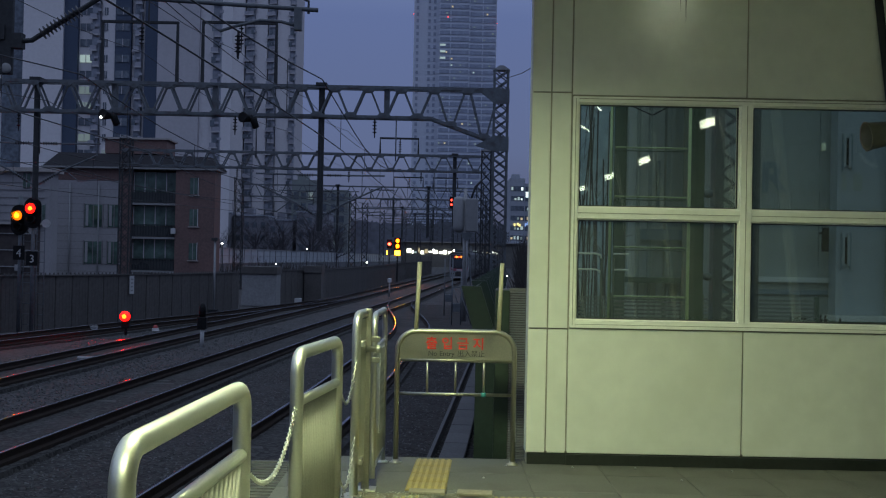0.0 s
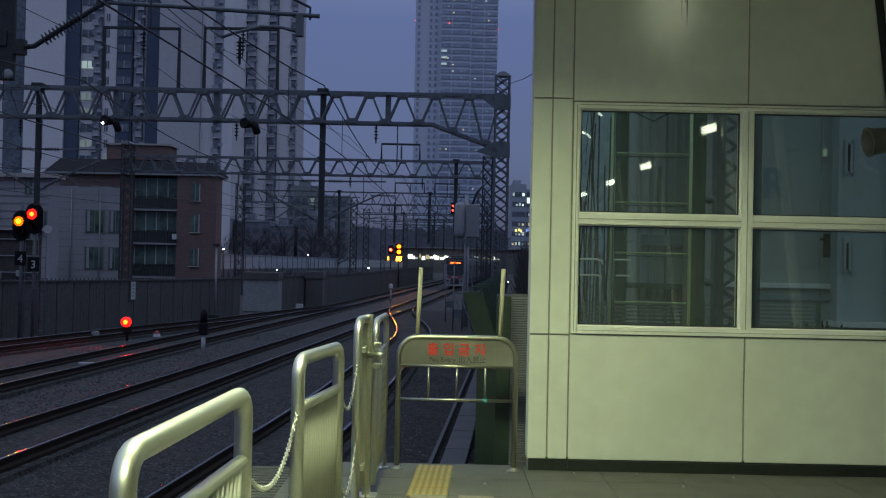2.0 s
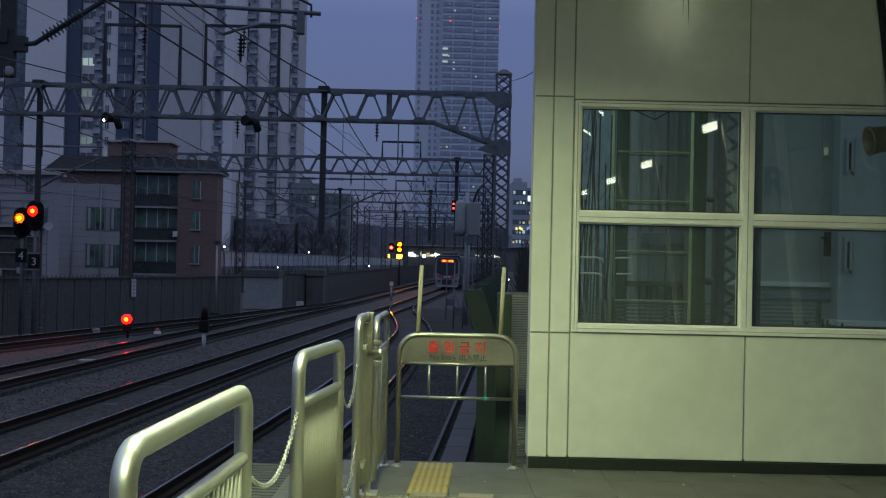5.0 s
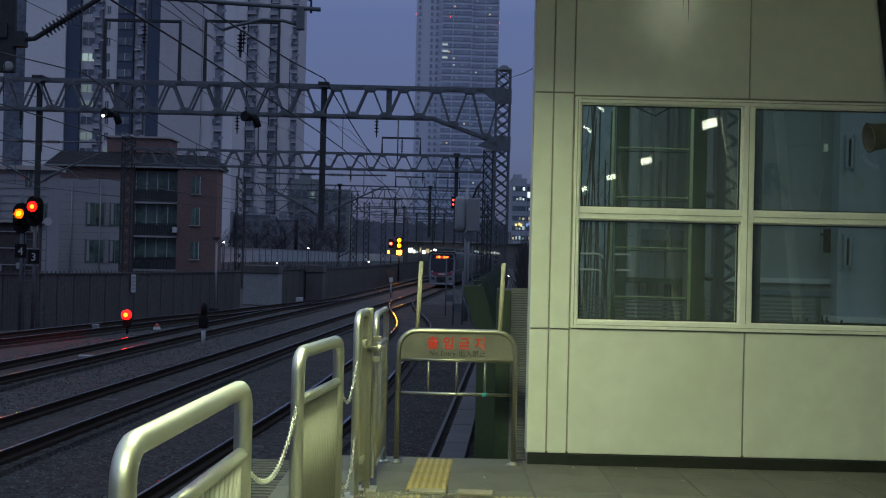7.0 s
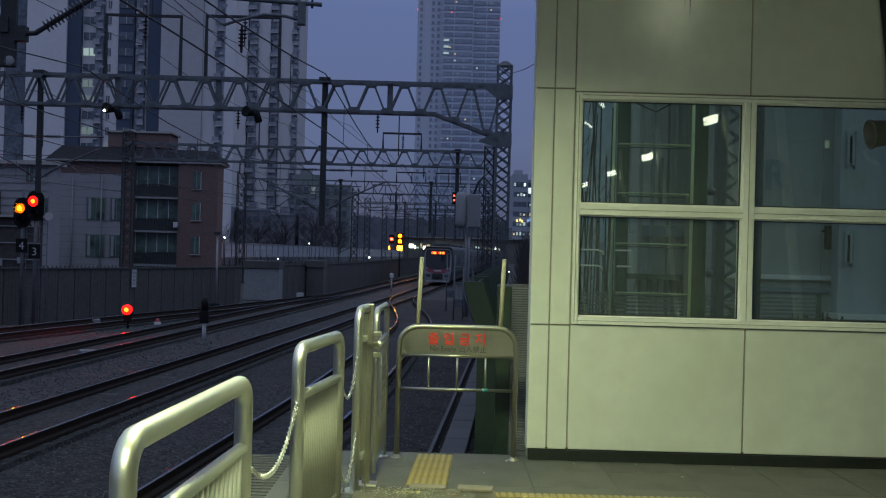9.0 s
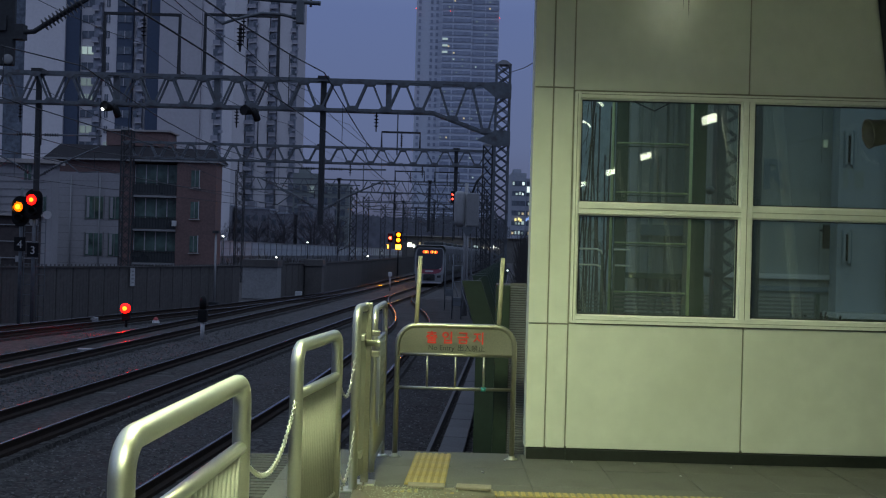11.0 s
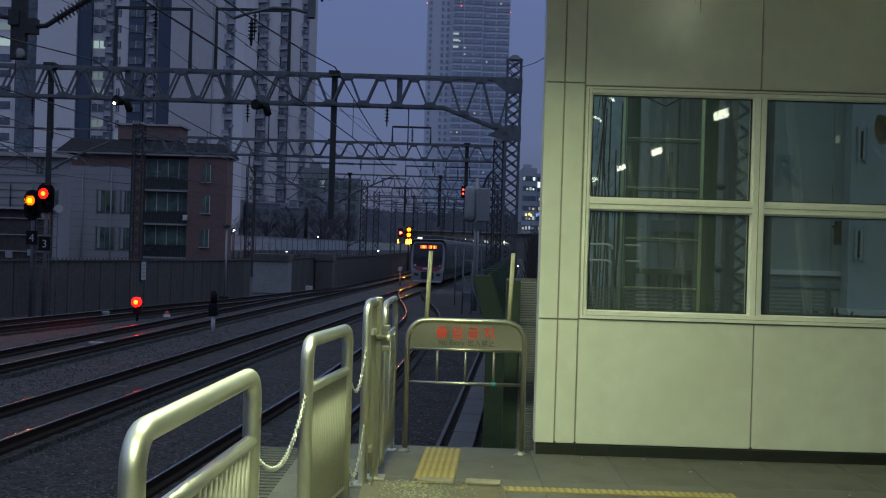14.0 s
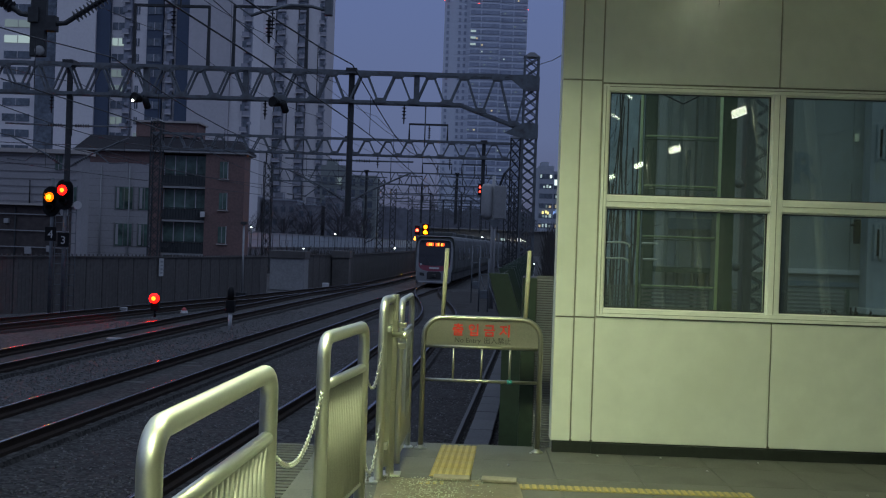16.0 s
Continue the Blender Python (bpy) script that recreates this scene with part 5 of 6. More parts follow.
def behind_glass():
    f = thing("green_frame", "green painted steel pipe frame behind the window", "frame", m=pose(0, 12.0, -1.5))
    # each pipe is doubled: a light lamplit copy and a dark shaded one
    for x, q in ((1.86, 0.014), (2.74, 0.018)):
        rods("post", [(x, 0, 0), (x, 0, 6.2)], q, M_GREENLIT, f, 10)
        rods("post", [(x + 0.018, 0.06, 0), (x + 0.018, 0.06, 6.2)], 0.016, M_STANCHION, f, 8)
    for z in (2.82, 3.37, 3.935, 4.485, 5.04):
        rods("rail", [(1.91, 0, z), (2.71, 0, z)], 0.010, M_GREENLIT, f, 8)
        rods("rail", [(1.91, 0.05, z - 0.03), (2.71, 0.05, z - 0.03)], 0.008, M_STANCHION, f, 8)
    bm = B()
    box(bm, 2.78, 2.94, 0.2, 0.5, 0, 6.2)
    box(bm, 2.77, 2.95, 0.16, 0.199, 0, 6.2)
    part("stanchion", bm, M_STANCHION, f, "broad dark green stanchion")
    m = thing("lattice_mast", "dark lattice mast standing behind the window", "mast", m=pose(3.90, 14.6, -1.5))
    for x in (-0.19, 0.3):
        boxpart("chord", (x - 0.06, x + 0.06, -0.135, 0.1, 0, 8), M_MASTBLUE, m)
    for k in range(26):
        for s in (1, -1):
            bm = B()
            z = 0.3 + 0.295 * k
            o = -0.105 - 0.012 * s
            prism(bm, [(0.03 - 0.22 * s, z - 0.03), (0.03 + 0.22 * s, z + 0.265), (0.03 + 0.22 * s, z + 0.325), (0.03 - 0.22 * s, z + 0.03)], o - 0.005, o + 0.005)
            part("lacing", bm, M_MASTBLUE, m)
    for z in (4.12, 3.02):
        bm = B()
        lathe(bm, (-0.38, -0.25, z), (0, -1, 0.2), [(0, 0.03), (0.04, 0.055), (0.08, 0.06), (0.1, 0.02)], 12)
        part("fitting", bm, M_MASTBLUE, m, "round pale fitting", smooth=True)
    # pale house across the lane
    h = thing("lane_house", "grey rendered house with narrow windows beyond the lane", "house", m=pose(0, 26, 0))
    boxpart("wall", (9.1, 16, 0, 5, -1.5, 9), M_LANE, h)
    boxpart("side_wall", (9.34, 10.5, -0.5, -0.02, 0.55, 9), M_LANEBAY, h, "bluish projecting bay")
    boxpart("side_wall", (10.5, 16, -0.7, -0.02, 0.55, 9), M_LANE, h)
    boxpart("bay_sill", (9.2, 13, -0.95, -0.02, 0.42, 0.54), M_LANE2, h, "pale lean-to roof edge")
    # dark colour here is the shade below the overhanging bay
    boxpart("low_wall", (9.34, 16, -0.3, -0.02, -1.5, 0.41), M_LETTERSHADE, h, "recessed ground floor coloured dark for the shade under the bay")
    for x in (9.5, 10.1, 10.8):
        rods("strut", [(x, -0.9, 0.42), (x - 0.55, -0.35, 0.0)], 0.05, M_STANCHION, h, 4)
    for z0, z1 in ((1.72, 2.45), (4.06, 4.80)):
        w = boxpart("window", (9.53, 9.59, -0.53, -0.51, z0 + 0.05, z1 - 0.05), M_BLACKPAINT, h)
        for a, b, c, d in ((9.44, 9.47, z0 - 0.06, z1 + 0.06), (9.475, 9.525, z0, z1), (9.595, 9.645, z0, z1), (9.65, 9.68, z0 - 0.06, z1 + 0.06)):
            boxpart("frame", (a, b, -0.56, -0.505, c, d), M_LETTERSHADE if b - a < 0.04 else M_LANEBAY, w)
    boxpart("string_course", (6.75, 9.33, -0.12, -0.01, 1.30, 1.42), M_LANE2, h)
    # this second strip is only the pale course's shadow line
    boxpart("string_course", (6.75, 9.33, -0.06, -0.01, 1.0, 1.12), M_LETTERSHADE, h, "dark strip painted as the shadow line below the string course")
    words("R", 1.0, M_LETTERSHADE, h, 7.95, -0.02, 3.49, "wall_letter", bold=0.03)
    for k, (q, hh) in enumerate(((0.13, 0.45), (0.26, 0.42), (0.24, 0.62), (0.14, 0.55), (0.12, 0.45), (0.22, 0.42))):
        x = 8.36 + 0.27 * k
        boxpart("letter_bar", (x, x + q, -0.009 - (0.502 if x > 9.3 else 0), -0.004 - (0.502 if x > 9.3 else 0), 3.5, 3.5 + hh), M_LETTERFAINT, h)
    boxpart("wall", (6.72, 9.09, 0, 5, -1.5, 9), M_LANE, h)
    boxpart("wall_lamp", (9.12, 9.2, -0.1, -0.02, 4.5, 4.68), M_E_DIM, h, "dim lit wall lamp")
    boxpart("bracket_sign", (9.06, 9.2, -0.4, -0.3, 2.05, 2.62), M_BLACKPAINT, h)
    rods("sign_arm", [(8.98, -0.35, 2.48), (9.08, -0.35, 2.5)], 0.03, M_BLACKPAINT, h, 6)
    h2 = thing("lane_house", "dark grey shed building behind the green frame", "house", m=pose(0, 30, 0))
    boxpart("wall", (5.2, 5.95, 0.3, 4, -1.5, 8), M_LANE2, h2, "paler rendered bay")
    boxpart("wall", (4.86, 5.19, 0.6, 4, -1.5, 8), M_STANCHION, h2, "dark end bay")
    boxpart("wall", (3.4, 4.85, 0.7, 4, -1.5, 8), M_LANEPALE, h2, "pale bluish end wall")
    boxpart("wall", (5.96, 6.25, 0.5, 4, -1.5, 8), M_LANE2, h2)
    boxpart("wall", (6.26, 7.6, 0.2, 4, -1.5, 8), M_LANE, h2)
    for x in (5.45, 5.78, 6.42):
        boxpart("pilaster", (x - 0.05, x + 0.05, 0.1, 0.18, -1.5, 8), M_LANE, h2)
    boxpart("slit_window", (6.02, 6.12, 0.42, 0.49, 3.3, 4.6), M_LETTERSHADE, h2, "dark slit window")
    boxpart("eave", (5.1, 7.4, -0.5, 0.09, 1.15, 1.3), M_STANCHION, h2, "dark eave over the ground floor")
    for x in (5.4, 5.7, 6.0, 6.3, 6.6):
        boxpart("mullion", (x - 0.03, x + 0.03, 0.0, 0.08, -1.5, 1.14), M_LANE2, h2)
    boxpart("window_band", (5.5, 6.8, 0.0, 0.08, 2.35, 2.65), M_LETTERSHADE, h2, "dark band of small windows")
    rods("cable", [(4.6, -2, 5.9), (5.4, -2, 5.55), (6.2, -2, 6.0), (6.6, -2, 6.4)], 0.02, M_WIRE, h2, 5)
    boxpart("fence", (1.5, 16, -12, -11.9, -1.5, 0.25), M_FENCELITE, h2, "low pale fence")
    for k in range(9):
        z = -0.1 + 0.95 * k
        boxpart("siding_joint", (6.75, 9.08, -0.008, -0.004, z, z + 0.012), M_LETTERFAINT, h)
    lf = thing("lane_fence", "low slatted grey fence along the lane behind the window", "fence", m=pose(0, 16.5, -1.5))
    for k in range(30):
        boxpart("slat", (1.2, 5.75, 0, 0.03, 0.9 + 0.06 * k, 0.93 + 0.06 * k), M_SLAT, lf)
    for x in (1.2, 2.6, 4.0, 5.78):
        boxpart("post", (x - 0.03, x + 0.03, 0.031, 0.1, 0, 2.72), M_STANCHION, lf)
    rl = thing("lane_rail", "pale pipe handrail behind the window", "handrail", m=pose(0, 13.2, -1.5))
    for z in (3.105, 3.30):
        rods("rail", [(1.3, 0, z), (1.88, 0, z), (1.935, 0, z - 0.02), (1.95, 0, z - 0.07)], 0.013, M_FRAME, rl, 6)
        rods("rail", [(2.095, 0, z), (2.29, 0, z)], 0.013, M_FRAME, rl, 6)
    for x in (1.95, 2.10):
        rods("post", [(x, 0, 0), (x, 0, 3.24)], 0.016, M_GREEN, rl, 6)
    # bamboo-thin stems at the lane's end
    rng = random.Random(21)
    st = thing("bare_shrubs", "thin leafless stems crowding behind the pipe frame", "shrub", m=pose(2.0, 16.9, -1.5))
    bm = B()
    for k in range(36):
        x, y = rng.uniform(-0.35, 0.7), rng.uniform(0, 1.2)
        h1 = rng.uniform(3.6, 6.5)
        tube(bm, [(x, y, 0), (x + rng.gauss(0, 0.04), y, h1 * 0.5), (x + rng.gauss(0, 0.10), y, h1)], 0.010, 4)
        for _ in range(4):
            z = rng.uniform(0.4, 0.95) * h1
            tube(bm, [(x, y, z), (x + rng.gauss(0, 0.18), y, z + rng.uniform(0.15, 0.4))], 0.005, 3)
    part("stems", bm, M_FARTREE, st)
    # shrub in the lane
    s = thing("shrub", "dark leafless shrub by the lane", "shrub", m=pose(7.55, 22, 0.22))
    bm = B()
    for k in range(110):
        a, t = random.uniform(0, 6.28), random.uniform(0.2, 0.8)
        p = Vector((0.1 * math.cos(a), 0.1 * math.sin(a), -1.7))
        q = Vector((math.cos(a) * t, math.sin(a) * t * 0.6, random.uniform(-0.5, 0.5)))
        tube(bm, [p, p.lerp(q, 0.5) + Vector((0, 0, 0.15)), q], 0.014, 4)
    part("twigs", bm, M_TREE, s)


M_LANEPALE = mat("pale_blue_render", (0.36, 0.46, 0.54), 0.85, 0, 0.25, 4, 0.9, 0.05)
M_LANEBAY = mat("bluish_bay_render", (0.27, 0.315, 0.345), 0.85, 0, 0.1, 4, 0.4, 0.05)
M_SLAT = mat("grey_fence_slat", (0.17, 0.18, 0.17), 0.8, 0, 0.2, 9, 0.8, 0.2)
M_MASTBLUE = mat("blue_grey_mast_paint", (0.085, 0.10, 0.105), 0.65, 0.1, 0.2, 12, 1.5, 0.1)
# the stanchion's green, also the shaded side of the pipes
M_STANCHION = mat("stanchion_and_shade_green", (0.07, 0.11, 0.08), 0.6, 0, 0.2, 14, 1.4, 0.1)
# pipe green lightened and yellowed for the lamplight on it
M_GREENLIT = mat("lamplit_green_pipe", (0.40, 0.50, 0.27), 0.5, 0, 0.15, 20, 2, 0.05)
M_LANE = mat("grey_house_render", (0.25, 0.285, 0.275), 0.85, 0, 0.1, 4, 0.4, 0.05)
M_LANE2 = mat("pale_house_render", (0.44, 0.48, 0.48), 0.85, 0, 0.1, 4, 0.4, 0.05)
M_LETTERFAINT = mat("worn_blue_letter", (0.26, 0.305, 0.295), 0.8, 0, 0.2, 6, 1, 0.0)
# letter blue, also used as painted shade on the lane house
M_LETTERSHADE = mat("faded_letter_and_shade_blue", (0.15, 0.20, 0.23), 0.7, 0, 0.1, 4, 0.4, 0.0)
behind_glass()

# ---- brick apartment house behind the fence ----


def brick_house():
    h = thing("apartment_house", "four-storey brick and grey stone apartment house with dark mansard roof", "house", m=pose(0, 89, 0))
    boxpart("stone_wall", (-33.0, -26.95, 0, 3, -3, 7.6), M_STONEWALL, h, "grey stone cladding")
    boxpart("brick_wall", (-33.0, -26.96, -0.02, 3, 7.61, 8.59), M_BRICK, h)
    boxpart("brick_wall", (-26.95, -25.9, 0.1, 3, -3, 8.6), M_BRICK, h)
    boxpart("brick_wall", (-22.2, -18.95, -0.3, 2.0, -3, 8.6), M_BRICK, h)
    boxpart("back_wall", (-25.9, -22.2, 1.6, 3, -3, 8.6), M_BRICK, h)
    for z in (-2.2, 0.6, 3.4, 6.2):
        boxpart("balcony_floor", (-25.88, -22.22, -0.2, 1.58, z - 0.55, z - 0.38), M_FENCELITE, h)
        bl = boxpart("balcony_glass", (-25.85, -22.25, 0.5, 0.55, z + 0.55, z + 2.2), M_HOUSEGLASS, h)
        for k in range(5):
            x = -25.85 + 0.9 * k
            boxpart("window_frame", (x - 0.035, x + 0.035, 0.44, 0.49, z + 0.55, z + 2.2), M_APTGREY, bl)
        boxpart("curtain", (-25.1, -24.8, 0.56, 0.6, z + 0.6, z + 2.15), M_TRIM, bl)
        boxpart("parapet", (-25.85, -22.25, -0.1, -0.02, z - 0.35, z + 0.5), M_HOUSEDARK, h)
        for k in range(16):
            x = -25.8 + 0.235 * k
            rods("baluster", [(x, -0.16, z - 0.35), (x, -0.16, z + 0.62)], 0.02, M_MAST, h, 4)
        rods("handrail", [(-25.85, -0.16, z + 0.62), (-22.25, -0.16, z + 0.62)], 0.03, M_MAST, h, 4)
    for z in (-1.6, 1.2, 4.0, 6.6):
        w = boxpart("window", (-21.0, -20.35, -0.36, -0.31, z, z + 1.35), M_HOUSEGLASS, h)
        boxpart("window_frame", (-20.70, -20.65, -0.40, -0.37, z, z + 1.35), M_GREYBOX, w)
        boxpart("window_frame", (-20.349, -20.30, -0.40, -0.31, z - 0.05, z + 1.4), M_WHITEPAINT, w)
        boxpart("sill", (-21.1, -20.2, -0.46, -0.31, z - 0.14, z - 0.06), M_TRIM, w)
    for z in (0.7, 3.75):
        for x, q in ((-29.75, 1.45), (-27.8, 0.95)):
            lit = z > 1 and q > 1
            w = boxpart("window", (x, x + q, -0.06, -0.01, z, z + 1.85), M_HOUSEGLASS, h)
            if lit:
                boxpart("lit_pane", (x + 0.55, x + 1.35, -0.068, -0.061, z + 0.7, z + 1.75), M_E_GREENDIM, w, "dim green lit pane")
            boxpart("window_frame", (x + q * 0.48, x + q * 0.48 + 0.06, -0.10, -0.07, z, z + 1.85), M_STONEDARK, w)
            boxpart("window_frame", (x - 0.08, x - 0.001, -0.10, -0.01, z - 0.08, z + 1.93), M_STONEDARK, w)
            boxpart("window_frame", (x + q + 0.001, x + q + 0.08, -0.10, -0.01, z - 0.08, z + 1.93), M_STONEDARK, w)
            boxpart("curtain", (x + 0.08, x + 0.3, -0.068, -0.061, z + 0.1, z + 1.8), M_STONEWALL, w)
    for x in (-31.0, -28.6):
        rods("downpipe", [(x, -0.1, -2), (x, -0.1, 7.3)], 0.06, M_GREYBOX, h, 6)
    # joints of the stone cladding
    for k in range(14):
        boxpart("stone_joint", (-32.98, -26.97, -0.012, -0.002, -1.2 + 0.62 * k, -1.17 + 0.62 * k), M_STONEDARK, h)
    # mansard
    bm = B()
    lo = [(-33.2, -0.45, 8.75), (-18.7, -0.45, 8.75), (-18.6, 3.0, 8.75), (-33.3, 3.0, 8.75)]
    hi = [(-32.3, 0.9, 10.0), (-19.6, 0.9, 9.8), (-19.6, 2.6, 9.8), (-32.3, 2.6, 10.0)]
    a, b = [bm.verts.new(p) for p in lo], [bm.verts.new(p) for p in hi]
    bm.faces.new(a)
    bm.faces.new(b[::-1])
    for k in range(4):
        bm.faces.new((a[k], a[(k + 1) % 4], b[(k + 1) % 4], b[k]))
    part("roof", bm, M_ROOF, h, "dark shingle mansard roof")
    boxpart("cornice", (-33.3, -18.7, -0.5, 3.1, 8.6, 8.74), M_FENCELITE, h)
    boxpart("penthouse", (-28.6, -23.4, 1.2, 4, 10.0, 11.2), M_BRICK, h)
    boxpart("penthouse_roof", (-28.8, -23.2, 1.0, 4.2, 11.2, 11.35), M_TRIM, h)
    a = boxpart("air_conditioner", (-22.45, -22.1, -0.7, -0.35, 3.3, 3.75), M_WHITEPAINT, h, "white outdoor unit", 0.03)
    # grey neighbour
    n = thing("grey_house", "low grey slatted building beside the brick house", "house", m=pose(0, 78, 0))
    boxpart("wall", (-44, -28.6, 0, 1.5, -3, 7.4), M_STONEWALL, n)
    boxpart("roof", (-44.3, -28.3, -0.4, 1.8, 7.4, 7.7), M_TRIM, n)
    # flat sheet proud of the wall, coloured dark as a shaded recess
    boxpart("shade", (-44, -29.3, -0.06, -0.01, -1.0, 3.6), M_SHED, n, "dark shed front, recess shade and red glow in its colour")
    boxpart("eave", (-44, -29.1, -0.5, -0.011, 3.55, 3.7), M_TRIM, n)
    for z in (2.9, 1.7, 0.5):
        rods("rail", [(-44, -0.2, z), (-29.4, -0.2, z)], 0.035, M_GREYBOX, n, 4)
    for x, z, q in ((-34.2, 2.2, 0.35), (-32.6, 0.0, 0.5), (-31.0, 0.2, 0.45)):
        boxpart("box", (x, x + q, -0.3, -0.061, z, z + q), M_GREYBOX, n, bev=0.02)
    for x in (-33.4, -30.6):
        rods("post", [(x, -0.15, -1.5), (x, -0.15, 3.55)], 0.06, M_MAST, n, 6)
    for x, z in ((-30.6, 6.2), (-29.45, 3.9)):
        w = boxpart("window", (x, x + 0.5, -0.06, -0.01, z, z + 1.1), M_HOUSEGLASS, n)
        boxpart("window_frame", (x + 0.22, x + 0.28, -0.10, -0.061, z, z + 1.1), M_GREYBOX, w)
    rods("vent_pipe", [(-32.4, -0.15, 3.7), (-32.4, -0.15, 5.4)], 0.05, M_MAST, n, 6)
    for k in range(7):
        boxpart("slat", (-44, -29.02, -0.05, -0.011, 3.85 + 0.55 * k, 3.88 + 0.55 * k), M_STONEDARK, n)


# dark for shade, faintly reddened for the signal's light
M_SHED = mat("dark_shed_front", (0.045, 0.036, 0.036), 0.8, 0, 0.4, 2.5, 0.5, 0.1)
M_HOUSEDARK = mat("balcony_dark_glass", (0.035, 0.04, 0.042), 0.3, 0, 0.3, 3, 0.5, 0.0)
M_STONEDARK = mat("stone_joint_mortar", (0.16, 0.15, 0.16), 0.9, 0, 0.1, 5, 1, 0.0)
M_E_GREENDIM = mat("dim_green_window", (0.03, 0.04, 0.035), emit=(0.2, 0.42, 0.28), strength=0.025)
brick_house()

# ---- high apartment blocks ----
FLOOR = 2.8


def block(label, y, pieces, floors, windows, strips, depth=14.0):
    """pieces: (x0, x1, setback, material); windows: (x0, x1, setback, chance lit); strips of stacked balconies: (x, width, setback)."""
    b = thing("apartment_block", label, "apartment block", "apartment blocks", pose(0, y, 0))
    top = floors * FLOOR
    for x0, x1, s, m in pieces:
        boxpart("wall", (x0, x1, s, depth, -3, top), m, b)
    for x0, x1, s, lit in windows:
        for k in range(1, floors):
            z = k * FLOOR - 1.2
            m = M_APTGLASS
            if random.random() < lit * 0.6:
                m = random.choice((M_E_COOL, M_E_DIM, M_E_DIM, M_E_DIM))
            w = boxpart("window", (x0, x1, s - 0.12, s - 0.02, z, z + 1.3), m, b)
            boxpart("window_frame", ((x0 + x1) / 2 - 0.06, (x0 + x1) / 2 + 0.06, s - 0.18, s - 0.13, z, z + 1.3), M_APTGREY, w)
    for x, w, s in strips:
        boxpart("recess", (x - w * 0.42, x + w * 0.42, s - 1.0, s, -3, top), M_APTSTRIP, b, "dark strip of balcony glazing")
        for k in range(1, floors):
            z = k * FLOOR - 2.0
            side = 1 if k % 2 else -1
            j = side * 0.16 * w
            bal = boxpart("balcony", (x - w * 0.46 + j, x + w * 0.30 + j, s - 1.35, s - 1.02, z, z + 0.85), M_APTBAL, b)
            boxpart("pane", (x - w * 0.40 - j, x + w * 0.16 - j, s - 1.3, s - 1.05, z + 0.9, z + 2.0), random.choice((M_APTGLASS, M_APTSTRIP)), bal)
            boxpart("ledge", (x - w * 0.52 + j, x + w * 0.40 + j, s - 1.5, s - 1.36, z - 0.15, z + 0.06), M_APTGREY, bal)
            boxpart("ledge", (x + w * 0.1 - j, x + w * 0.55 - j, s - 1.45, s - 1.31, z + 1.3, z + 1.75), M_APTBAL, bal)
    return b


M_APTSTRIP = mat("balcony_glazing_strip", (0.19, 0.205, 0.25), 0.5, 0, 0.35, 1.2, 0.5, 0.0)
M_APTBAL = mat("balcony_parapet", (0.29, 0.29, 0.34), 0.8, 0, 0.15, 1.2, 0.3, 0.0)
block("pale high-rise apartment block with dark blue stripes", 190, [
    (-98, -75.0, 0, M_APT), (-78.5, -74.7, -0.6, M_APTGLASS), (-74.6, -67.6, -1.5, M_APT), (-67.6, -65.2, -1.0, M_APTBLUE), (-65.2, -61.0, 0, M_APT),
    (-61.0, -58.6, -0.5, M_APT), (-58.6, -55.8, -0.9, M_APTBLUE), (-55.8, -53.3, 0, M_APT), (-53.3, -51.0, -1.0, M_APTBLUE), (-51.0, -43.6, -1.3, M_APTGREY), (-43.6, -40.9, -0.6, M_APT)],
    26, [(-84.5, -79.6, 0, 0.16), (-91.5, -86.5, 0, 0.16), (-65.0, -62.9, 0, 0.18), (-58.4, -56.0, -0.9, 0.10), (-60.6, -60.0, -0.5, 0.2)],
    [(-62.0, 1.5, 0), (-54.5, 1.4, 0), (-40.5, 1.6, -0.3)])
block("slender pale apartment towers seen past their stacked balconies", 260, [
    (-56.0, -52.8, 0, M_APT), (-52.6, -48.9, -1, M_APT), (-48.6, -46.6, 0, M_APTGREY), (-46.4, -43.4, -1, M_APT), (-43.2, -41.3, 0, M_APTGREY), (-41.1, -38.0, -1, M_APT), (-37.9, -36.6, 0, M_APTGREY)],
    28, [], [(-53.6, 2.3, -0.2), (-47.6, 2.3, -0.2), (-42.3, 2.0, -0.2), (-37.3, 1.6, -0.2), (-54.4, 1.2, -0.6), (-46.9, 1.2, -0.6), (-41.7, 1.0, -0.6)])


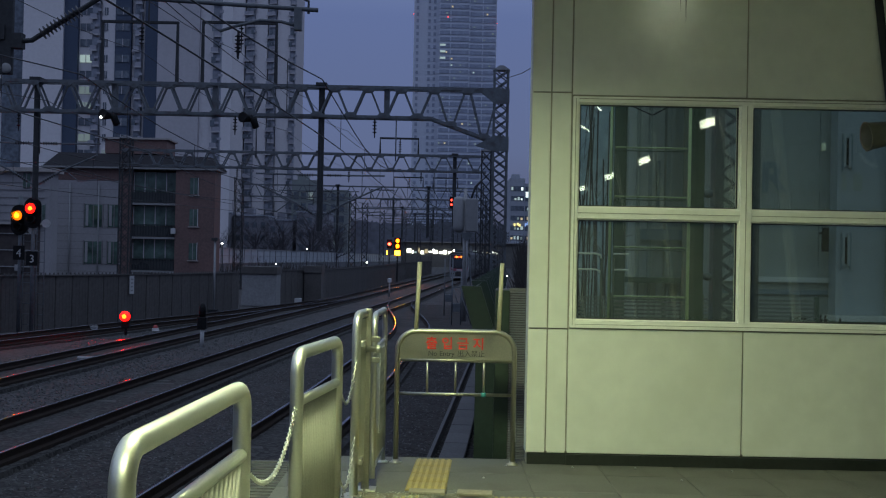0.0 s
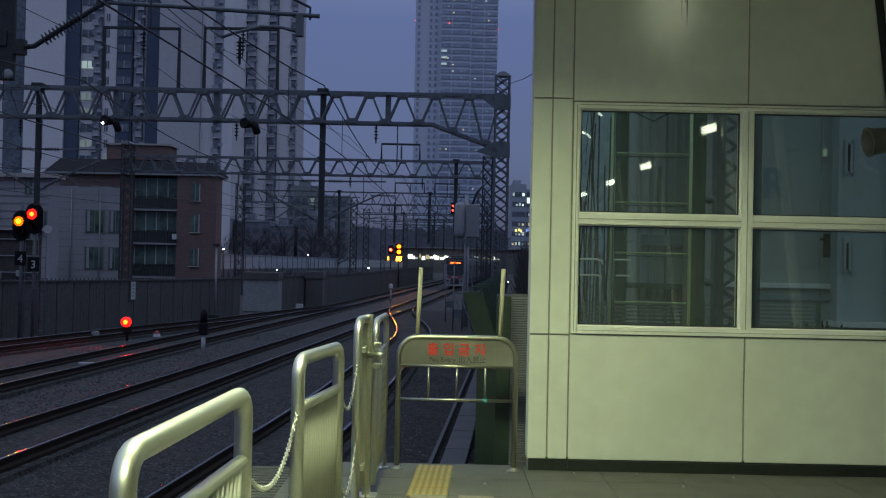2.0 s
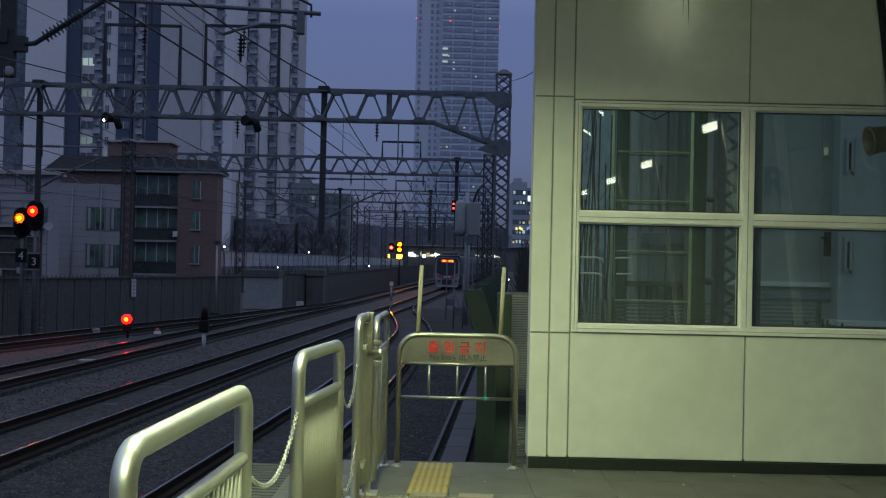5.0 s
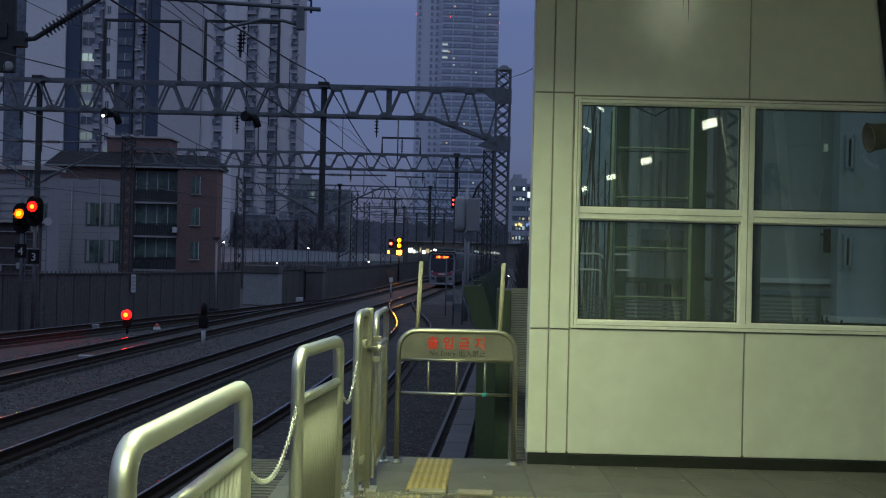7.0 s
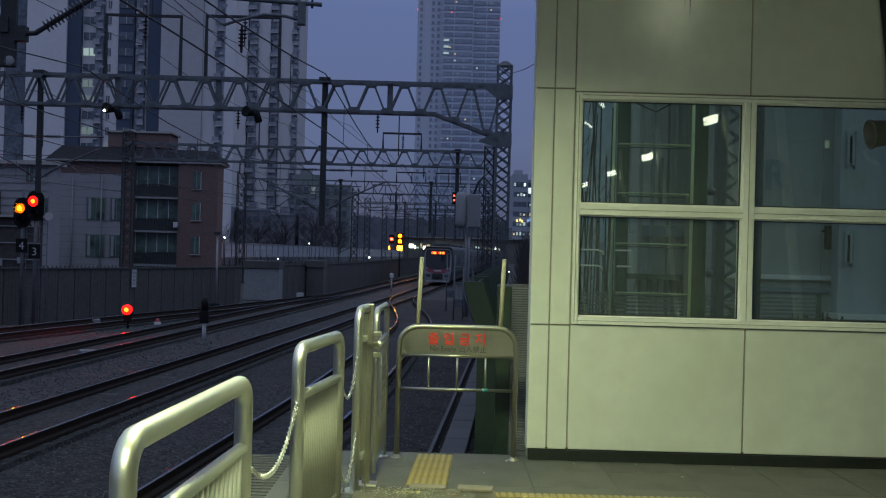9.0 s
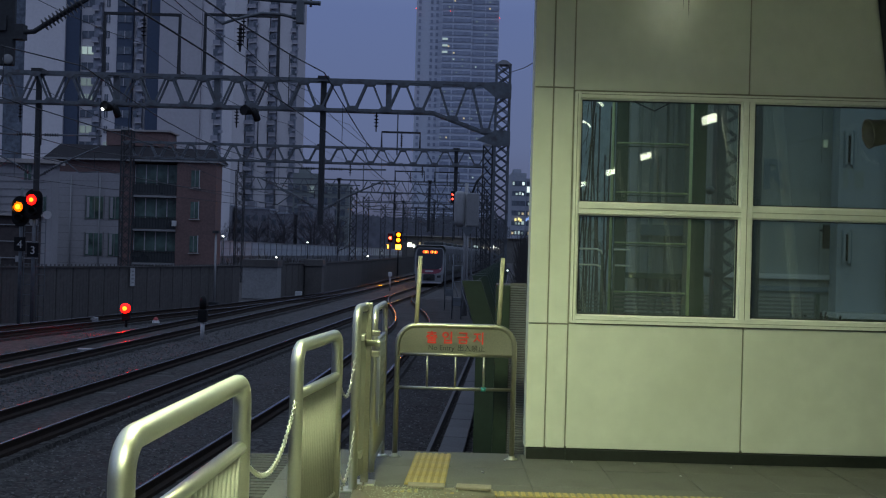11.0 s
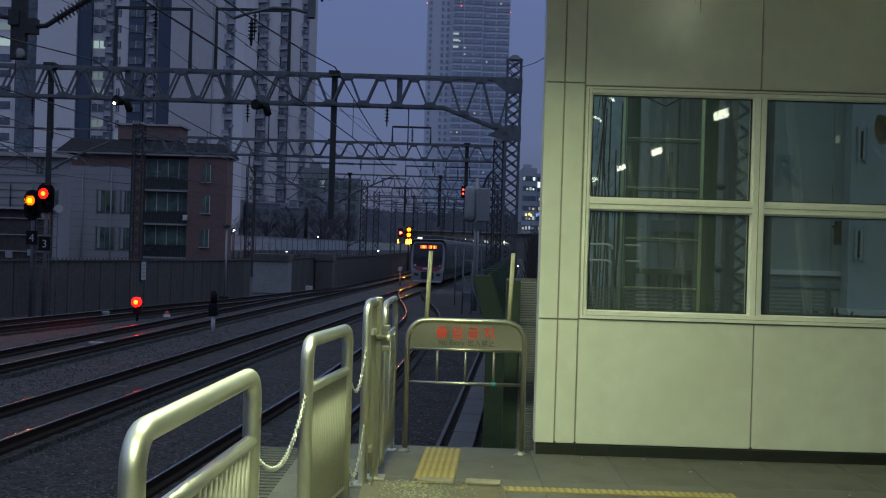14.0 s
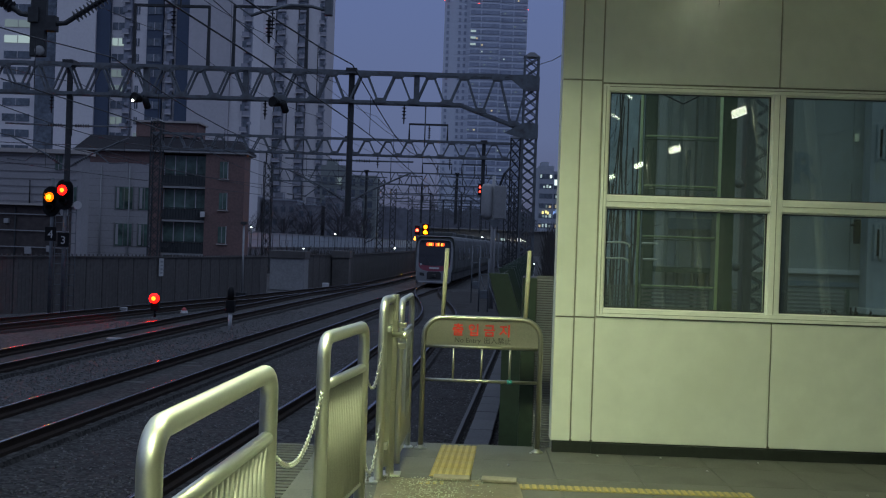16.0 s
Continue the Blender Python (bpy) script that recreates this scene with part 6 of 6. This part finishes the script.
def tall_tower():
    t = thing("tower_block", "very tall hazy blue-grey residential tower with scattered lit windows", "tower", m=pose(0, 480, 0))
    H = 165
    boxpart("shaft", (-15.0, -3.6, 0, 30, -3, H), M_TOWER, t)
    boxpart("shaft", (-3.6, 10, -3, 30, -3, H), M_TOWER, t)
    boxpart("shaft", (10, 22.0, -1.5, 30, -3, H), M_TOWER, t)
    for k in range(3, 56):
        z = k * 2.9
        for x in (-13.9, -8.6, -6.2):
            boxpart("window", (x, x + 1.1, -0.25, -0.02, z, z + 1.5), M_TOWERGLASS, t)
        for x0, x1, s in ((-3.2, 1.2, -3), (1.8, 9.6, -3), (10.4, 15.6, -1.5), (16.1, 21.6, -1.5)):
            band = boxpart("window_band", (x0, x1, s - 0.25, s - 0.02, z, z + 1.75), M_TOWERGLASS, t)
            n = int((x1 - x0) / 1.3)
            for i in range(n):
                if random.random() < 0.09:
                    x = x0 + i * 1.3
                    boxpart("pane", (x, x + 0.7, s - 0.32, s - 0.26, z + 0.5, z + 1.2), random.choice((M_E_DIM, M_E_DIM, M_E_DIM, M_E_COOL, M_E_WARM)), band)
    for z in (93.5, 96.4, 90.6):
        boxpart("window", (-3.1, -0.7, -3.4, -3.3, z, z + 0.9), M_E_COOL, t)
    for x, z in ((-15.1, 110), (-15.1, 76), (22.1, 106.8), (0.2, 109.1)):
        boxpart("beacon", (x - 0.13, x + 0.13, -3.4, -3.1, z, z + 0.26), M_E_REDSOFT, t)


tall_tower()


# low block and office colours have the distance haze mixed in
M_LOWBLOCK = mat("hazed_low_block_render", (0.21, 0.21, 0.24), 0.85, 0, 0.2, 1.5, 0.15, 0.0)
M_MIDBLOCK = mat("green_grey_block_render", (0.20, 0.22, 0.22), 0.85, 0, 0.1, 1.5, 0.15, 0.0)
M_OFFICE = mat("hazed_office_cladding", (0.30, 0.32, 0.37), 0.8, 0, 0.12, 1.5, 0.1, 0.0)


def far_things():
    b = thing("office_block", "grey mid-rise building with bright scattered windows", "building", m=pose(0, 300, 0))
    boxpart("wall", (18.4, 22.6, 0, 20, -3, 24.6), M_OFFICE, b)
    boxpart("wall", (22.61, 50, 1.0, 20, -3, 23.2), M_OFFICE, b)
    boxpart("penthouse", (19.2, 21.4, 4, 10, 24.6, 26.0), M_OFFICE, b)
    rng = random.Random(4)
    for k in range(8):
        z = 1.6 + 2.75 * k
        boxpart("window_band", (18.7, 22.4, -0.05, -0.01, z + 0.1, z + 1.5), M_APTGLASS, b)
        boxpart("window_band", (22.8, 30, 0.95, 0.99, z + 0.1, z + 1.5), M_APTGLASS, b)
        for i in range(9):
            x = 18.8 + 0.9 * i
            if rng.random() < 0.52:
                m = rng.choice((M_E_COOL, M_E_COOL, M_E_BRIGHT, M_E_WARM, M_E_DIM, M_E_DIM))
                q = 0.0 if x < 22.3 else 1.0
                boxpart("window", (x, x + rng.uniform(0.35, 0.75), q - 0.12, q - 0.06, z + 0.35, z + rng.uniform(0.9, 1.35)), m, b)
    boxpart("window", (22.9, 24.6, 0.86, 0.93, 19.3, 20.9), M_E_BRIGHT, b, "large bright window")
    for k in range(7):
        x, z = 22.8 + 0.33 * k, 11.3 + rng.uniform(-0.3, 0.3)
        boxpart("shop_sign", (x, x + 0.24, 0.7, 0.8, z, z + rng.uniform(0.4, 0.9)), M_E_BLUE, b, "glowing blue shop sign")
    for x, z in ((19.6, 11.2), (20.5, 11.4), (21.0, 11.1)):
        boxpart("shop_sign", (x, x + 0.5, -0.3, -0.2, z, z + 0.7), M_E_WARM2, b, "glowing yellow shop sign")
    c = thing("office_block", "dark blocky building beyond the trees", "building", m=pose(0, 250, 0))
    boxpart("wall", (-35.5, -29.5, 0, 12, -3, 19.4), M_MIDBLOCK, c)
    boxpart("wall", (-29.4, -22.6, 3, 12, -3, 17.4), M_MIDBLOCK, c)
    boxpart("penthouse", (-34.5, -32.4, 2, 8, 19.4, 20.8), M_MIDBLOCK, c)
    for k in range(6):
        for x, q in ((-35.0, 0), (-33.3, 0), (-31.6, 0), (-28.8, 3), (-26.6, 3), (-24.6, 3)):
            m = M_E_DIM if (k * 7 + int(-x)) % 11 == 0 else M_APTGLASS
            boxpart("window", (x, x + 1.1, q - 0.2, q - 0.02, 2 + 2.6 * k, 3.5 + 2.6 * k), m, c)
    rng = random.Random(9)
    x = -62.0
    while x < -24:
        q, top = rng.uniform(4.0, 8.5), rng.uniform(8.6, 11.2)
        lb = thing("low_block", "dull grey low building behind the roadside trees", "building", "low roadside buildings", pose(x, 222 + rng.uniform(-4, 4), 0))
        boxpart("wall", (0, q, 0, 9, -3, top), M_LOWBLOCK, lb)
        boxpart("roof", (-0.15, q + 0.15, -0.2, 9.2, top, top + 0.3), M_OFFICE, lb)
        boxpart("stair_head", (q * 0.3, q * 0.3 + 1.6, 2, 5, top + 0.3, top + 1.7), M_LOWBLOCK, lb)
        for k in range(3):
            for i in range(int(q / 1.7)):
                boxpart("window", (0.5 + 1.7 * i, 1.4 + 1.7 * i, -0.12, -0.02, top - 2.4 - 2.7 * k, top - 1.2 - 2.7 * k), M_APTGLASS, lb)
        x += q + rng.uniform(0.2, 1.0)
    # screen along the road beyond the railway
    r = thing("road_barrier", "pale glazed barrier along the road beyond the railway", "barrier", kind="structure")
    n = 64
    for k in range(n):
        s0, s1 = k / n, (k + 1) / n
        xa, ya, xb, yb = -25 + 14.5 * s0, 95 + 205 * s0, -25 + 14.5 * s1, 95 + 205 * s1
        bm = B()
        prism(bm, [(xa, ya), (xb, yb - 0.15), (xb - 0.12, yb - 0.15), (xa - 0.12, ya)], -2, 0.7, "z")
        part("parapet", bm, M_PARAPET, r)
        bm = B()
        prism(bm, [(xa, ya), (xb, yb - 0.15), (xb - 0.05, yb - 0.15), (xa - 0.05, ya)], 0.71, 2.3, "z")
        part("screen", bm, M_SCREEN, r)
        rods("mullion", [(xa + 0.05, ya, 0.7), (xa + 0.05, ya, 2.34)], 0.025, M_MAST, r, 4)
        for z, q in ((0.74, 0.04), (1.55, 0.02), (2.33, 0.05)):
            rods("rail", [(xa + 0.06, ya, z), (xb + 0.06, yb - 0.15, z)], q, M_GREYBOX, r, 4)
    for x, y, z in ((-23.0, 112, 2.75), (-20.5, 132, 0.55), (-9.0, 128, 1.0), (-19.0, 150, 2.6), (9.0, 150, -0.6)):
        l = thing("street_light", "small bright white street light", "street light", "street lights", pose(x, y, -2))
        rods("post", [(0, 0, 0), (0, 0, z + 2)], 0.05, M_MAST, l, 6)
        bm = B()
        lathe(bm, (0, -0.2, z + 2), (0, 0, 1), [(0, 0.05), (0.05, 0.11), (0.11, 0.09), (0.13, 0.02)], 10)
        part("lamp_head", bm, M_E_WHITE, l, "glowing lamp head", smooth=True)
    # lit station far down the line
    s = thing("far_station", "distant lit station building with bright windows under a flat roof", "station", m=pose(0, 290, 0))
    boxpart("wall", (-14, 22, 0, 10, -3, 6.0), M_DARKCONC, s)
    boxpart("roof", (-15, 23, -1, 10, 6.01, 6.25), M_GREYBOX, s)
    x = -10.5
    while x < 14:
        w = random.uniform(0.3, 1.2)
        if random.random() < 0.88:
            z = random.uniform(2.7, 3.3)
            boxpart("window", (x, x + w, -0.2, -0.02, z, z + random.uniform(0.4, 1.3)), random.choice((M_E_STATION, M_E_STATION, M_E_STATION, M_E_COOL, M_E_WARM)), s)
        x += w + random.uniform(0.1, 0.45)
    for x in (-2.5, 3.0, 12.5):
        bm = B()
        lathe(bm, (x, -4, 3.6), (0, 0, 1), [(0, 0.1), (0.2, 0.35), (0.4, 0.3), (0.5, 0.05)], 10)
        part("lamp_head", bm, M_E_WHITE, s, "glowing lamp", smooth=True)
    # leafless trees and scrub in front of the blocks
    for k in range(26):
        x = -60 + 3.0 * k + random.uniform(-1, 1)
        y = 176 + random.uniform(0, 40)
        if x > -16:
            x += 32
        t = thing("tree", "leafless roadside tree, paled for haze", "tree", "roadside trees", pose(x, y, -2, 0, 0, random.uniform(0, 360)))
        h = random.uniform(7, 12)
        bm = B()
        tube(bm, [(0, 0, 0), (0.1, 0, h * 0.35), (0.0, 0.1, h * 0.75)], 0.16, 6)
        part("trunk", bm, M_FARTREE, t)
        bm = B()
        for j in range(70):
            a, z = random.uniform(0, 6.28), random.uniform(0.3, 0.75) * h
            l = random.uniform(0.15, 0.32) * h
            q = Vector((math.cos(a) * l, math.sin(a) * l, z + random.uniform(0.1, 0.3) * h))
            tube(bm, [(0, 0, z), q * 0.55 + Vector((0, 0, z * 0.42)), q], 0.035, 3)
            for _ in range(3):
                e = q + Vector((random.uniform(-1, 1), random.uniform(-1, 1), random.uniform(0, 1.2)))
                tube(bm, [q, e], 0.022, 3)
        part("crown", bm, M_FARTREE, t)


def scrub():
    # leafless undergrowth on the bank beside the line
    rng = random.Random(11)
    for x0, x1, y0, y1, h, count, slope in ((1.9, 2.5, 24, 60, 3.4, 1500, 0.075), (4.3, 8.0, 60, 130, 5.0, 7500, 0.075), (-30.0, -13.0, 96, 150, 3.4, 1500, 0.06)):
        verts, faces = [], []
        for _ in range(count):
            s = rng.random()
            y = y0 + (y1 - y0) * s
            x = x0 + slope * (y - y0) + (x1 - x0) * rng.random() ** 1.4
            p = Vector((x, y, RAIL - 0.3 + rng.random() * h * 0.5))
            q = p + Vector((rng.gauss(0, 0.35), rng.gauss(0, 0.35), rng.uniform(0.4, 1.0) * h * 0.55))
            w = rng.uniform(0.02, 0.05)
            o = len(verts)
            verts += [p + Vector((w, 0, 0)), p + Vector((-w, 0.5 * w, 0)), p + Vector((0, -w, 0)), q]
            faces += [(o, o + 1, o + 3), (o + 1, o + 2, o + 3), (o + 2, o, o + 3)]
        me = bpy.data.meshes.new("undergrowth")
        me.from_pydata(verts, [], faces)
        me.materials.append(M_TREE)
        tagged(new("undergrowth", me), "dark leafless undergrowth on the railway bank", "undergrowth", kind="stuff")
    b = B()
    prism(b, [(1.9, 14), (3.6, 60), (8.0, 125), (30, 125), (30, 14)], -2.2, -0.4, "z")
    tagged(part("bank", b, M_SCRUB, None), "dark earth bank beside the line", "bank", kind="structure")


scrub()


def far_woods():
    # ragged dark woods and low roofs that close the line's end
    rng = random.Random(5)
    verts, faces = [], []
    for y, base, amp, x, x_end in ((330, 12.0, 2.0, -110.0, 70), (345, 13.5, 2.5, -110.0, 70), (365, 15.0, 3.0, -110.0, 70)):
        prev = None
        while x < x_end:
            z = base + amp * noise.noise((x * 0.05, y * 0.3, 0)) + rng.uniform(-0.9, 0.9)
            o = len(verts)
            verts += [(x, y, -4), (x, y, z), (x, y + 8, z * 0.85), (x, y + 8, -4)]
            if prev is not None:
                faces += [(prev, o, o + 1, prev + 1), (prev + 1, o + 1, o + 2, prev + 2)]
            prev = o
            x += rng.uniform(0.35, 1.1)
    me = bpy.data.meshes.new("far_woods")
    me.from_pydata(verts, [], faces)
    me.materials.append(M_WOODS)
    tagged(new("far_woods", me), "distant leafless woods below the skyline, haze mixed into the colour", "woods", kind="stuff")


# haze is mixed in: paler and bluer than near scrub
M_WOODS = mat("hazed_distant_woods", (0.15, 0.153, 0.18), 0.95, 0, 0.3, 0.5, 0.08, 0.0, spec=0.0)
far_woods()
M_PARAPET = mat("road_parapet", (0.13, 0.135, 0.15), 0.85, 0, 0.15, 3, 0.5, 0.0)
M_SCREEN = mat("barrier_screen", (0.34, 0.37, 0.42), 0.4, 0, 0.15, 3, 0.5, 0.0)
far_things()

# ---- the train ----


def train():
    t = thing("commuter_train", "grey commuter train with black windscreen, red stripe and amber destination sign", "train")
    # local frame: y back along the train, nose at y = 0, rail level at z = 0
    W, R0 = 1.5, 3.62

    def section(w, zr, bulge=0.0):
        out = [(-w * 0.93, 0.95), (-w, 1.25), (-w, 2.6), (-w * 0.97, 3.05)]
        out += [(-w * 0.97 + w * 0.22 * (1 - math.cos(a)), 3.05 + (zr - 3.05) * math.sin(a)) for a in (0.5, 1.0, 1.57)]
        out += [(-x, z) for x, z in out[::-1]]
        return out
    bm = B()
    rings = []
    for y, w, zr, lift in ((0.0, 1.28, 3.38, 0.0), (0.12, 1.38, 3.48, 0.0), (0.4, 1.46, 3.56, 0.0), (1.0, W, R0, 0.0), (19.5, W, R0, 0.0)):
        ring = []
        for x, z in section(w, zr):
            ring.append(bm.verts.new((x, y + 0.17 * max(0, z - 1.0) * (1 if y < 0.3 else 0), z)))
        rings.append(ring)
    for a, b in zip(rings, rings[1:]):
        for k in range(len(a)):
            j = (k + 1) % len(a)
            bm.faces.new((a[k], a[j], b[j], b[k]))
    bm.faces.new(rings[0])
    bm.faces.new(rings[-1][::-1])
    body = part("car_body", bm, M_TRAIN, t)

    def nose(z):
        return 0.17 * max(0, z - 1.0)

    def plate(name, outline, out, material, label=""):
        bm = B()
        a = [bm.verts.new((x, nose(z) - out, z)) for x, z in outline]
        b = [bm.verts.new((x, nose(z) + 0.1, z)) for x, z in outline]
        bm.faces.new(a)
        bm.faces.new(b[::-1])
        for k in range(len(a)):
            j = (k + 1) % len(a)
            bm.faces.new((a[k], a[j], b[j], b[k]))
        return part(name, bm, material, t, label)
    def mask(w, ztop, zmid, zlow):
        # straight sides that round off into a deep U
        pts = [(-w * 0.86, ztop), (-w * 0.97, ztop - 0.12), (-w, ztop - 0.4)]
        for i in range(11):
            a = math.pi * i / 10
            c, d = math.cos(a), math.sin(a)
            pts.append((-w * math.copysign(abs(c) ** 0.62, c), zmid - (zmid - zlow) * d ** 0.62))
        return pts + [(w, ztop - 0.4), (w * 0.97, ztop - 0.12), (w * 0.86, ztop)]
    plate("cab_front", [(-1.27, 1.0), (1.27, 1.0), (1.33, 1.2), (1.33, 2.7), (1.24, 3.15), (1.0, 3.36), (-1.0, 3.36), (-1.24, 3.15), (-1.33, 2.7), (-1.33, 1.2)], 0.004, M_TRAINFRONT, "pale grey cab front")
    plate("stripe", mask(1.17, 2.2, 1.75, 1.02), 0.012, M_TRAINRED, "crimson band curving below the windscreen")
    plate("windscreen", mask(1.17, 3.30, 1.9, 1.42), 0.025, M_TRAINGLASS, "black curved windscreen")
    plate("name_bar", [(-0.36, 1.20), (0.36, 1.20), (0.36, 1.32), (-0.36, 1.32)], 0.03, M_WHITEPAINT, "pale bar of unreadable lettering")
    for s in (-1, 1):
        plate("headlight", [(s * 0.70, 0.66), (s * 1.05, 0.70), (s * 1.05, 0.92), (s * 0.72, 0.88)], 0.02, M_TRAINDARK, "unlit dark headlight")
    plate("coupler_recess", [(-0.52, 0.42), (0.52, 0.42), (0.52, 0.92), (0.40, 1.0), (-0.40, 1.0), (-0.52, 0.92)], 0.014, M_TRAINDARK, "dark coupler recess")
    bm = B()
    box(bm, -0.12, 0.12, -0.35, 0.3, 0.6, 0.82)
    bevel(bm, 0.03, 1)
    part("coupler", bm, M_TRAINDARK, t)
    plate("skirt", [(-1.12, 0.14), (1.12, 0.14), (1.25, 0.4), (1.27, 0.995), (-1.27, 0.995), (-1.25, 0.4)], 0.0, M_TRAINFRONT, "pale snowplough skirt")
    plate("step_bar", [(-1.1, 0.22), (1.1, 0.22), (1.1, 0.30), (-1.1, 0.30)], 0.05, M_WHITEPAINT, "pale edge of the skirt")
    for s in (-1, 1):
        bm = B()
        lathe(bm, (s * 0.98, 0.06, 1.50), (0, -1, 0), [(0, 0.07), (0.12, 0.07), (0.14, 0.02)], 10)
        part("marker_lamp", bm, M_WHITEPAINT, t, "small pale marker lamp")
        plate("wiper", [(s * 0.3, 1.6), (s * 0.34, 1.6), (s * 0.75, 2.15), (s * 0.72, 2.16)], 0.03, M_TRAINDARK)
    sign = plate("destination_sign", [(-0.75, 2.82), (0.75, 2.82), (0.75, 3.14), (-0.75, 3.14)], 0.03, M_TRAINDARK, "dark destination sign with glowing marks")
    for x0, x1, m in ((-0.62, -0.50, M_E_LEDRED), (-0.47, -0.37, M_E_LED), (-0.34, -0.24, M_E_LED), (-0.21, -0.12, M_E_LEDRED), (0.05, 0.16, M_E_LEDRED), (0.18, 0.30, M_E_LED), (0.42, 0.54, M_E_LED), (0.56, 0.66, M_E_LEDRED)):
        bm = B()
        z0, z1 = 2.87, 3.09
        box(bm, x0, x1, nose(2.98) - 0.095, nose(2.98) - 0.03, z0, z1)
        part("sign_mark", bm, m, sign)
    boxpart("underframe", (-1.3, 1.3, 0.6, 19.3, 0.35, 0.94), M_TRAINDARK, t)
    bm = B()
    prism(bm, section(W, R0), 0, 19.3)
    me = mesh_of("car_body", bm, M_TRAIN)
    for c in range(6):
        piece("car_body", me, t, 0, 19.9 + 20 * c, 0)
        boxpart("gangway", (-0.8, 0.8, 19.29 + 20 * c, 19.91 + 20 * c, 1.0, 3.1), M_TRAINDARK, t)
    boxpart("following_underframe", (-1.3, 1.3, 19.9, 139, 0.35, 0.94), M_TRAINDARK, t)
    for c in range(7):
        for k in range(4):
            for s in (-1, 1):
                y = 3.0 + 20 * c + 4.6 * k
                boxpart("side_window", (s * 1.505 - 0.012, s * 1.505 + 0.012, y, y + 1.7, 1.85, 2.75), M_TRAINGLASS, t)
        for y in (4.0, 15.5):
            boxpart("roof_unit", (-0.9, 0.9, y + 20 * c, y + 3.2 + 20 * c, R0 - 0.1, R0 + 0.32), M_TRAIN, t, bev=0.08)
        for y in (3.2, 15.0):
            for s in (-0.7525, 0.7525):
                for d in (0, 2.1):
                    bm = B()
                    lathe(bm, (s - 0.06, y + 20 * c + d, 0.43), (1, 0, 0), [(0, 0.46), (0.03, 0.43), (0.12, 0.43)], 14)
                    part("wheel", bm, M_TRAINDARK, t, smooth=False)
    for s in (-1, 1):
        rods("tail_antenna", [(s * 0.3, 1.6, R0), (s * 0.3, 1.6, R0 + 0.35)], 0.03, M_TRAINDARK, t, 5)
    return t


TRAIN = train()
TURN = -math.degrees(math.atan(0.075))
# seconds and how far off the nose is
RUN = [(0.0, 142.0), (1.0, 136.4), (2.0, 130.4), (3.0, 125.2), (4.0, 120.6), (5.0, 116.5), (6.5, 111.2), (8.0, 106.6), (9.0, 103.4), (10.0, 99.8), (11.5, 94.2), (12.5, 90.4), (13.5, 86.9), (14.5, 83.5), (15.5, 79.9), (16.0, 78.1)]


# ---- sleepers last ----
def sleepers():
    bm = B()
    prism(bm, [(-0.92, -0.1), (0.92, -0.1), (0.9, 0.012), (0.5, 0.016), (0.35, 0.018), (-0.35, 0.018), (-0.5, 0.016), (-0.9, 0.012)], -0.12, 0.12)
    me = mesh_of("sleeper", bm, M_SLEEPER)
    for tr, line in TRACKS:
        y = 12.0
        while y < 78:
            t = math.degrees(math.atan((line(y + 0.2) - line(y - 0.2)) / 0.4))
            piece("sleeper", me, tr, line(y), y, RAIL - 0.215, -t)
            y += 0.65


sleepers()


def stones():
    bm = bmesh.new()
    rng = np.random.default_rng(3)
    verts, faces = [], []
    count = 34000
    ys = 11 + 38 * rng.random(count) ** 1.6
    xs = -13 + 15 * rng.random(count)
    for x, y in zip(xs, ys):
        if x > -1.7 and y < 9.3:
            continue
        s = 0.014 + 0.020 * rng.random()
        z = ground_height(x, y) + 0.3 * s * rng.random()
        o = len(verts)
        a = rng.random() * 6.28
        for q in range(3):
            verts.append((x + s * math.cos(a + 2.1 * q), y + s * math.sin(a + 2.1 * q), z - 0.3 * s))
        for q in range(3):
            verts.append((x + 0.7 * s * math.cos(a + 1 + 2.1 * q), y + 0.7 * s * math.sin(a + 1 + 2.1 * q), z + s * (0.5 + 0.5 * rng.random())))
        faces += [(o + 3, o + 4, o + 5), (o, o + 1, o + 3), (o + 1, o + 4, o + 3), (o + 1, o + 2, o + 4), (o + 2, o + 5, o + 4), (o + 2, o, o + 5), (o, o + 3, o + 5)]
    bm.free()
    me = bpy.data.meshes.new("ballast_stones")
    me.from_pydata(verts, [], faces)
    me.materials.append(M_STONE)
    ob = new("ballast_stones", me)
    tagged(ob, "loose grey crushed stones of the track ballast", "gravel", kind="stuff")


stones()


def motions():
    rows = []
    for t, y in RUN:
        rows.append((t, pose(line_main(y), y, RAIL + rise(y) + 0.004, 0, 0, TURN)))
    walk(TRAIN, rows)


motions()
